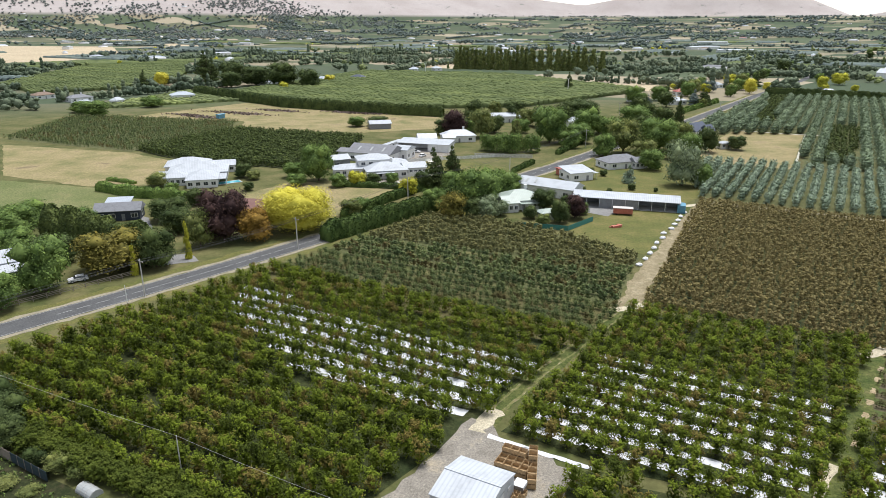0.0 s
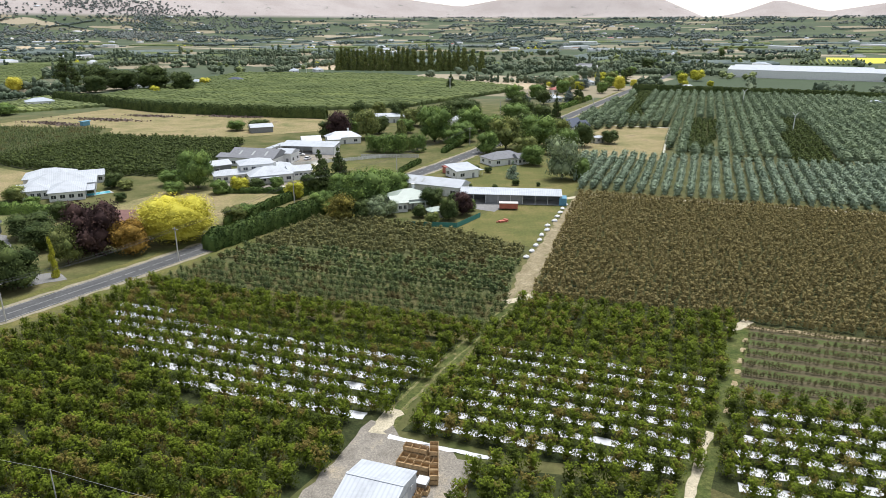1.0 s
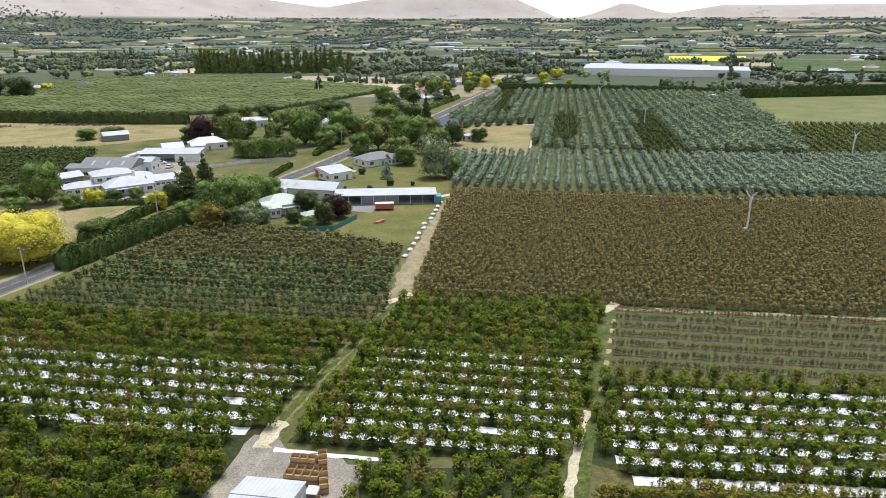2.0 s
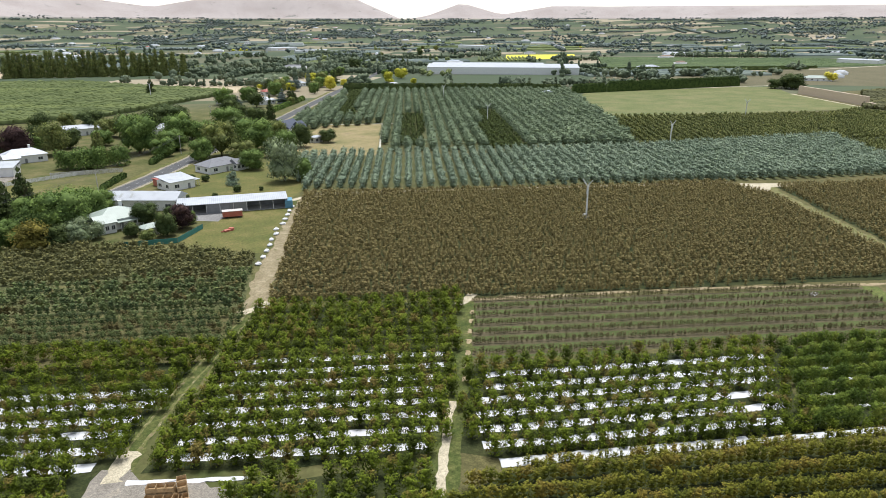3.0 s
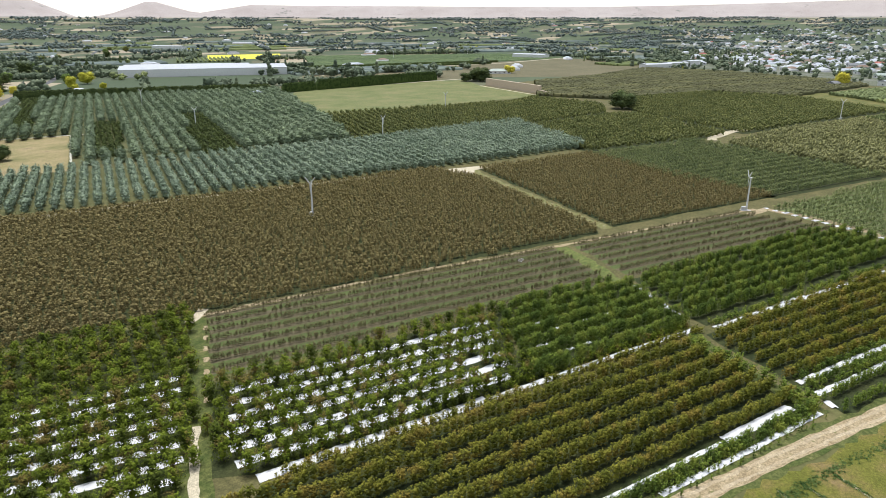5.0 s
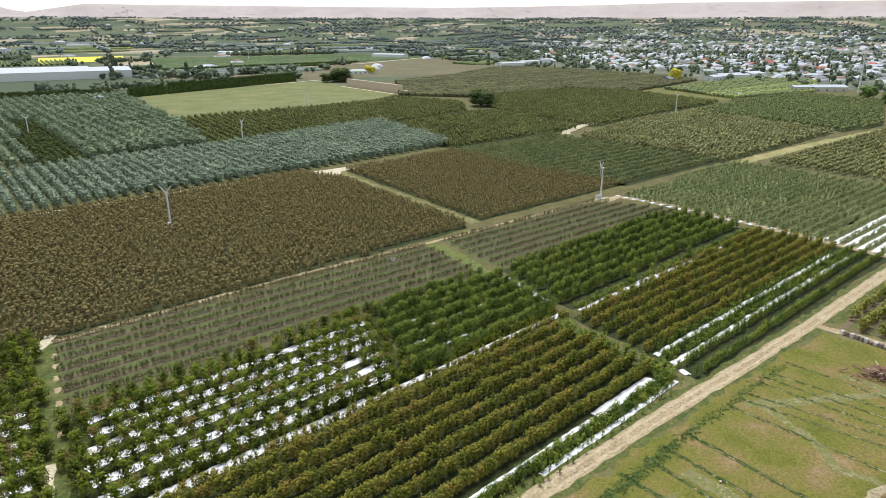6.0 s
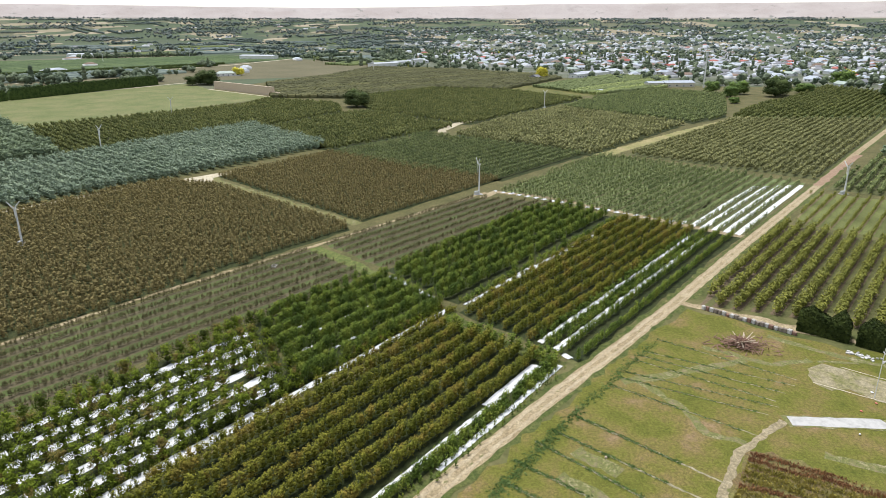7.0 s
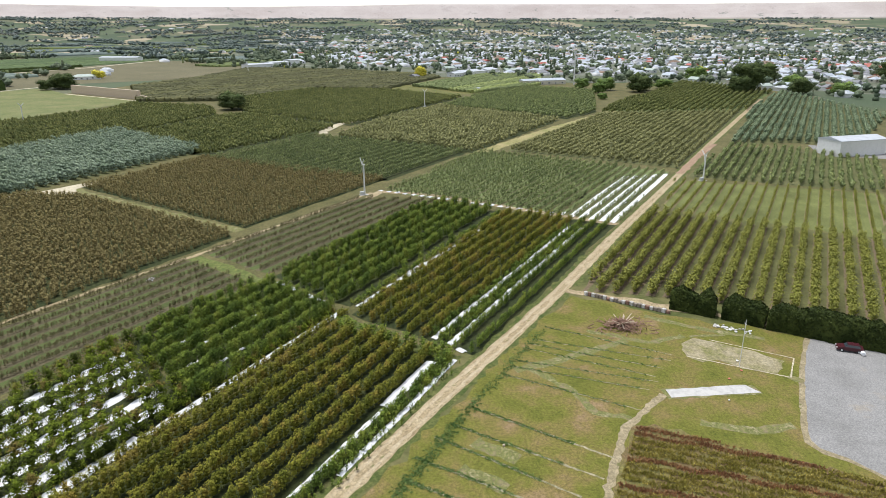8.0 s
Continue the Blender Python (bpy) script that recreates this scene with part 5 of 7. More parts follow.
WORDS = {"yellow": "bright yellow", "purple": "dark purple", "orange": "orange-brown", "olive": "olive green", "ochre": "ochre-tinged green", "dark": "dark green", "green": "fresh green", "silver": "pale silvery green", "blue": "blue-green", "gold": "golden yellow", "far": "dull green"}
SHAPE_WORDS = {"round": "rounded broadleaf tree", "dome": "wide domed tree", "loose": "open-crowned tree with gaps", "column": "narrow upright tree", "conifer": "tall pointed conifer", "willow": "drooping willow-like tree"}


def tree(shape, colour, x, y, h, r, where="among the gardens"):
    i = int(RNG.integers(0, len(TREE_SHAPES[shape])))
    key = (shape, colour, i)
    if key not in TREE_CACHE:
        TREE_CACHE[key] = mesh_from("crown", *TREE_SHAPES[shape][i], [COLOURS[colour]])
    t = thing("tree", x, y, RNG.uniform(0, 360), WORDS[colour] + " " + SHAPE_WORDS[shape] + " " + where, "tree", "", height_at(x, y))
    t.scale = (r / 5, r / 5, h / 10)
    part("trunk", TREE_TRUNKS[int(RNG.integers(0, 3))], None, t)
    part("crown", TREE_CACHE[key], None, t)
    return t


def trees(shape, colour, rows, where="among the gardens"):
    for x, y, h, r in rows:
        tree(shape, colour, x, y, h, r, where)


ROADSIDE, HOUSES, FARM = "beside the road", "beside the farm houses", "on the farm plain"
trees("dome", "yellow", [(-43.5, 190.5, 12.6, 9.0)], ROADSIDE)
trees("round", "purple", [(-62, 180, 14.5, 6.4), (41, 203, 7.5, 3.4), (5, 369, 13.5, 6.4)], ROADSIDE)
trees("round", "orange", [(-54, 180.5, 9.4, 5.0)], ROADSIDE)
trees("loose", "olive", [(-67, 174.5, 11, 3.8), (84.5, 315, 16.5, 8.2), (20, 361, 15.8, 6.8)], ROADSIDE)
trees("column", "gold", [(-66.6, 164.5, 9.9, 1.0), (-75.2, 152.5, 7.4, 0.95)], ROADSIDE)
hedge([(-112, 180), (-95, 173), (-76, 163.5)], 5.0, 8.6, OLIVE_DARK, "tall loose dark olive tree hedge behind the road", 10, 0.36, "roadside hedges", 0.16)
trees("round", "ochre", [(-82.4, 156.5, 10, 7.4)], ROADSIDE)
trees("round", "dark", [(-72.5, 158.5, 10.5, 4.6), (-85.4, 201, 7.2, 5.5), (-83.7, 219, 5.6, 3.3), (-78, 188, 7, 4.5), (-72, 195, 6, 4), (-99, 160, 8, 5)], ROADSIDE)
trees("round", "green", [(-91.5, 142.5, 13, 5.4), (-122, 181, 9.6, 6.6), (-95, 131.5, 8.6, 4.3), (-113, 166, 8, 5), (-66, 184, 5, 3), (-108, 192, 6, 4), (-126, 195, 8, 5)], ROADSIDE)
trees("round", "green", [(-49, 256, 14.4, 5.8), (10.4, 213, 14, 6.6), (19, 229, 10.4, 5.4), (-3.5, 213, 7.2, 3.8), (14, 221, 12, 5), (4, 231, 9, 4.5), (24, 238, 7, 3.8)], HOUSES)
trees("conifer", "dark", [(-4, 248, 14.8, 5.4), (3, 248, 15.8, 4.8)], HOUSES)
trees("loose", "ochre", [(2.8, 203, 8.8, 5.2), (-9, 210, 5.5, 3)], HOUSES)
trees("round", "dark", [(32.8, 214, 7, 3.8), (35.6, 198, 7.3, 2.6), (8, 204, 6.5, 4), (27, 203, 4, 2.2)], HOUSES)
trees("loose", "silver", [(13.5, 204, 7.4, 3.8), (89.8, 248, 17.8, 6.6), (18, 206, 5, 2.6)], HOUSES)
trees("willow", "green", [(26, 318, 9.2, 5.4), (32.6, 318, 9, 4.8), (41.5, 318, 8.4, 4.4), (21, 322, 8, 4)], HOUSES)
trees("conifer", "olive", [(35.5, 328, 18.5, 4.5)], HOUSES)
trees("round", "green", [(54, 344, 19, 8.2), (69, 344, 10, 6.5), (73.5, 308, 10.6, 4.9), (103, 322, 15.6, 8.6), (86.5, 277, 8.4, 4.8), (112, 397, 13, 8.6), (90, 360, 11, 6), (98, 345, 10, 6)], HOUSES)
trees("conifer", "dark", [(123.4, 356, 23.8, 4.4)], HOUSES)
trees("conifer", "blue", [(71, 253, 7.3, 3.0)], HOUSES)
trees("round", "dark", [(124.5, 318, 11.6, 5), (141.7, 324, 6.8, 4.1), (83, 421, 14, 10.5), (60, 400, 12, 8), (94, 262, 6, 4), (100, 255, 4.5, 4), (104, 300, 8, 4.5), (45, 430, 12, 7), (130, 400, 12, 6)], HOUSES)
trees("round", "dark", [(60, 237, 1.6, 1.0), (69, 241, 2.4, 1.4), (77, 238, 1.5, 0.8), (51, 240, 1.4, 0.8), (64, 265, 2.5, 1.5), (59, 268, 3, 1.8), (48, 262, 3, 1.8)], HOUSES)
MRNG = np.random.default_rng(5)
for k in range(58):
    i = 9 + int(MRNG.integers(0, 4))
    w = MRNG.uniform(0, 1)
    c = np.array(ROAD[i]) + (np.array(ROAD[i + 1]) - ROAD[i]) * w
    d = unit(np.array(ROAD[i + 1], float) - ROAD[i])
    side = 1 if MRNG.random() < 0.78 or c[1] < 600 else -1
    q = c + np.array([-d[1], d[0]]) * side * MRNG.uniform(12, 70)
    h = MRNG.uniform(6, 14)
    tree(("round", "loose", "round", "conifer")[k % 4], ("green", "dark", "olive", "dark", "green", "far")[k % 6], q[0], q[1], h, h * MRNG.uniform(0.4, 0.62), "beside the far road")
for k in range(16):
    x, y = MRNG.uniform(8, 128), MRNG.uniform(350, 455)
    if abs((x - 82) * 0.8 - (y - 330) * 0.6) > 14 and y > 350 + 0.2 * x:
        h = MRNG.uniform(7, 15)
        tree(("round", "loose")[k % 2], ("green", "dark", "olive", "dark")[k % 4], x, y, h, h * MRNG.uniform(0.42, 0.6), HOUSES)
for x, y, h, r, c in ((-60, 262, 6, 4, "green"), (-56, 248, 4.5, 3.4, "green"), (-40, 246, 5, 3.2, "green"), (-33, 248, 5.6, 3.0, "gold"), (-27, 250, 4.2, 3.0, "dark"), (-20, 252, 4, 2.6, "green"), (-80, 262, 6, 3.2, "dark"), (-75, 258, 3.6, 2.6, "olive"), (-108, 247, 5, 4, "olive"), (-100, 240, 3, 2.4, "green"), (-72, 240, 3, 2, "dark"), (-30, 207, 5, 3.2, "olive"), (-27, 212, 4.5, 3.0, "green"), (-8, 242, 7, 3.2, "dark"), (-13, 234, 6, 3.0, "gold"), (44, 208, 4, 2.2, "green"), (30, 196, 3.4, 2.0, "olive"), (41, 212, 5, 3, "dark"), (90, 300, 9, 5, "olive"), (112, 305, 11, 5, "green"), (118, 335, 12, 6, "olive"), (108, 360, 12, 6, "dark"), (62, 330, 9, 5, "green"), (-40, 405, 6, 6, "dark"), (-52, 402, 6, 5, "green"), (0, 372, 9, 5, "dark"), (12, 378, 8, 5, "green"), (28, 378, 10, 5, "dark"), (-60, 215, 2.5, 2, "green"), (100, 262, 5, 3.5, "green"), (96, 246, 9, 4, "green")):
    tree("round", c, x, y, h, r, HOUSES)
trees("conifer", "dark", [(-242, 697, 34, 12), (-232, 690, 28, 9), (115, 634, 17, 4.6), (-280, 640, 18, 6)], FARM)
trees("round", "dark", [(-157, 670, 23, 15), (-187, 683, 19, 14), (-220, 716, 22, 13), (-130, 660, 18, 10), (-205, 660, 15, 9), (483, 158, 12.8, 9.2), (720, -314, 21, 16), (621, -166, 17, 10.5), (624, -263, 26, 13), (700, -440, 24, 14), (643, 367, 15, 10), (652, 378, 11, 8), (635, 380, 9, 7), (608, -250, 15, 9), (600, -300, 14, 9)], FARM)
trees("round", "green", [(640, -140, 12, 8), (612, -128, 9, 6), (652, -120, 10, 7), (560, -120, 5, 4), (-231, 447, 10, 9), (-250, 470, 8, 8), (-215, 500, 8, 7), (755, -262, 15, 11), (640, -175, 10, 8), (660, -200, 9, 8), (675, -330, 12, 10), (590, -330, 12, 9)], FARM)
trees("round", "yellow", [(-280, 682, 13.5, 6.5), (267, 600, 13, 5), (788, 38, 13.5, 6), (773, 400, 10, 6.2), (300, 640, 7, 3), (-120, 720, 8, 5)], FARM)
trees("round", "gold", [(780, -271, 12, 6.6), (232, 610, 8, 5), (345, 622, 6, 3), (372, 622, 6, 3), (360, 655, 11, 5), (290, 700, 10, 6), (215, 640, 6, 4), (396, 690, 12, 7), (-150, 640, 7, 4)], FARM)
trees("column", "olive", [(16 + 5.4 * k, 935 - 1.6 * k + (k * 29 % 12) + (k % 2) * 12, 24 + (k * 13 % 7), 5.2) for k in range(36)], "in a poplar row on the plain")


# ---- houses and sheds ----
def roof_mesh(w, d, h, rise, kind, over=0.5, thick=0.18):
    """A closed roof body with overhang: gable, hip or single slope."""
    bm = bmesh.new()
    a, b = w / 2 + over, d / 2 + over
    inset = min(b, a * 0.95) if kind == "hip" else 0.0
    low = [bm.verts.new(p) for p in ((-a, -b, h), (a, -b, h), (a, b, h), (-a, b, h))]
    up = [bm.verts.new(p) for p in ((-a, -b, h + thick), (a, -b, h + thick), (a, b, h + thick), (-a, b, h + thick))]
    if kind == "mono":
        up[2].co.z += rise
        up[3].co.z += rise
        low[2].co.z += rise
        low[3].co.z += rise
        bm.faces.new(up)
    else:
        r0, r1 = bm.verts.new((-a + inset, 0, h + thick + rise)), bm.verts.new((a - inset, 0, h + thick + rise))
        bm.faces.new((up[0], up[1], r1, r0))
        bm.faces.new((up[2], up[3], r0, r1))
        bm.faces.new((up[1], up[2], r1))
        bm.faces.new((up[3], up[0], r0))
    bm.faces.new(low[::-1])
    for i in range(4):
        j = (i + 1) % 4
        bm.faces.new((low[i], low[j], up[j], up[i]))
    bmesh.ops.recalc_face_normals(bm, faces=bm.faces[:])
    return bm


def window(parent, x, y, z, w, h, face):
    """A framed window with a recessed pane, on the side face ('s', 'n', 'e', 'w') of a wall."""
    turn = {"s": 0, "n": 180, "e": 90, "w": -90}[face]
    m = Matrix.Translation((x, y, z)) @ Matrix.Rotation(radians(turn), 4, "Z")
    bm = boxes((0, -0.03, 0, w + 0.2, 0.10, 0.1), (0, -0.03, h - 0.0, w + 0.2, 0.10, 0.1), (-w / 2 - 0.05, -0.03, 0.1, 0.1, 0.10, h - 0.1), (w / 2 + 0.05, -0.03, 0.1, 0.1, 0.10, h - 0.1), (0, -0.03, 0.1, 0.06, 0.09, h - 0.1))
    bm.transform(m)
    fr = part("window", bm, WHITE_PAINT, parent)
    bm = boxes((0, -0.01, 0.1, w, 0.06, h - 0.1))
    bm.transform(m)
    part("pane", bm, GLASS, fr, "dark reflecting glass pane")


def house(x, y, rot, w, d, h, rise, kind, wall, roof, label, name="house", win=(3, 2), over=0.5, chimney=False, doors=1, group="", wings=(), category="house"):
    """A house of walls, roof, windows, door; wings: further bodies (x, y, w, d, h, rise, kind)."""
    t = thing(name, x, y, rot, label, category, group)
    for k, (px, py, pw, pd, ph, pr, pk) in enumerate(((0, 0, w, d, h, rise, kind), *wings)):
        bm = boxes((px, py, 0, pw, pd, ph))
        if pk == "gable":
            for s in (-1, 1):
                e = px + s * (pw / 2 - 0.002)
                v = [bm.verts.new(p) for p in ((e, py - pd / 2, ph), (e, py + pd / 2, ph), (e, py, ph + pr))]
                bm.faces.new(v)
        part("wall", bm, wall, t)
        bm = roof_mesh(pw, pd, ph + 0.003 * k, pr, pk, over)
        bm.transform(Matrix.Translation((px, py, 0)))
        part("roof", bm, roof, t)
        if win[0]:
            for s in range(win[0]):
                cx = px + pw * ((s + 0.5) / win[0] - 0.5)
                if not (doors and k == 0 and s == win[0] // 2):
                    window(t, cx, py - pd / 2, 0.9, min(1.8, pw / win[0] * 0.55), min(1.3, ph - 1.3), "s")
                window(t, cx, py + pd / 2, 0.9, min(1.8, pw / win[0] * 0.55), min(1.3, ph - 1.3), "n")
            for s in range(win[1]):
                cy = py + pd * ((s + 0.5) / win[1] - 0.5)
                window(t, px - pw / 2, cy, 0.9, min(1.6, pd / win[1] * 0.5), min(1.3, ph - 1.3), "w")
                window(t, px + pw / 2, cy, 0.9, min(1.6, pd / win[1] * 0.5), min(1.3, ph - 1.3), "e")
    if doors and win[0]:
        c = w * ((win[0] // 2 + 0.5) / win[0] - 0.5)
        dr = part("door", boxes((c, -d / 2 - 0.02, 0, 1.0, 0.08, 2.05)), GREY_CLAD, t, "grey panelled door")
        part("handle", boxes((c + 0.38, -d / 2 - 0.08, 1.0, 0.05, 0.05, 0.14)), STEEL, dr)
    if chimney:
        part("chimney", boxes((w * 0.18, d * 0.1, h, 0.9, 0.7, rise + 1.3), (w * 0.18, d * 0.1, h + rise + 1.3, 1.1, 0.9, 0.12)), wall, t, "square chimney")
    return t


def open_shed(x, y, rot, w, d, h, rise, bays, wall, roof, label, closed=()):
    """A long shed, open along its front, with posts between the bays."""
    t = thing("packing_shed", x, y, rot, label, "shed")
    part("back_wall", boxes((0, d / 2 - 0.1, 0, w, 0.2, h + rise - 0.05)), wall, t)
    for s in (-1, 1):
        part("side_wall", boxes((s * (w / 2 - 0.1), -0.1, 0, 0.2, d - 0.2, h)), wall, t)
    bm = roof_mesh(w, d, h, rise, "mono", 0.35, 0.15)
    part("roof", bm, roof, t)
    for k in range(bays + 1):
        part("post", boxes((-w / 2 + 0.3 + k * (w - 0.6) / bays, -d / 2 + 0.1, 0, 0.18, 0.18, h)), STEEL, t)
    for k in closed:
        part("front_panel", boxes((-w / 2 + 0.3 + (k + 0.5) * (w - 0.6) / bays, -d / 2 + 0.16, 0, (w - 0.6) / bays - 0.2, 0.08, h - 0.05)), wall, t)
    part("floor_slab", boxes((0, 0, 0.0, w, d, 0.08)), CONCRETE, t)
    return t


def skylights(t, xs, d, h, rise, over=0.5, side=-1, length=2.2):
    """Translucent sheets let into one slope of a gable roof."""
    b = d / 2 + over
    slope = math.atan2(rise, b)
    for x in xs:
        bm = boxes((0, 0, 0, 0.8, length, 0.05))
        bm.transform(Matrix.Translation((x, side * b * 0.5, h + 0.18 + rise * 0.5)) @ Matrix.Rotation(-side * slope, 4, "X"))
        part("skylight", bm, PLASTIC_SHEET, t, "milky roof light sheet")


def verandah(t, x, y, w, d, h, posts, roof=None):
    """A lean-to roof on thin posts along a wall."""
    part("verandah_roof", boxes((x, y, h, w, d, 0.14)), roof or ROOF_WHITE, t)
    for k in range(posts):
        f = (k + 0.5) / posts - 0.5
        q = (x + f * w, y - d / 2 + 0.15) if w > d else (x + w / 2 - 0.15, y + f * d)
        part("verandah_post", boxes((q[0], q[1], 0, 0.14, 0.14, h)), WHITE_PAINT, t)


t = house(-98, 263, 15, 22, 14, 3.0, 3.2, "hip", WHITE_PAINT, ROOF_WHITE, "large white bungalow with white hipped roofs beside a pool", win=(4, 2), wings=((2.5, -13.5, 11, 14, 3.0, 2.4, "hip"), (-7.5, -10, 8, 9, 3.0, 2.0, "hip"), (-5, 14, 17, 13, 3.0, 2.6, "hip"), (8.5, 10.5, 10, 8, 2.8, 1.6, "gable")))
verandah(t, 9.6, -12.5, 3.0, 11.5, 2.55, 6)
verandah(t, -13.2, -2.0, 4.0, 7.0, 2.5, 4)
t = thing("swimming_pool", -83.0, 253, 33, "small blue garden swimming pool with pale rim", "pool")
part("rim", boxes((0, 0, 0, 9, 4.4, 0.16)), CONCRETE, t)
part("water", boxes((0, 0, 0.02, 8, 3.4, 0.16)), POOL_WATER, t, "still turquoise water")
house(-102, 203, 12, 13, 6.5, 3.0, 2.0, "gable", NAVY_PAINT, ROOF_GREY, "navy weatherboard cottage with grey gable roof", win=(4, 1))
house(-107, 213.5, 12, 7, 5, 2.6, 0.8, "mono", OLD_WOOD, ROOF_PALE, "small timber shed with tan flat roof", "garden_shed", (0, 0), category="shed")
house(-58, 207, -12, 15, 8, 2.8, 2.2, "gable", BRICK_WALL, ROOF_CLAY, "brick house with faded clay tile roof behind trees", win=(3, 1))
house(-88, 206, 40, 3.4, 2.4, 2.2, 0.5, "gable", GREY_CLAD, ROOF_PALE, "small grey garden shed", "garden_shed", (0, 0), category="shed")
house(-107, 155.5, 40, 14, 9, 3.6, 2.0, "gable", GREY_CLAD, ROOF_WHITE, "grey shed with bright white rounded roof", "shed", (2, 1), category="shed", wings=((0, -7, 10, 5, 2.6, 1.2, "hip"),))
# white farm complex
t = house(-24, 266, 15, 16, 13, 3.1, 2.4, "hip", WHITE_PAINT, ROOF_WHITE, "large white farmhouse with several pale hipped roofs", win=(5, 2), wings=((-3.5, 8, 13, 10, 5.8, 1.7, "hip"), (-13.5, 5.5, 13, 8, 2.8, 1.5, "hip"), (12, 1, 9, 8, 3.0, 1.6, "gable"), (6, 10, 10, 8, 3.2, 1.6, "hip")), chimney=True)
verandah(t, -3, -7.6, 11, 2.4, 2.6, 6)
for k in range(4):
    window(t, -8.2 + k * 3.1, 3.0, 3.9, 1.6, 1.2, "s")
house(-45.5, 284, 30, 8, 7, 3.4, 1.6, "gable", GREY_CLAD, ROOF_WHITE, "small grey outbuilding with white gable roof", "outbuilding", (2, 1), category="outbuilding")
t = house(-31, 301, -22, 21, 15, 3.6, 3.0, "gable", WHITE_PAINT, ROOF_GREY, "long white barn with weathered grey gable roof", "barn", (4, 2), category="barn", wings=((-13, -2, 7, 8, 3.2, 1.2, "gable"),))
skylights(t, (-6, 0, 6), 15, 3.6, 3.0, length=3.4)
house(-18.5, 304, -22, 7, 9, 4.2, 1.4, "gable", WHITE_PAINT, ROOF_WHITE, "tall white gabled outbuilding", "outbuilding", (2, 2), category="outbuilding")
open_shed(-9, 324, -18, 26, 9, 3.6, 1.1, 5, WHITE_PAINT, ROOF_WHITE, "long white open-fronted vehicle shed", (3, 4))
for k in range(4):
    house(-30.5 + 2.4 * k, 318 + 5.5 * k, 66, 5.2, 2.8, 2.7, 0.2, "gable", WHITE_PAINT, ROOF_WHITE, "white portable cabin in the farm yard", "cabin", (2, 1), 0.1, category="cabin", group="cabins in the yard")
ribbon("drive", [(-19, 254), (-14.5, 250), (-9, 248.5), (-4, 250.5), (-1.8, 256), (-4, 264), (-6, 270), (-3, 285), (-8, 300)], 2.6, WHITE_CHIP, 0.10, "curved white drive before the farmhouse", "drive")
t = thing("garden_wall", -8.5, 266.5, 30, "low white rendered garden wall beside the drive", "wall")
for k in range(4):
    part("wall_panel", boxes((-5.1 + 3.4 * k, 0, 0, 3.3, 0.22, 1.7)), WHITE_PAINT, t)
    part("coping", boxes((-5.1 + 3.4 * k, 0, 1.7, 3.36, 0.34, 0.1)), CONCRETE, t)
field("farm_yard", [(-30, 312), (-22, 306), (-14, 297), (-4, 300), (2, 312), (-8, 319), (-20, 324), (-27, 334)], YARD, 0.07, "grey gravel farm yard", "yard", 0.5, 2)
house(7, 350, 10, 17, 9, 3.2, 2.6, "hip", WHITE_PAINT, ROOF_WHITE, "white villa with white hipped roof", chimney=True, wings=((-6, -6, 6, 5, 3.0, 1.6, "gable"),))
house(-9, 340, 10, 9, 6, 3.2, 2.2, "gable", WHITE_PAINT, ROOF_WHITE, "white gabled cottage beside the white villa", win=(2, 1))
house(40, 424, 5, 26, 9, 3.6, 1.8, "gable", WHITE_PAINT, ROOF_WHITE, "long white building with pale roof among trees", "barn", (5, 1), category="barn")
house(77, 405, 20, 12, 8, 3.2, 2.0, "hip", WHITE_PAINT, ROOF_WHITE, "white roofed house among trees")
house(-38, 395, 15, 12, 8, 3.0, 1.6, "gable", GREY_CLAD, ROOF_WHITE, "low shed with white roof by the dry field", "shed", (0, 0), category="shed")
# by the packing shed
t = house(25, 218, 12, 13, 10, 3.1, 2.6, "hip", WHITE_PAINT, ROOF_GREEN, "white cottage with pale green hipped roof", chimney=True, wings=((-5, -4.5, 5, 6, 3.0, 1.8, "gable"),))
verandah(t, 2.2, -6.2, 8, 2.4, 2.5, 5, ROOF_GREEN)
house(32.5, 203, 20, 6.0, 4.0, 2.2, 0.9, "hip", WHITE_PAINT, ROOF_GREEN, "small garden pavilion with pale green roof", "garden_shed", (0, 0), category="shed")
t = house(36, 236.5, -34, 26, 9, 3.4, 2.0, "gable", WHITE_PAINT, ROOF_WHITE, "long shed with white metal roof and skylights", "shed", (5, 1), category="shed")
skylights(t, (-9, -5.5, -2), 9, 3.4, 2.0)
open_shed(60.5, 217, -16, 34, 7.0, 3.2, 0.7, 8, GREY_CLAD, ROOF_WHITE, "long open-fronted packing shed with white roof", (2, 3, 4))
t = thing("shipping_container", 77.0, 210.5, -18, "blue steel shipping container beside the packing shed", "container")
part("body", boxes((0, 0, 0.12, 2.44, 4.5, 2.5)), BLUE_STEEL, t)
for k in range(9):
    part("rib", boxes((-1.0 + k * 0.25, -2.28, 0.2, 0.10, 0.06, 2.3)), BLUE_STEEL, t)
t = thing("bin_trailer", 57.3, 207.6, -14, "red slatted bin trailer with pale top beside the shed", "trailer")
part("body", boxes((0, 0, 0.5, 6.0, 2.4, 1.7)), RED_STEEL, t)
part("top", boxes((0, 0, 2.2, 6.3, 2.7, 0.12)), FADED_GREY, t, "pale flat cover")
for k in range(7):
    part("slat", boxes((0, -1.23, 0.55 + k * 0.23, 6.0, 0.05, 0.12)), RED_STEEL, t)
for s in (-1.9, 1.9):
    bm = bmesh.new()
    rod(bm, (s, -1.1, 0.4), (s, 1.1, 0.4), 0.4, 0.4, 12)
    part("wheel", bm, RUBBER, t)
t = thing("scrap_pile", 51.5, 193, 0, "low pile of red farm implements on the lawn", "implement")
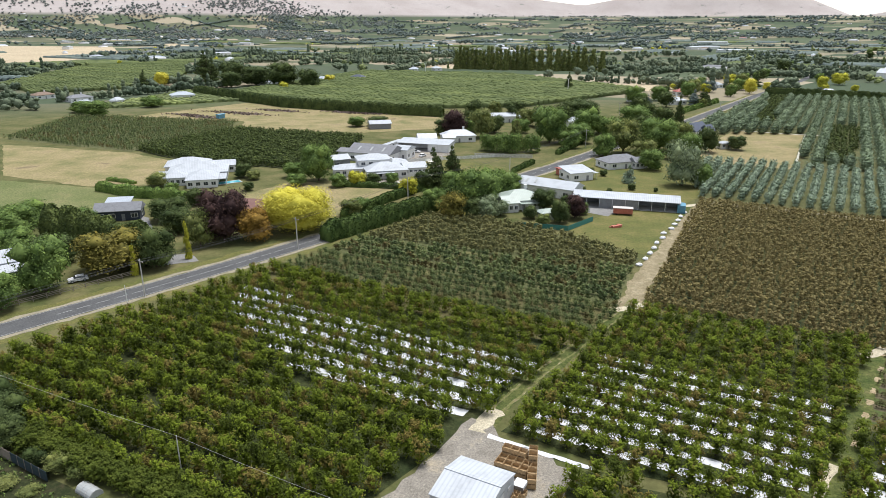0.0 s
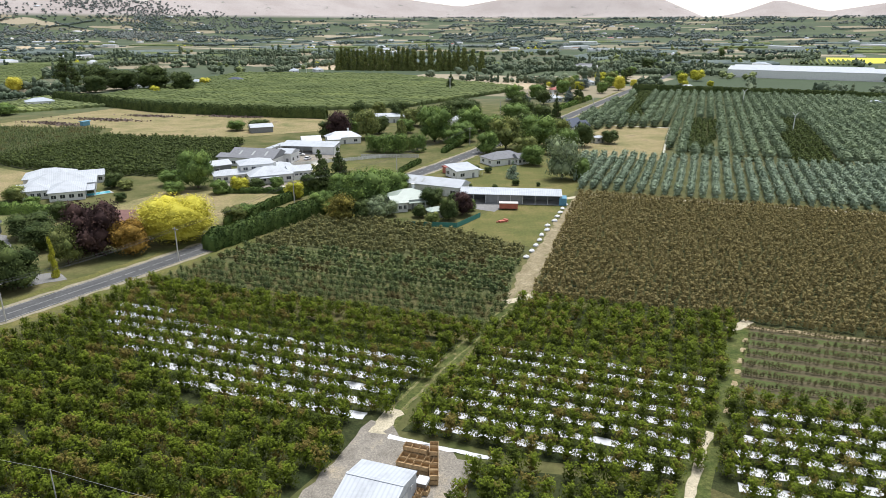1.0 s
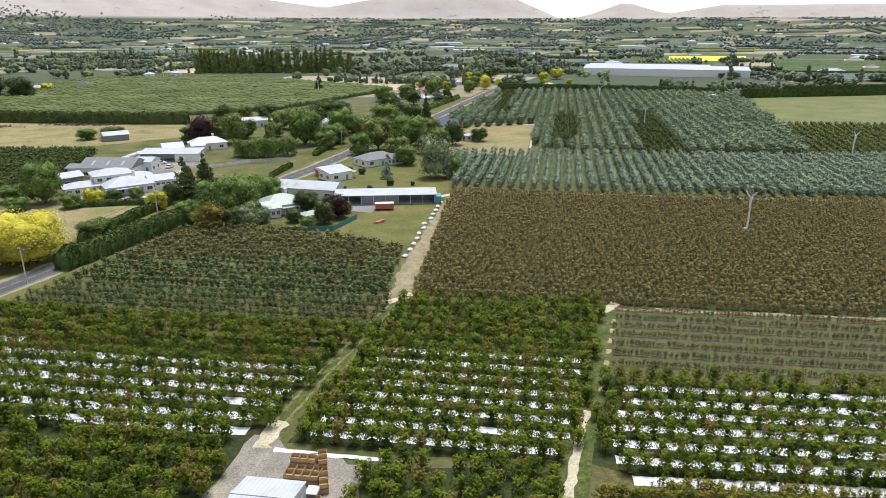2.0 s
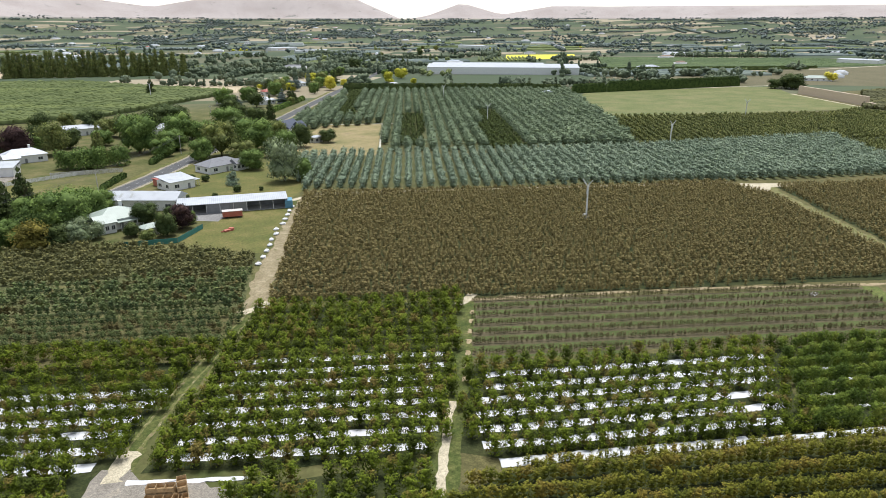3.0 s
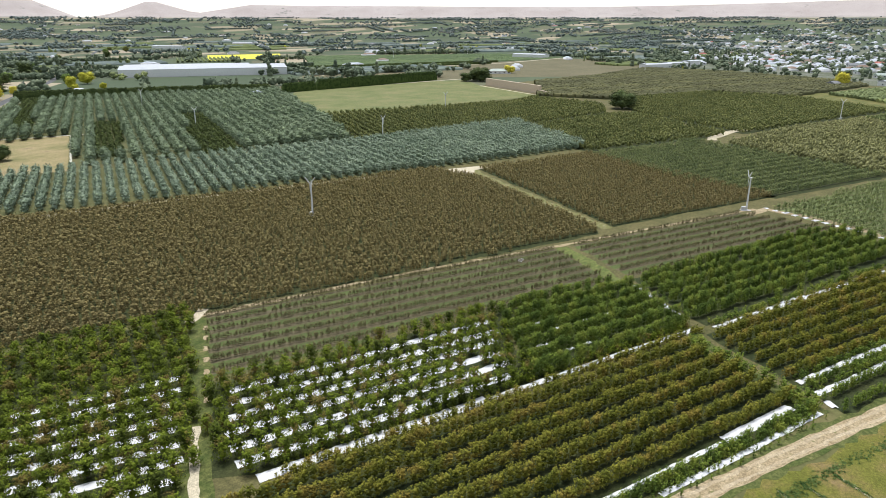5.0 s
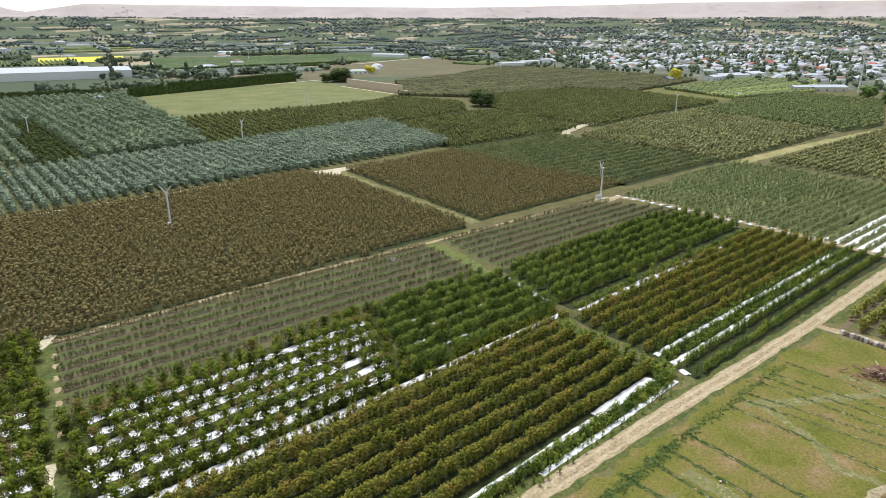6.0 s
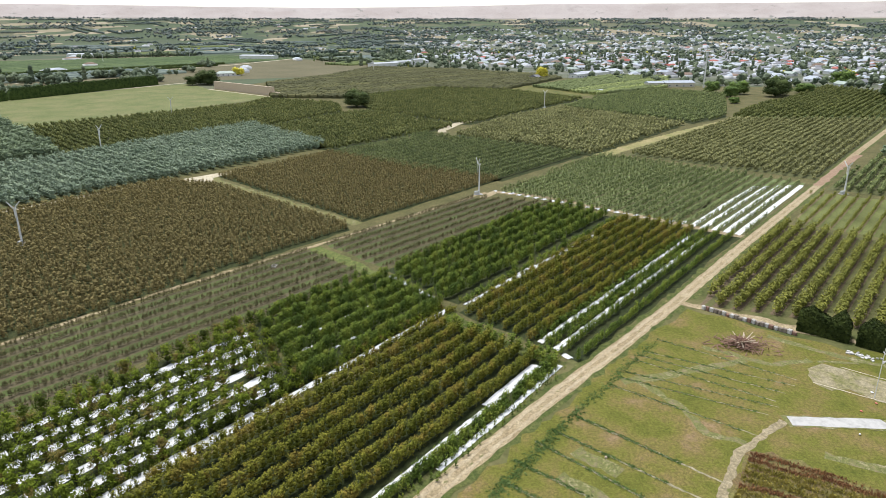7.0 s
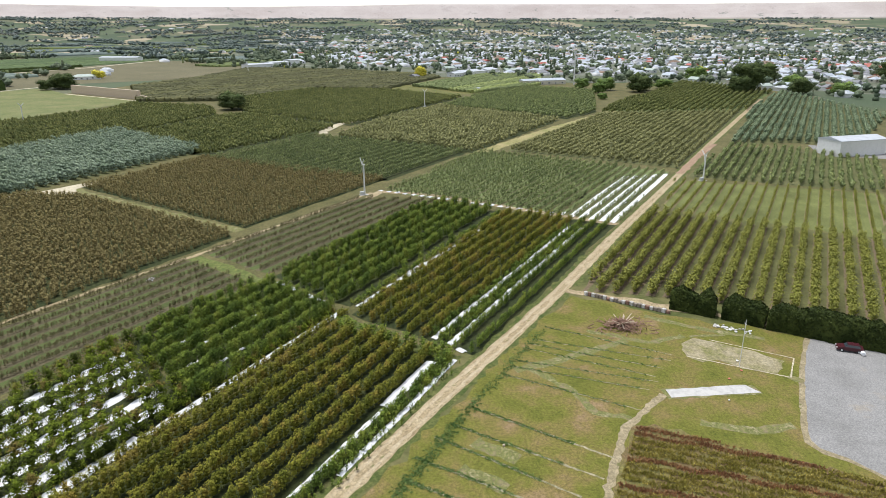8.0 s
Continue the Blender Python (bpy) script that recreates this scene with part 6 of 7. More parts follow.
part("frame", boxes((0, 0, 0.1, 2.6, 1.2, 0.5, 20), (1.2, 0.5, 0.1, 1.0, 1.4, 0.7, 50), (-1.4, -0.2, 0.1, 1.1, 0.4, 0.3, 10)), RED_STEEL, t)
t = house(52, 260, 20, 10, 9, 3.2, 1.2, "mono", WHITE_PAINT, ROOF_WHITE, "white cube-like house with single-slope roof", win=(2, 2))
verandah(t, 6.4, -1, 2.8, 6, 2.5, 3)
house(75, 284, 20, 17, 10, 2.8, 2.4, "hip", WHITE_PAINT, ROOF_GREY, "low white house with grey tiled hip roof", wings=((6, -5, 6, 5, 2.8, 1.8, "gable"),))
house(48, 268, 20, 4.2, 3, 2.5, 0.2, "gable", RED_STEEL, ROOF_RED, "small red metal garage shed", "garden_shed", (0, 0), category="shed")
house(136, 366, 40, 13, 9, 3.4, 4.0, "gable", WHITE_PAINT, ROOF_DARK, "white house with steep slate-blue gable roof", wings=((4, -5, 6, 6, 3.2, 3.2, "gable"),))
house(137, 328, 20, 5.5, 4.0, 2.8, 0.8, "hip", WHITE_PAINT, ROOF_WHITE, "small white summer house with glazed front", "garden_shed", (2, 1), category="summer house")
house(315, -184, -72, 27, 13, 7.0, 1.3, "gable", WHITE_PAINT, ROOF_WHITE, "large white metal packing shed with pale roof", "packing_shed", (0, 0), 0.25, category="shed")
house(318, -209, -72, 16, 11, 4.2, 1.0, "gable", WHITE_PAINT, ROOF_WHITE, "lower white annex of the packing shed", "packing_shed", (0, 0), 0.25, category="shed")
# the large cool store across the plain
house(556, 706, -38, 190, 60, 8.5, 3.0, "gable", WHITE_PAINT, ROOF_WHITE, "very long white fruit cool store with pale low roof", "cool_store", (0, 0), 0.3, category="warehouse", wings=((-20, 50, 150, 40, 8, 2.4, "gable"),))
house(990, 280, -35, 46, 16, 5, 1.4, "gable", WHITE_PAINT, ROOF_WHITE, "long low white sheds past the ploughed field", "shed", (4, 1), category="shed", wings=((40, 6, 34, 14, 6, 1.2, "gable"), (70, 8, 18, 16, 8, 1.0, "gable")))
house(842, -18, -40, 44, 18, 4.5, 2.0, "gable", WHITE_PAINT, ROOF_WHITE, "white glasshouse sheds at the town edge", "shed", (4, 1), category="shed", wings=((34, 0, 22, 22, 5.5, 2.0, "gable"), (-30, -4, 18, 12, 4, 1.6, "gable")))
house(712, -98, -70, 30, 14, 4, 1.8, "gable", CREAM_PAINT, ROOF_PALE, "pale sheds beside the orchard", "shed", (4, 1), category="shed", wings=((-24, 0, 16, 10, 4, 1.4, "gable"),))
house(628, -21, -30, 5, 3.4, 2.8, 0.4, "gable", WHITE_PAINT, ROOF_WHITE, "small white orchard hut", "hut", (1, 0), category="hut")
house(660, -281, -60, 20, 12, 3.4, 2.2, "hip", WHITE_PAINT, ROOF_PALE, "white bungalow at the orchard edge", wings=((-10, -8, 10, 7, 3.2, 1.6, "gable"),))
house(780, 44, -30, 13, 9, 3.0, 2.2, "gable", CREAM_PAINT, ROOF_GREY, "cream house with grey roof beside a yellow tree", win=(2, 1))
house(767, 411, -55, 28, 11, 3.2, 2.4, "hip", WHITE_PAINT, ROOF_GREEN, "long low house with pale green roof", win=(5, 1))
house(397, 440, 55, 7, 9, 4.2, 1.0, "gable", GREY_CLAD, ROOF_PALE, "small grey pump shed beside the pasture", "shed", (0, 0), category="shed")
house(-145, 438, 60, 5, 2.6, 2.6, 0.2, "gable", BLUE_STEEL, BLUE_STEEL, "small blue container shed in the field", "shed", (0, 0), category="shed")
house(-215, 560, 30, 18, 12, 3.2, 2.4, "hip", WHITE_PAINT, ROOF_PALE, "pale roofed bungalow behind trees")
for x, y, w, r in ((-265, 500, 14, ROOF_PALE), (-290, 540, 18, ROOF_GREY), (-330, 560, 16, ROOF_BROWN), (-250, 520, 10, ROOF_WHITE), (-180, 700, 22, ROOF_WHITE), (-130, 735, 14, ROOF_PALE), (175, 520, 16, ROOF_WHITE), (150, 540, 11, ROOF_GREY), (205, 590, 14, ROOF_RED), (235, 640, 12, ROOF_WHITE), (30, 1010, 22, ROOF_WHITE), (330, 590, 13, ROOF_WHITE), (180, 560, 10, ROOF_GREY), (-40, 900, 18, ROOF_PALE), (-10, 915, 16, ROOF_WHITE), (-330, 480, 14, ROOF_PALE), (-95, 760, 14, ROOF_DARK), (260, 660, 12, ROOF_PALE)):
    house(x, y, float(RNG.uniform(0, 180)), w, w * 0.6, 3.0, 2.2, "hip", WHITE_PAINT, r, "pale farm house among trees on the plain", win=(3, 1), chimney=bool(w > 15), group="farm houses")

# orchard shed beside the lane
t = thing("orchard_shed", 3.6, 70.2, -28.5, "white metal orchard shed with low gable roof", "shed")
bm = boxes((0, 0, 0, 7.6, 8.6, 3.3))
for s in (-1, 1):
    bm.faces.new([bm.verts.new(p) for p in ((s * 3.798, -4.3, 3.3), (s * 3.798, 4.3, 3.3), (s * 3.798, 0, 4.3))])
part("wall", bm, GREY_CLAD_LIGHT, t)
part("roof", roof_mesh(7.6, 8.6, 3.3, 1.0, "gable", 0.12, 0.1), ROOF_WHITE, t, "bright white roof sheeting")
part("ridge_cap", boxes((0, 0, 4.38, 7.9, 0.45, 0.07)), ROOF_WHITE, t)
part("door", boxes((3.82, -0.5, 0, 0.06, 3.2, 2.8)), STEEL, t, "grey sliding door")
part("vent", boxes((3.84, 2.6, 2.0, 0.1, 0.7, 0.5)), STEEL, t)


# ---- apple bins ----
def apple_bin(x, y, z, rot, proto=[]):
    if not proto:
        t = thing("apple_bin", x, y, rot, "slatted wooden apple bin stacked in the yard", "apple bin", "apple bins beside the shed", z)
        part("pallet", boxes((0, 0, 0.10, 1.2, 1.2, 0.03), (-0.5, 0, 0, 0.1, 1.2, 0.1), (0, 0, 0, 0.1, 1.2, 0.1), (0.5, 0, 0, 0.1, 1.2, 0.1)), BIN_WOOD, t)
        for s in (-1, 1):
            for k in range(4):
                part("slat", boxes((s * 0.585, 0, 0.14 + k * 0.155, 0.025, 1.2, 0.13)), BIN_WOOD, t)
                part("slat", boxes((0, s * 0.585, 0.14 + k * 0.155, 1.14, 0.025, 0.13)), BIN_WOOD, t)
            for q in (-1, 1):
                part("corner_post", boxes((s * 0.54, q * 0.54, 0.13, 0.06, 0.06, 0.62)), BIN_WOOD, t)
        proto.append(t)
        return t
    return copy_thing(proto[0], pose(x, y, z, 0, 0, rot + float(RNG.uniform(-3, 3))))


for i in range(4):
    for j in range(3):
        for k in range((2, 2, 3)[j] if i < 3 else 2):
            apple_bin(7.6 + i * 1.15 * 0.88 + j * 0.62, 78.6 - i * 1.15 * 0.47 + j * 1.12 - 1.2, 0.06 + k * 0.77, -28)
for k in range(5):
    for j in range(3 if k < 2 else 2):
        apple_bin(12.4 - 0.22 * k, 79.2 - 1.35 * k, 0.06 + j * 0.77, -10)
for k in range(3):
    apple_bin(8.2 + 0.9 * k, 71.4 + 0.3 * k, 0.06, -28)
t = thing("tarpaulin_stack", 9.9, 73.0, -28, "stack of goods under a white sheet beside the shed", "stack")
part("stack", boxes((0, 0, 0, 1.3, 1.5, 1.3)), OLD_WOOD, t)
part("sheet", boxes((0, 0, 1.3, 1.5, 1.7, 0.06), (0.74, 0, 0.9, 0.03, 1.6, 0.41)), CLOTH, t, "white sheet")

# long wall of stacked bins across the plain
t = thing("bin_stack", 0, 0, 0, "long wall of stacked wooden fruit bins", "bin stack")
a, b = np.array([603, 337.0]), np.array([543, 243.0])
n = 34
for k in range(n):
    c = a + (b - a) * (k + 0.5) / n
    part("bin_column", boxes((c[0], c[1], 0, 3.55, 2.4, (7.2 if k < n * 0.86 else 3.2) + float(RNG.uniform(-0.1, 0.1)), 57.5)), PALE_WOOD, t)


# ---- bee hive covers along the lane ----
for k in range(12):
    q = k / 11
    x, y = 49.2 + 28.3 * q + float(RNG.normal(0, 0.25)), 159.5 + 49.5 * q
    t = thing("fertiliser_bag", x, y, float(RNG.uniform(0, 90)), "slumped white bulk bag beside the dirt lane", "bulk bag", "white bags along the lane", 0.05)
    bm = bmesh.new()
    bmesh.ops.create_icosphere(bm, subdivisions=3, radius=1.0)
    for v in bm.verts:
        d = 1 + 0.18 * noise.noise(v.co * 1.7 + Vector((k * 3.1, 0, 0)))
        v.co = Vector((v.co.x * 0.95 * d, v.co.y * 0.68 * d, max(0.0, v.co.z * 0.45 * d + 0.2)))
    part("bag", bm, CLOTH, t)
    bm = bmesh.new()
    rod(bm, (-0.3, 0, 0.7), (0.3, 0.1, 0.92), 0.06, 0.04)
    part("lifting_loop", bm, CLOTH, t)


# ---- frost fans ----
def frost_fan(x, y, h, turn, proto={}):
    if "fan" not in proto:
        t = thing("frost_fan", x, y, turn, "white orchard frost fan on a tall steel tower", "frost fan", "frost fans")
        bm = bmesh.new()
        rod(bm, (0, 0, 0), (0, 0, 10.0), 0.30, 0.20, 12)
        part("tower", bm, WHITE_PAINT, t)
        part("engine_box", boxes((0.9, 0, 0.1, 1.5, 0.9, 1.1)), STEEL, t, "grey engine housing")
        part("base_slab", boxes((0.3, 0, 0, 3.0, 2.0, 0.1)), CONCRETE, t)
        bm = bmesh.new()
        rod(bm, (-0.35, 0, 10.0), (0.55, 0, 10.15), 0.26, 0.2, 10)
        part("gearbox", bm, WHITE_PAINT, t)
        for s in (50, 130, 270):
            bm = boxes((0, 0, 0.15, 0.12, 0.34, 1.3), (0, 0.02, 1.4, 0.09, 0.26, 1.2))
            bm.transform(Matrix.Translation((0.6, 0, 10.15)) @ Matrix.Rotation(radians(s - 90), 4, "X") @ Matrix.Rotation(radians(14), 4, "Z"))
            part("blade", bm, WHITE_PAINT, t)
        proto["fan"] = t
        proto["h"] = h
        t.scale = (1, 1, h / 10.5)
        return t
    c = copy_thing(proto["fan"], pose(x, y, 0, 0, 0, turn))
    c.scale = (1, 1, h / 10.5)
    return c


for x, y, h, r in ((151, 146.5, 10.5, 200), (231, 32, 11.2, 120), (256, -95, 10.0, 120), (281, 219, 11, 260), (409, 262, 10.8, 230), (309, 469, 10.5, 250), (254.6, 336.5, 10.5, 240), (504, 22, 11, 200), (879, 262, 12, 150), (111.5, 619, 11, 250), (-23, 841, 11, 250), (1038, 780, 12, 230), (1255, 750, 12, 230)):
    frost_fan(x, y, h, r)


# ---- power poles and wires ----
def power_pole(x, y, h, turn, proto=[]):
    if not proto:
        t = thing("power_pole", x, y, turn, "weathered concrete power pole with a timber crossarm", "power pole", "roadside power poles")
        bm = bmesh.new()
        rod(bm, (0, 0, 0), (0, 0, 9.0), 0.17, 0.12, 8)
        part("pole", bm, FADED_GREY, t)
        part("crossarm", boxes((0, 0.14, 8.3, 2.2, 0.1, 0.12)), OLD_WOOD, t)
        for s in (-0.95, -0.4, 0.4, 0.95):
            part("insulator", boxes((s, 0.14, 8.42, 0.09, 0.09, 0.16)), WHITE_PAINT, t)
        proto.append(t)
        return t
    c = copy_thing(proto[0], pose(x, y, 0, 0, 0, turn))
    c.scale = (1, 1, h / 9)
    return c


POLES = [(-110, 90.5), (-67.1, 138.7), (-39.8, 172.3), (-12.4, 221.9), (26, 262.5), (70, 331), (115.4, 447.5), (185, 456)]
for x, y in POLES:
    power_pole(x, y, 9.0, -40)
for s in (-0.95, 0.4, 0.95):
    cu = bpy.data.curves.new("power_line", "CURVE")
    cu.dimensions, cu.bevel_depth, cu.bevel_resolution = "3D", 0.025, 1
    for (x0, y0), (x1, y1) in zip(POLES[:6], POLES[1:6]):
        sp = cu.splines.new("POLY")
        sp.points.add(12)
        for k in range(13):
            w = k / 12
            sp.points[k].co = (x0 + (x1 - x0) * w + s * 0.77, y0 + (y1 - y0) * w - s * 0.64, 8.55 - 4 * w * (1 - w) * 0.7, 1)
    cu.materials.append(WIRE)
    tagged(new("power_line", cu), "dark overhead wire strung between roadside poles", "power line", "overhead wires")
# the lighter line across the near orchard
t = thing("line_post", -35.7, 76.5, 0, "thin grey post standing in the orchard", "post")
bm = bmesh.new()
rod(bm, (0, 0, 0), (0, 0, 6.1), 0.1, 0.07, 8)
part("post", bm, FADED_GREY, t)
cu = bpy.data.curves.new("power_line", "CURVE")
cu.dimensions, cu.bevel_depth = "3D", 0.013
for a, b in (((-77.3, 96.1, 6.6), (-35.7, 76.5, 6.05)), ((-35.7, 76.5, 6.05), (-8.2, 62.9, 5.0))):
    sp = cu.splines.new("POLY")
    sp.points.add(10)
    for k in range(11):
        w = k / 10
        sp.points[k].co = (a[0] + (b[0] - a[0]) * w, a[1] + (b[1] - a[1]) * w, a[2] + (b[2] - a[2]) * w - 4 * w * (1 - w) * 0.35, 1)
cu.materials.append(FADED_GREY)
tagged(new("power_line", cu), "thin pale wire sagging over the near orchard", "power line", "overhead wires")
# far steel mast at the town edge
t = thing("radio_mast", 705, -122, 0, "tall pale radio mast behind the sheds", "mast")
bm = bmesh.new()
rod(bm, (0, 0, 0), (0, 0, 32), 0.8, 0.5, 8)
part("mast", bm, WHITE_PAINT, t)
part("antenna", boxes((0, 0, 30, 2.2, 2.2, 2.5)), STEEL, t)


# ---- vehicles ----
def car(x, y, rot, paint_mat, label, length=4.3, z=0.06):
    t = thing("car", x, y, rot, label, "car", "", z)
    L, W = length, 1.78
    bm = bmesh.new()
    prof = [(-L / 2, 0.35), (-L / 2, 0.8), (-L / 2 + 0.15, 0.95), (L / 2 - 1.1, 0.98), (L / 2 - 0.15, 0.8), (L / 2, 0.55), (L / 2, 0.35)]
    for s in (-1, 1):
        for px, pz in prof:
            bm.verts.new((px, s * W / 2, pz))
    bm.verts.ensure_lookup_table()
    n = len(prof)
    bm.faces.new(bm.verts[:n])
    bm.faces.new(bm.verts[n:][::-1])
    for i in range(n):
        j = (i + 1) % n
        bm.faces.new((bm.verts[i], bm.verts[j], bm.verts[n + j], bm.verts[n + i]))
    bmesh.ops.recalc_face_normals(bm, faces=bm.faces[:])
    part("body", bm, paint_mat, t)
    bm = boxes((-0.35, 0, 0.96, L * 0.58, W * 0.88, 0.46))
    for v in bm.verts:
        if v.co.z > 1.2:
            v.co.x = -0.45 + (v.co.x + 0.35) * 0.72
            v.co.y *= 0.86
    part("glasshouse", bm, GLASS, t, "dark tinted windows")
    part("roof", boxes((-0.45, 0, 1.40, L * 0.43, W * 0.76, 0.06)), paint_mat, t)
    for a in (-1, 1):
        for b in (-1, 1):
            bm = bmesh.new()
            rod(bm, (a * L * 0.31, b * W * 0.42, 0.33), (a * L * 0.31, b * W * 0.53, 0.33), 0.33, 0.33, 14)
            w = part("wheel", bm, RUBBER, t)
            bm = bmesh.new()
            rod(bm, (a * L * 0.31, b * W * 0.53, 0.33), (a * L * 0.31, b * W * 0.545, 0.33), 0.19, 0.17, 10)
            part("rim", bm, STEEL, w)
        part("headlight", boxes((L / 2 - 0.04, a * 0.62, 0.6, 0.1, 0.34, 0.16)), WHITE_PAINT, t)
    return t


car(-87.0, 148.2, 215, CAR_WHITE, "white hatchback car parked under roadside trees")
car(113.2, -71.2, 70, CAR_MAROON, "dark maroon car parked on the gravel yard", 4.4)
car(-103, 158.5, 20, CAR_GREY, "silver grey car parked behind the shed")
car(142, 405, 234, CAR_GREY, "dark grey car on the country road")
car(-14, 316, -10, CAR_WHITE, "white van parked before the vehicle shed", 5.0)
car(-10, 306, 60, CAR_WHITE, "white car parked in the farm yard")
car(305, 640, 234, CAR_GREY, "small grey car on the country road")

# ---- playing field ----
field("cricket_pitch", [(98.9, -33.6), (100.6, -47.2), (98.2, -48.8), (96.4, -33.8)], CONCRETE, 0.09, "pale worn concrete cricket pitch in grass", "pitch", 0.07, 1)
ribbon("pitch_edge", [(97.5, -33), (99.4, -48.6)], 3.2, DIRT_GREEN, 0.0725, "worn earth round the cricket pitch", "ground", 0.18, 1.2)
field("bare_court", [(118.2, -44.6), (115.6, -41.5), (110.6, -40.9), (108.4, -43), (109.4, -46), (106.2, -49), (104.4, -54.2), (109.0, -57.6), (113.6, -52.5), (115.4, -49.4)], COURT, 0.07, "bare sandy volleyball court in worn grass", "court", 0.16, 1.2)
for a, b in (((117.4, -47.3), (110.1, -59.7)), ((110.1, -59.7), (103.2, -55.9)), ((103.2, -55.9), (110.7, -40.9))):
    ribbon("court_line", [a, b], 0.22, PALE_DIRT, 0.085, "worn pale court line", "court line", 0.035, 0.7)
for k, (line, w) in enumerate((([(105, -9.7), (109.7, -19.4), (117, -31.7)], 2.0), ([(106, -12), (99, -18), (92, -21), (90.5, -26)], 1.4), ([(88.9, -49.5), (87.3, -43), (89.5, -36)], 1.7), ([(121, -25), (116, -36), (119, -43)], 1.4), ([(103.5, -55.5), (102, -57.5)], 1.2), ([(128, -38), (121, -50), (118, -58)], 1.6), ([(84, -2), (80, -8)], 2.6), ([(78, 0), (74, -6)], 2.2), ([(118.6, -44), (119.5, -51)], 0.8))):
    ribbon("bare_streak", line, w, DIRT_GREEN, 0.0437 + 0.003 * k, "reddish bare streak in the mown field", "ground", 0.2, 1.2)
t = thing("net_post", 107.2, -48.9, 0, "tall thin white pole on the bare court", "pole")
bm = bmesh.new()
rod(bm, (0, 0, 0.06), (0, 0, 8.8), 0.07, 0.05, 8)
part("pole", bm, WHITE_PAINT, t)
part("crossbar", boxes((0, 0, 8.0, 0.9, 0.06, 0.06)), WHITE_PAINT, t)
# brush heap
t = thing("brush_heap", 123, -32.2, 0, "heap of cut reddish brushwood and pale branches", "brush heap")
bm = bmesh.new()
for k in range(260):
    a, r = RNG.uniform(0, 6.28), abs(RNG.normal(0, 1.3))
    p = Vector((math.cos(a) * r, math.sin(a) * r * 1.5, max(0.1, 1.3 - r * 0.4) * RNG.uniform(0.1, 1)))
    d = Vector((RNG.normal(), RNG.normal(), RNG.normal() * 0.35)).normalized() * RNG.uniform(0.3, 1.0)
    rod(bm, p - d, p + d, 0.07, 0.03, 4)
t.scale = (1.45, 1.45, 1.2)
part("brushwood", bm, BRUSHWOOD, t)
for k in range(20):
    a = RNG.uniform(0, 6.28)
    bm = bmesh.new()
    rod(bm, (math.cos(a) * 0.3, math.sin(a) * 0.5, 0.7), (math.cos(a) * 1.7, math.sin(a) * 1.9, RNG.uniform(0.3, 1.9)), 0.09, 0.05, 5)
    part("branch", bm, PALE_WOOD, t, "pale bare branch")
# stacked stones and posts along the field end
for k in range(22):
    q = k / 21
    t = thing("timber_bale", 139.3 - 9.6 * q, -28.3 - 15.0 * q, -57 + float(RNG.uniform(-12, 12)), "weathered grey bale of old netting and timber", "bale", "bales along the field end")
    w, h = float(RNG.uniform(0.55, 0.85)), float(RNG.uniform(0.5, 0.9))
    bm = boxes((0, 0, 0, w, 0.9, h))
    bmesh.ops.bevel(bm, geom=bm.edges[:], offset=0.08, segments=2, affect="EDGES")
    part("bale", bm, (FADED_GREY, OLD_WOOD, BRUSHWOOD, OLD_WOOD, FADED_GREY)[k * 7 % 5], t)
    part("strap", boxes((0, 0, 0, 0.06, 0.93, h + 0.02)), OLD_WOOD, t)
# pale rubble at the hedge foot
t = thing("rubble_heap", 122, -53.5, -28, "scattered heap of pale broken rubble under the hedge", "rubble")
for k in range(46):
    bm = boxes((float(RNG.normal(0, 0.45)), float(RNG.uniform(-3.6, 3.6)), 0.05, float(RNG.uniform(0.15, 0.5)), float(RNG.uniform(0.15, 0.7)), float(RNG.uniform(0.08, 0.3)), float(RNG.uniform(0, 90))))
    bmesh.ops.bevel(bm, geom=bm.edges[:], offset=0.03, segments=1, affect="EDGES")
    part("stone", bm, (CONCRETE, WHITE_PAINT, FADED_GREY)[k % 3], t)
# things left on the field
def ball(x, y, r, mat, label):
    t = thing("ball", x, y, 0, label, "ball", "", 0.06)
    bm = bmesh.new()
    bmesh.ops.create_icosphere(bm, subdivisions=2, radius=r, matrix=Matrix.Translation((0, 0, r)))
    part("shell", bm, mat, t)


ball(83.0, -6.2, 0.2, PALE_WOOD, "pale yellow ball lying in the grass")
ball(95.6, -42.6, 0.16, WHITE_PAINT, "white ball lying on the mown field")
for x, y, mat, lab in ((111.4, -72.6, CLOTH, "white plastic sack standing on the gravel"), (108.9, -49.2, CLOTH, "white rag lying on the court"), (105.4, -48.5, RED_STEEL, "red rag lying beside the court"), (102.5, -45.3, RED_STEEL, "red rag lying in the grass")):
    t = thing("sack", x, y, 20, lab, "sack", "", 0.08)
    big = 0.5 if x > 110 else 0.26
    bm = bmesh.new()
    bmesh.ops.create_icosphere(bm, subdivisions=2, radius=1.0)
    for v in bm.verts:
        d = 1 + 0.3 * noise.noise(v.co * 1.9 + Vector((x, y, 0)))
        v.co = Vector((v.co.x * big * d, v.co.y * big * 0.75 * d, max(0.0, (v.co.z + 0.75) * big * (1.0 if x > 110 else 0.4) * d)))
    part("cloth", bm, mat, t)
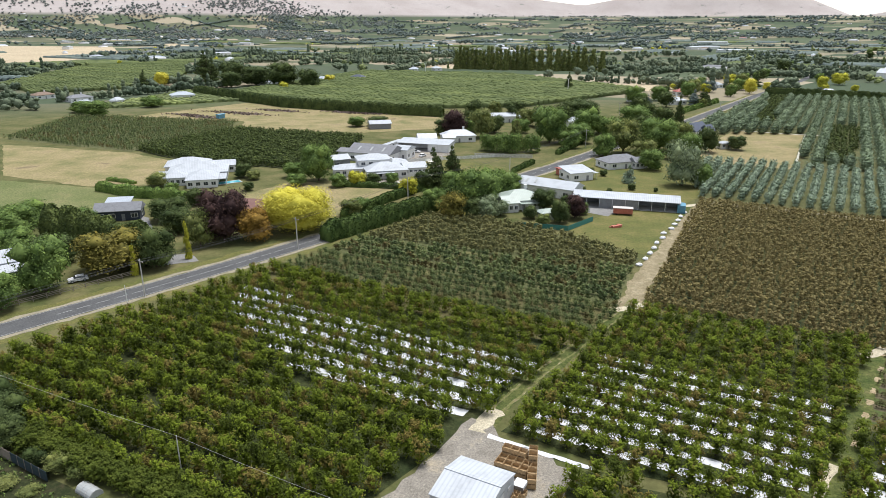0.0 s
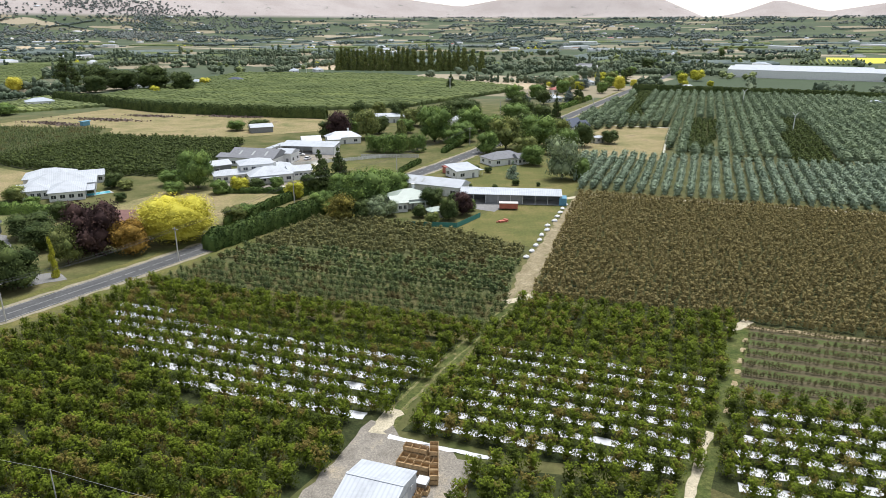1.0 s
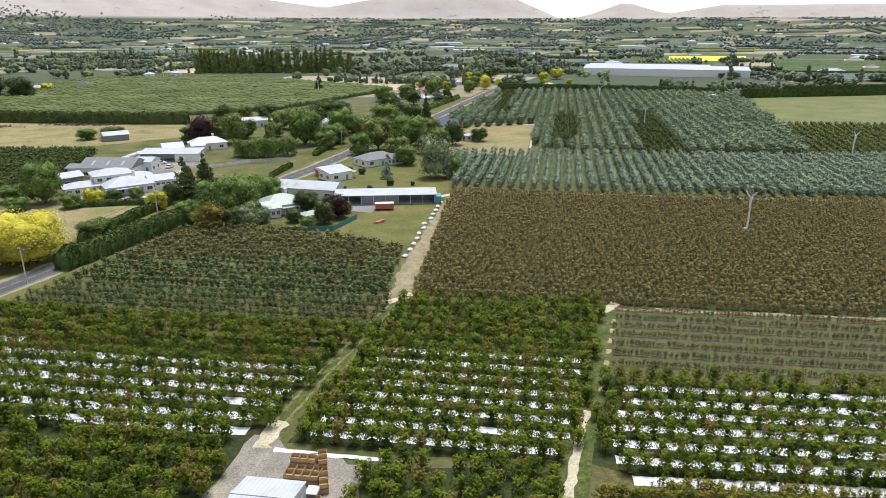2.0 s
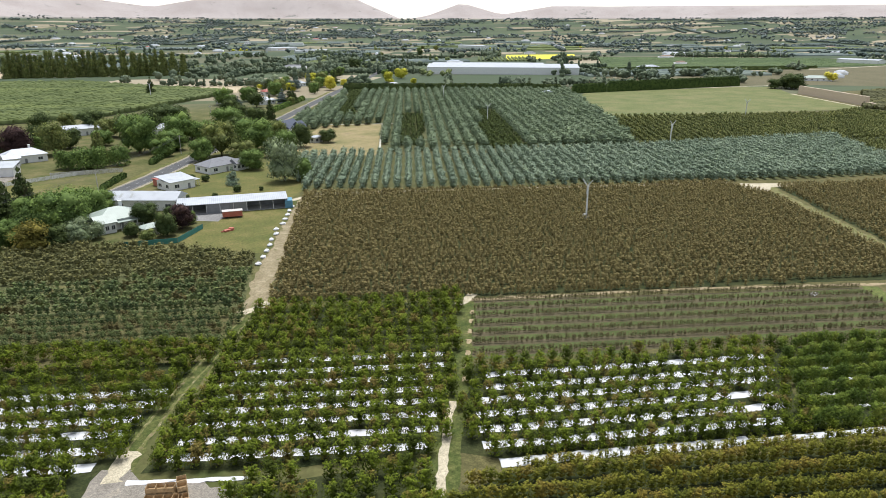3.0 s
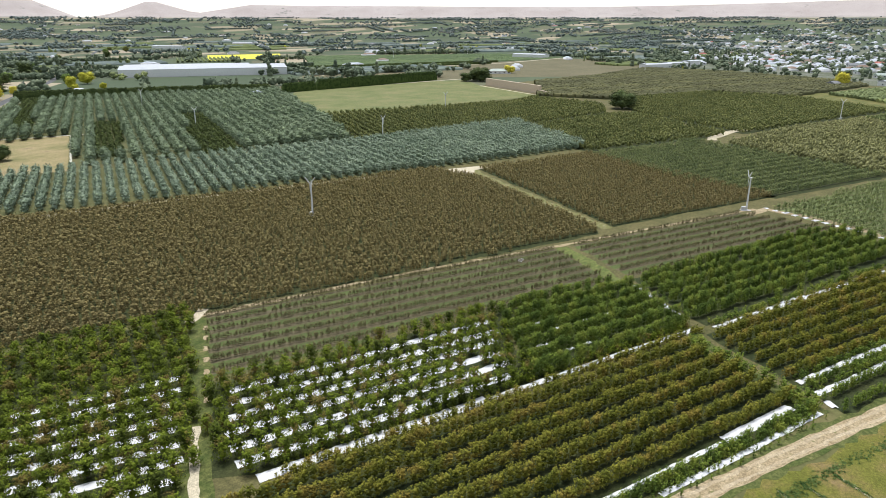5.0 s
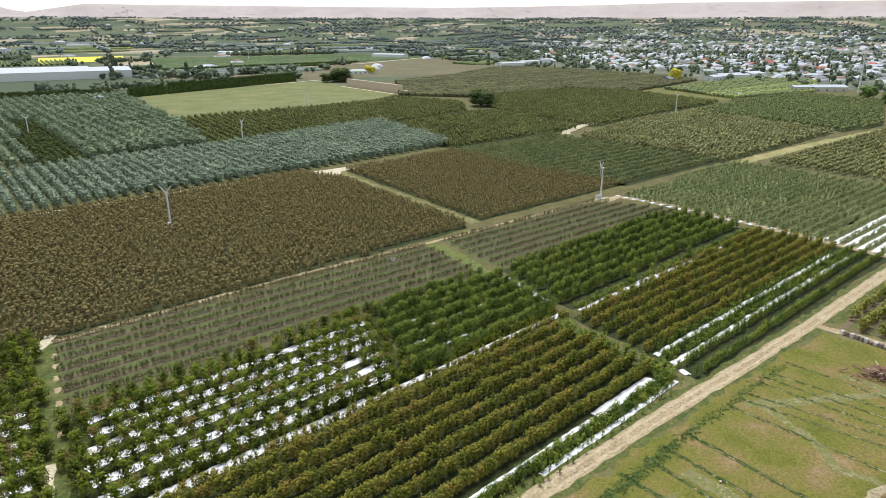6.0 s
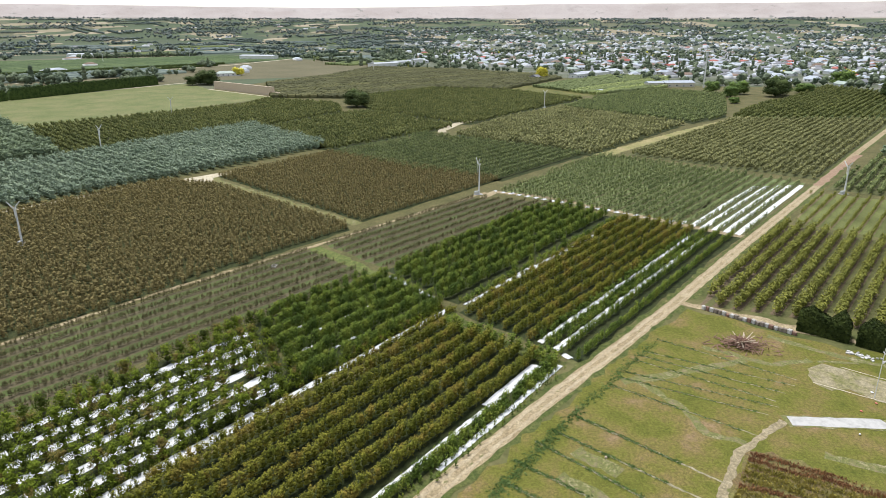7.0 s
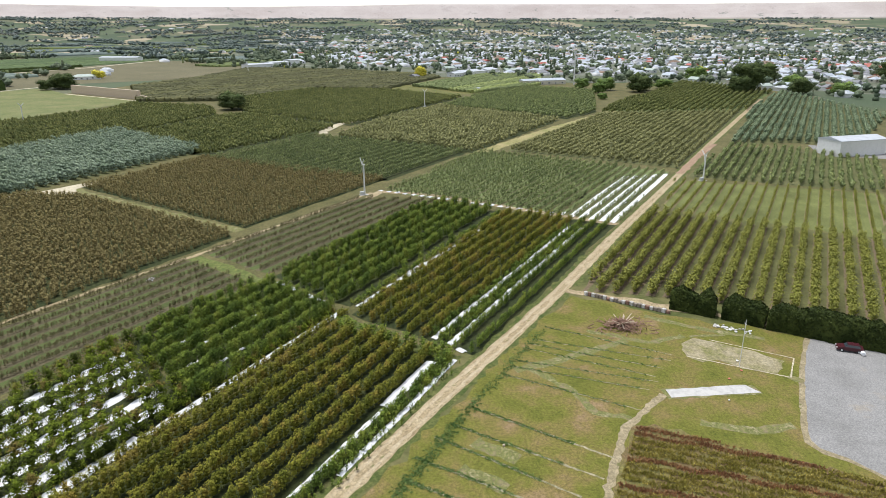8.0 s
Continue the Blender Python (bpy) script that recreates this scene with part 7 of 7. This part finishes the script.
# drill lines in the field, half bare and half grown over with fresh weeds
DRILLS = [((122.7, -17.2), (111.1, -38.5)), ((117.2, -14.0), (108.9, -37.6)), ((115.3, -13.2), (106.1, -35.4)), ((113.4, -12.4), (103.2, -33.2)), ((108.6, -10.4), (101.4, -33.2)), ((106.5, -9.2), (98.8, -31.0)), ((103.5, -7.8), (92.7, -28.0)), ((92.8, -2.4), (80.6, -21.0)), ((88.5, 1.1), (76.0, -18.8)), ((85.2, 3.5), (72.4, -15.2)), ((80.2, 6.1), (70.0, -11.3)), ((75.6, 7.3), (67.0, -7.5))]
weed_lines = [((72, 8.2), (93.5, -2.0), 500), ((93.5, -2.0), (121, -16.4), 300)]
for k, (a, b) in enumerate(DRILLS):
    ribbon("drill_line", [a, tuple((np.array(a) + b) / 2), b], 0.2 if k < 7 else 0.36, DRILL, 0.062 + 0.002 * k, "thin bare drill line in the mown field", "ground", 0.05, 0.6)
    weed_lines.append((a, tuple(np.array(a) + (np.array(b) - a) * (0.95 if k < 7 else 0.75)), 90 if k < 7 else 170))
c = np.concatenate([np.array(a) + (np.array(b, float) - a) * RNG.uniform(0, 1, (n, 1)) ** 1.25 + RNG.normal(0, 0.5 if n > 200 else 0.15, (n, 2)) for a, b, n in weed_lines])
c = np.repeat(np.c_[c, np.zeros(len(c))], 6, 0) + RNG.normal(0, 0.14, (len(c) * 6, 3)) * [1, 1, 0] + [0, 0, 0.12]
stuff("weeds", clumps(RNG, c, np.tile([0.0, 0.0, 0.8], (len(c), 1)), 0.11, 0.8, True), WEED_LEAF, "low fresh green weeds along the drill lines", "weeds")
# tall weeds in rows on the reddish ground
row = np.array([-0.30, -0.954])
for k in range(13):
    start = np.array([87.6, -26.0]) + np.array([-1.42, 0.62]) * k
    n = 1100
    d = RNG.uniform(0, 33, (n, 1))
    q = start + row * d + RNG.normal(0, 0.3, (n, 1)) * [0.954, -0.30] + 0.25 * np.sin(d * 0.7 + k) * [0.954, -0.30]
    q = q[inside([(88.4, -26.4), (86.4, -33), (83, -39), (80.2, -45.5), (75.6, -54.5), (50, -60), (50, -22), (70, -18.2), (76, -20.2), (82.2, -23)], q)]
    rust = k < 2 or k % 4 == 1
    h = (0.35 if rust else 0.55) * RNG.uniform(0.5, 1.3, len(q))
    c = np.c_[np.repeat(q, 3, 0) + RNG.normal(0, 0.1, (len(q) * 3, 2)), np.repeat(h, 3) * RNG.uniform(0.3, 1.0, len(q) * 3)]
    up = np.tile([0.0, 0.0, 1.0], (len(c), 1))
    stuff("weeds", sprays(RNG, c, RNG.normal(0, 1, (len(c), 3)) * [1, 1, 0.3] + [0, 0, 0.4], up, 0.15), (RUST_WEED if rust else GOLD_WEED), "row of rust red dock weeds" if rust else "row of tall golden green weeds", "weeds")

# ---- garden corner beside the boundary hedge ----
t = thing("poly_tunnel", -46.3, 72.6, -32, "small grey plastic tunnel cloche in the garden", "poly tunnel")
bm = bmesh.new()
bmesh.ops.create_cone(bm, cap_ends=True, segments=20, radius1=1.0, radius2=1.0, depth=3.2, matrix=Matrix.Rotation(radians(90), 4, "Y"))
bmesh.ops.bisect_plane(bm, geom=bm.verts[:] + bm.edges[:] + bm.faces[:], plane_co=(0, 0, 0), plane_no=(0, 0, 1), clear_inner=True)
part("cover", bm, PLASTIC_SHEET, t)
for s in (-1.5, -0.5, 0.5, 1.5):
    bm = bmesh.new()
    for k in range(8):
        a, b = math.pi * k / 8, math.pi * (k + 1) / 8
        rod(bm, (s, math.cos(a) * 1.02, math.sin(a) * 1.02), (s, math.cos(b) * 1.02, math.sin(b) * 1.02), 0.03, 0.03, 5)
    part("hoop", bm, FADED_GREY, t)
field("garden_bed", [(-66, 84), (-50, 74), (-40, 68), (-60, 62), (-75, 74)], GARDEN_SOIL, 0.05, "overgrown green vegetable garden", "garden", 0.4, 1.5)
q = RNG.uniform((-72, 62), (-42, 82), (900, 2))
q = q[inside([(-65, 82.5), (-52, 74), (-42, 68.5), (-60, 63), (-73, 74)], q) & (np.sin(q[:, 0] * 1.9 + q[:, 1] * 2.6) > -0.5)]
stuff("vegetables", clumps(RNG, np.c_[np.repeat(q, 5, 0) + RNG.normal(0, 0.2, (len(q) * 5, 2)), RNG.uniform(0.1, 0.45, len(q) * 5)], np.tile([0.0, 0.0, 0.7], (len(q) * 5, 1)), 0.16), GREEN_LEAF, "leafy green vegetables in a dark bed", "vegetables")
trees("round", "dark", [(-66.5, 87.5, 5.5, 3.4), (-63.5, 83, 4.6, 2.6), (-71, 92, 6, 3.5), (-56.5, 78.8, 2.6, 1.6), (-67, 81, 3.2, 2.0)], "beside the garden")
trees("loose", "olive", [(-52.5, 77.2, 2.8, 2.0), (-49, 76, 2.4, 1.8), (-58, 74, 1.2, 1.6), (-54, 72.5, 0.9, 1.4), (-48, 70, 0.8, 1.2)], "beside the garden")

t = thing("garden_fence", -59, 78.2, -30, "grey timber and dark net garden fence", "fence")
for k in range(8):
    part("panel", boxes((-6 + k * 1.75, 0, 0.05, 1.68, 0.04, 1.6)), (OLD_WOOD if k < 3 else NET_DARK), t)
    part("post", boxes((-6.87 + k * 1.75, 0, 0, 0.09, 0.09, 1.75)), OLD_WOOD, t)
# green windbreak net round the cottage garden
for a, b in (((22, 193.5), (36.5, 189.2)), ((36.5, 189.2), (46, 199.5))):
    a, b = np.array(a), np.array(b)
    L = float(np.linalg.norm(b - a))
    t = thing("windbreak_fence", *((a + b) / 2), math.degrees(math.atan2(b[1] - a[1], b[0] - a[0])), "green windbreak net fence round a garden", "fence", "windbreak fences")
    part("net", boxes((0, 0, 0.1, L, 0.04, 1.5)), NET_GREEN, t)
    for k in range(6):
        part("post", boxes((-L / 2 + L * k / 5, 0.05, 0, 0.1, 0.1, 1.8)), OLD_WOOD, t)


def rail_fence(a, b, label, mat, height=1.2, gap=2.6, pickets=False):
    a, b = np.array(a, float), np.array(b, float)
    L = float(np.linalg.norm(b - a))
    t = thing("fence", *((a + b) / 2), math.degrees(math.atan2(b[1] - a[1], b[0] - a[0])), label, "fence", "fences")
    n = int(L / gap)
    for k in range(n + 1):
        part("post", boxes((-L / 2 + L * k / n, 0, 0, 0.14, 0.14, height)), mat, t)
    for k in range(int(L / 0.42) if pickets else 0):
        part("paling", boxes((-L / 2 + 0.21 + 0.42 * k, -0.03, 0.08, 0.26, 0.03, height)), mat, t)
    for z in (0.35, 0.7, 1.02):
        part("rail", boxes((0, 0.09, z * height / 1.1, L, 0.04, 0.13)), mat, t)
    return t


rail_fence((-100, 126), (-75.5, 152), "dark timber post and rail roadside fence", OLD_WOOD)
rail_fence((-18, 292), (28, 306), "white picket fence before the lawn", WHITE_PAINT, 1.4, 2.0, True)
rail_fence((14, 306), (40, 302), "pale timber paling fence", FADED_GREY, 1.7, 1.4, True)
# pole signs by the road
t = thing("road_marker", -69.5, 135.2, 0, "thin white roadside marker post", "post")
bm = bmesh.new()
rod(bm, (0, 0, 0), (0, 0, 4.2), 0.08, 0.06, 6)
part("post", bm, WHITE_PAINT, t)
# white slab in the young orchard
field("cover_slab", [(146.2, 70.6), (148.6, 71.0), (148.8, 72.4), (146.3, 72.2)], CONCRETE, 0.12, "pale well cover slab in the young orchard", "slab", 0.02, 2)


# ---- town and far plain ----
def town_house(w, d, h, rise, kind, wall, roof, wing):
    t = thing("town_house", 0, 0, 0, "", "house", "town houses")
    part("wall", boxes((0, 0, 0, w, d, h)), wall, t)
    part("roof", roof_mesh(w, d, h, rise, kind, 0.5), roof, t)
    if wing:
        part("wall", boxes((w * 0.25, -d * 0.5, 0, w * 0.42, d * 0.7, h)), wall, t)
        bm = roof_mesh(w * 0.42, d * 0.7, h - 0.01, rise * 0.7, kind, 0.5)
        bm.transform(Matrix.Translation((w * 0.25, -d * 0.5, 0)))
        part("roof", bm, roof, t)
    for s in (-0.3, 0.05):
        part("window", boxes((w * s, -d / 2 - 0.04, 1.0, 2.0, 0.1, 1.3)), GLASS, t)
    part("window", boxes((w / 2 + 0.04, 0, 1.0, 0.1, 2.0, 1.3)), GLASS, t)
    part("window", boxes((-w / 2 - 0.04, 0, 1.0, 0.1, 2.0, 1.3)), GLASS, t)
    return t


KINDS = []
for k, (wall, roof, lab) in enumerate(((WHITE_PAINT, ROOF_WHITE, "white house with white metal roof in the town"), (WHITE_PAINT, ROOF_PALE, "white house with pale grey roof in the town"), (CREAM_PAINT, ROOF_PALE, "cream house with pale grey roof in the town"), (WHITE_PAINT, ROOF_GREY, "white house with dark grey roof in the town"), (CREAM_PAINT, ROOF_BROWN, "cream house with brown tiled roof in the town"), (WHITE_PAINT, ROOF_RED, "white house with red roof in the town"), (BRICK_WALL, ROOF_GREY, "brick house with grey roof in the town"), (WHITE_PAINT, ROOF_GREEN, "white house with pale green roof in the town"))):
    t = town_house(12 + k % 3 * 2, 8 + k % 2, 3.0, 2.4, ("hip", "gable")[k % 2], wall, roof, k % 2 == 0)
    t["label"] = lab
    KINDS.append(t)


KEEP = [np.array(q, float) for q in ([(-260, 330), (-230, 620), (-110, 900), (90, 840), (190, 640), (290, 600), (430, 475), (640, 425), (1000, 545), (1190, 505), (960, 285), (850, 30), (700, -130), (730, -250), (620, -300), (440, -285), (230, -160), (110, -110), (-100, -60), (-300, 60)], [(470, 690), (500, 830), (620, 900), (780, 850), (640, 640), (530, 640)], [(660, 620), (1000, 980), (1320, 700), (1195, 508)], [(755, 960), (915, 1170), (1080, 1110), (945, 955)], [(-449, 693), (-513, 971), (-429, 1154), (-350, 960), (-300, 790), (-300, 640), (-355, 591)], [(-1250, 1960), (-894, 1884), (-671, 1446), (-626, 1153), (-696, 1085), (-900, 1400)])]


def clear(p):
    ok = np.ones(len(p), bool)
    for q in KEEP:
        ok &= ~inside(q, p)
    return ok


def far_spots(count, az, dist, apart, rng):
    """Scattered places by direction (degrees from +y to +x) and distance, kept apart from one another."""
    out = []
    for k in range(count * 12):
        a, r = radians(rng.uniform(*az)), math.sqrt(rng.uniform(dist[0] ** 2, dist[1] ** 2))
        p = (math.sin(a) * r, math.cos(a) * r)
        if all((p[0] - q[0]) ** 2 + (p[1] - q[1]) ** 2 > apart ** 2 for q in out):
            out.append(p)
            if len(out) == count:
                break
    return out


field("town_ground", [(840, 60), (1000, 330), (3000, 900), (2600, -2100), (700, -800), (560, -420), (640, -310), (760, -250), (720, -130)], TOWN_GROUND, 0.03, "grey-green gardens and streets of the town", "ground", 1.0, 60)
TRNG = np.random.default_rng(21)
PICK = [0, 0, 1, 1, 1, 1, 2, 2, 3, 3, 3, 4, 5, 6, 7]
town = far_spots(380, (77, 131), (650, 1350), 18, TRNG)
town = [p for p in town if math.hypot(*p) > 840 + max(0, 95 - math.degrees(math.atan2(p[0], p[1]))) * 16 or math.degrees(math.atan2(p[0], p[1])) > 104]
town = [p for p in town if clear(np.array([p]))[0]][:300]
used = set()
for x, y in town:
    k = PICK[int(TRNG.integers(0, len(PICK)))]
    m = pose(x, y, 0, 0, 0, (30, 120, 210, 300)[int(TRNG.integers(0, 4))] + float(TRNG.normal(0, 8)))
    if k not in used:
        used.add(k)
        KINDS[k].matrix_basis = m
    else:
        copy_thing(KINDS[k], m)
for k, ob in enumerate(KINDS):
    if k not in used:
        ob.matrix_basis = pose(900 + 30 * k, -330, 0, 0, 0, 20)


def house_blocks(name, places, roof, label, rng, big=(10, 16)):
    """Houses too far to tell apart: walls and pitched roofs joined by roof colour."""
    vs, fs, mi, o = [], [], [], 0
    for x, y in places:
        w, d = rng.uniform(*big) / 2, rng.uniform(7, 10) / 2
        a = rng.uniform(0, 3.14)
        z = height_at(x, y)
        c, s = math.cos(a), math.sin(a)
        loc = np.array([(-w, -d, 0), (w, -d, 0), (w, d, 0), (-w, d, 0), (-w, -d, 3.2), (w, -d, 3.2), (w, d, 3.2), (-w, d, 3.2), (-w * 0.5, 0, 5.6), (w * 0.5, 0, 5.6)])
        vs.append(np.c_[loc[:, 0] * c - loc[:, 1] * s + x, loc[:, 0] * s + loc[:, 1] * c + y, loc[:, 2] + z])
        f = np.array([(0, 1, 5), (0, 5, 4), (1, 2, 6), (1, 6, 5), (2, 3, 7), (2, 7, 6), (3, 0, 4), (3, 4, 7), (4, 5, 9), (4, 9, 8), (6, 7, 8), (6, 8, 9), (5, 6, 9), (7, 4, 8)])
        fs.append(f + o)
        mi += [0] * 8 + [1] * 6
        o += 10
    return tagged(new(name, mesh_from(name, np.concatenate(vs), np.concatenate(fs), [WHITE_PAINT, roof], mi)), label, "houses", "", "stuff")


TOWN = np.array(town)
for roof, n in ((ROOF_WHITE, 90), (ROOF_PALE, 260), (ROOF_GREY, 270), (ROOF_RED, 16), (ROOF_BROWN, 90)):
    q = np.array(far_spots(n, (80, 131), (760, 1500), 17, TRNG))
    q = q[clear(q) & (np.linalg.norm(q[:, None] - TOWN[None], axis=2).min(1) > 15)]
    q = q[np.hypot(*q.T) > 840 + np.maximum(0, 95 - np.degrees(np.arctan2(q[:, 0], q[:, 1]))) * 16]
    house_blocks("far_houses", q, roof, "closely set pale houses of the town", TRNG, (13, 20))
for roof, n in ((ROOF_WHITE, 200), (ROOF_PALE, 480), (ROOF_GREY, 400), (ROOF_RED, 40), (ROOF_BROWN, 140)):
    house_blocks("far_houses", far_spots(n, (76, 132), (1000, 3300), 13, TRNG), roof, "many distant pale houses of the town", TRNG)
    house_blocks("far_houses", far_spots(n // 7, (-45, 75), (900, 3600), 60, TRNG), roof, "scattered distant farm houses and sheds", TRNG, (14, 34))
for k, (x, y) in enumerate(far_spots(22, (-30, 80), (1300, 3000), 150, TRNG)):
    house(x, y, float(TRNG.uniform(0, 180)), float(TRNG.uniform(40, 110)), float(TRNG.uniform(14, 26)), 6, 1.5, "gable", WHITE_PAINT, ROOF_WHITE, "long distant white glasshouse or cool store", "glasshouse", (0, 0), group="distant glasshouses", category="glasshouse")

FAR_TREES = [crown(RNG, lobes_round(RNG, 5.0, 8.6, 0.0, 5), 76, 0.6, 0.98, True) for k in range(5)] + [crown(RNG, column_lobes(RNG, 3.2, 12, 0.0, 4, 0.6), 50, 0.6, 0.98, True)]
LOW_TREES = [crown(RNG, lobes_round(RNG, 6.0, 8.0, 0.0, 2), 14, 1.6, 0.95, False) for k in range(5)]
def far_wood(name, pts, mat, label, scale, templates=FAR_TREES, limit=90.0):
    pts = pts[clear(pts)]
    z = heights(pts[:, 0], pts[:, 1])
    pts, z = pts[z < limit], z[z < limit]
    stuff(name, tile(templates, np.c_[pts, z], RNG, scale), mat, label, "trees")


def belts(count, az, dist, length, step, rng):
    out = []
    for x, y in far_spots(count, az, dist, 40, rng):
        a = radians((U, V)[int(rng.integers(0, 2))] + rng.normal(0, 4))
        n = int(rng.uniform(*length) / step)
        t = (np.arange(n) - n / 2)[:, None] * step
        out.append(np.array([x, y]) + t * [math.cos(a), math.sin(a)] + rng.normal(0, 0.8, (n, 2)))
    return np.concatenate(out)


def groves(count, az, dist, size, spread, rng):
    return np.concatenate([np.array(p) + rng.normal(0, spread, (int(rng.uniform(*size)), 2)) for p in far_spots(count, az, dist, 25, rng)])


def hedgerows(name, fields, mat, label):
    """Far fields planted in low leafy ridges; a field: centre, half sizes and row direction."""
    vs, fs, o = [], [], 0
    for x, y, hl, hw, ang in fields:
        a = radians(ang)
        u, v = np.array([math.cos(a), math.sin(a)]), np.array([-math.sin(a), math.cos(a)])
        for row in np.arange(-hw, hw, 7.0):
            t = np.arange(-hl, hl, 7.0)
            c = np.array([x, y]) + t[:, None] * u + row * v
            z, k = heights(c[:, 0], c[:, 1]), len(c)
            h = TRNG.uniform(2.2, 3.8, k)
            w = TRNG.uniform(1.6, 2.4, (k, 1))
            vs.append(np.stack([np.c_[c - v * w, z], np.c_[c - v * w * 0.6, z + h * 0.8], np.c_[c + v * w * 0.6, z + h], np.c_[c + v * w, z]], 1).reshape(-1, 3))
            i = (np.arange(k - 1)[:, None] * 4 + np.arange(3)).ravel() + o
            fs.append(np.concatenate([np.stack([i, i + 4, i + 5], 1), np.stack([i, i + 5, i + 1], 1)]))
            o += 4 * k
    return stuff(name, (np.concatenate(vs), np.concatenate(fs)), mat, label, "orchard")


for mat, n, lab in ((ROW_LEAF, 40, "distant green orchard rows on the plain"), (HAZE_LEAF, 60, "far orchard rows on the plain in haze-tinted green")):
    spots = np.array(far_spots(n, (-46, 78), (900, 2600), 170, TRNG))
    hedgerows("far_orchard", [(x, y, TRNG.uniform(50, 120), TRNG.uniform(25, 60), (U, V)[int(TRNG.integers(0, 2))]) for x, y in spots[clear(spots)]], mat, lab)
row_strips("green_orchard", [(-449, 693), (-513, 971), (-429, 1154), (-350, 960), (-300, 790), (-300, 640), (-355, 591)], ROW_LEAF, U, 6.5, 3.2, 2.8, "distant block of dark green orchard rows", YOUNG_DARK)
field("dry_field", [(-1250, 1960), (-894, 1884), (-671, 1446), (-626, 1153), (-696, 1085), (-900, 1400)], PALE_STUBBLE, 0.06, "wide pale stubble field", wob=3, step=60)
field("dry_field", [(-760, 1933), (-900, 2250), (-690, 2320), (-571, 2039)], PALE_STUBBLE, 0.06, "pale stubble field", wob=3, step=60)

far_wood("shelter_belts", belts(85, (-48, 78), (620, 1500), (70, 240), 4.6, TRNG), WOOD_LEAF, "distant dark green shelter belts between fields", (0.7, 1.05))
far_wood("shelter_belts", belts(170, (-48, 80), (1400, 4400), (80, 320), 7.0, TRNG), HAZE_LEAF, "far dark green shelter belts between fields", (0.8, 1.2), LOW_TREES)
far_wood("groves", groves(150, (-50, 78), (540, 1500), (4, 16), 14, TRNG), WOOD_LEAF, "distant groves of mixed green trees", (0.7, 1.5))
far_wood("groves", groves(190, (-50, 78), (1300, 3000), (5, 16), 22, TRNG), HAZE_LEAF, "far groves of mixed green trees", (0.9, 1.5), LOW_TREES)
far_wood("groves", groves(60, (-50, 80), (560, 2000), (2, 6), 14, TRNG), PALE_LEAF, "distant lighter green trees", (0.6, 1.1))
far_wood("groves", groves(40, (-45, 125), (600, 2200), (1, 4), 9, TRNG), GOLD_LEAF, "distant yellow trees among farms", (0.5, 0.95), LOW_TREES)
far_wood("groves", groves(420, (-50, 132), (2700, 4500), (8, 24), 36, TRNG), HAZE_LEAF, "far woods at the foot of the hills", (1.0, 1.7), LOW_TREES)
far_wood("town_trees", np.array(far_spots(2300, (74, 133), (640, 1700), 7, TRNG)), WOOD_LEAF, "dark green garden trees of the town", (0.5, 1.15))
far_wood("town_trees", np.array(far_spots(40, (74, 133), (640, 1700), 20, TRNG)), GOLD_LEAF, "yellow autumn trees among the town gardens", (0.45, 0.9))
far_wood("town_trees", groves(420, (70, 133), (1500, 3200), (2, 8), 18, TRNG), HAZE_LEAF, "distant garden trees of the town", (0.6, 1.2), LOW_TREES)
far_wood("hill_bushes", groves(230, (2, 132), (2700, 4300), (10, 30), 34, TRNG), HAZY_HILL_LEAF, "wooded rises beyond the plain in haze-pale leaf colour", (0.7, 1.3), LOW_TREES, 112.0)
far_wood("hill_bushes", groves(75, (-45, -4), (2700, 3900), (30, 110), 62, TRNG), HAZY_HILL_LEAF, "wooded lower slopes of the dry hills", (0.7, 1.3), LOW_TREES, 190.0)
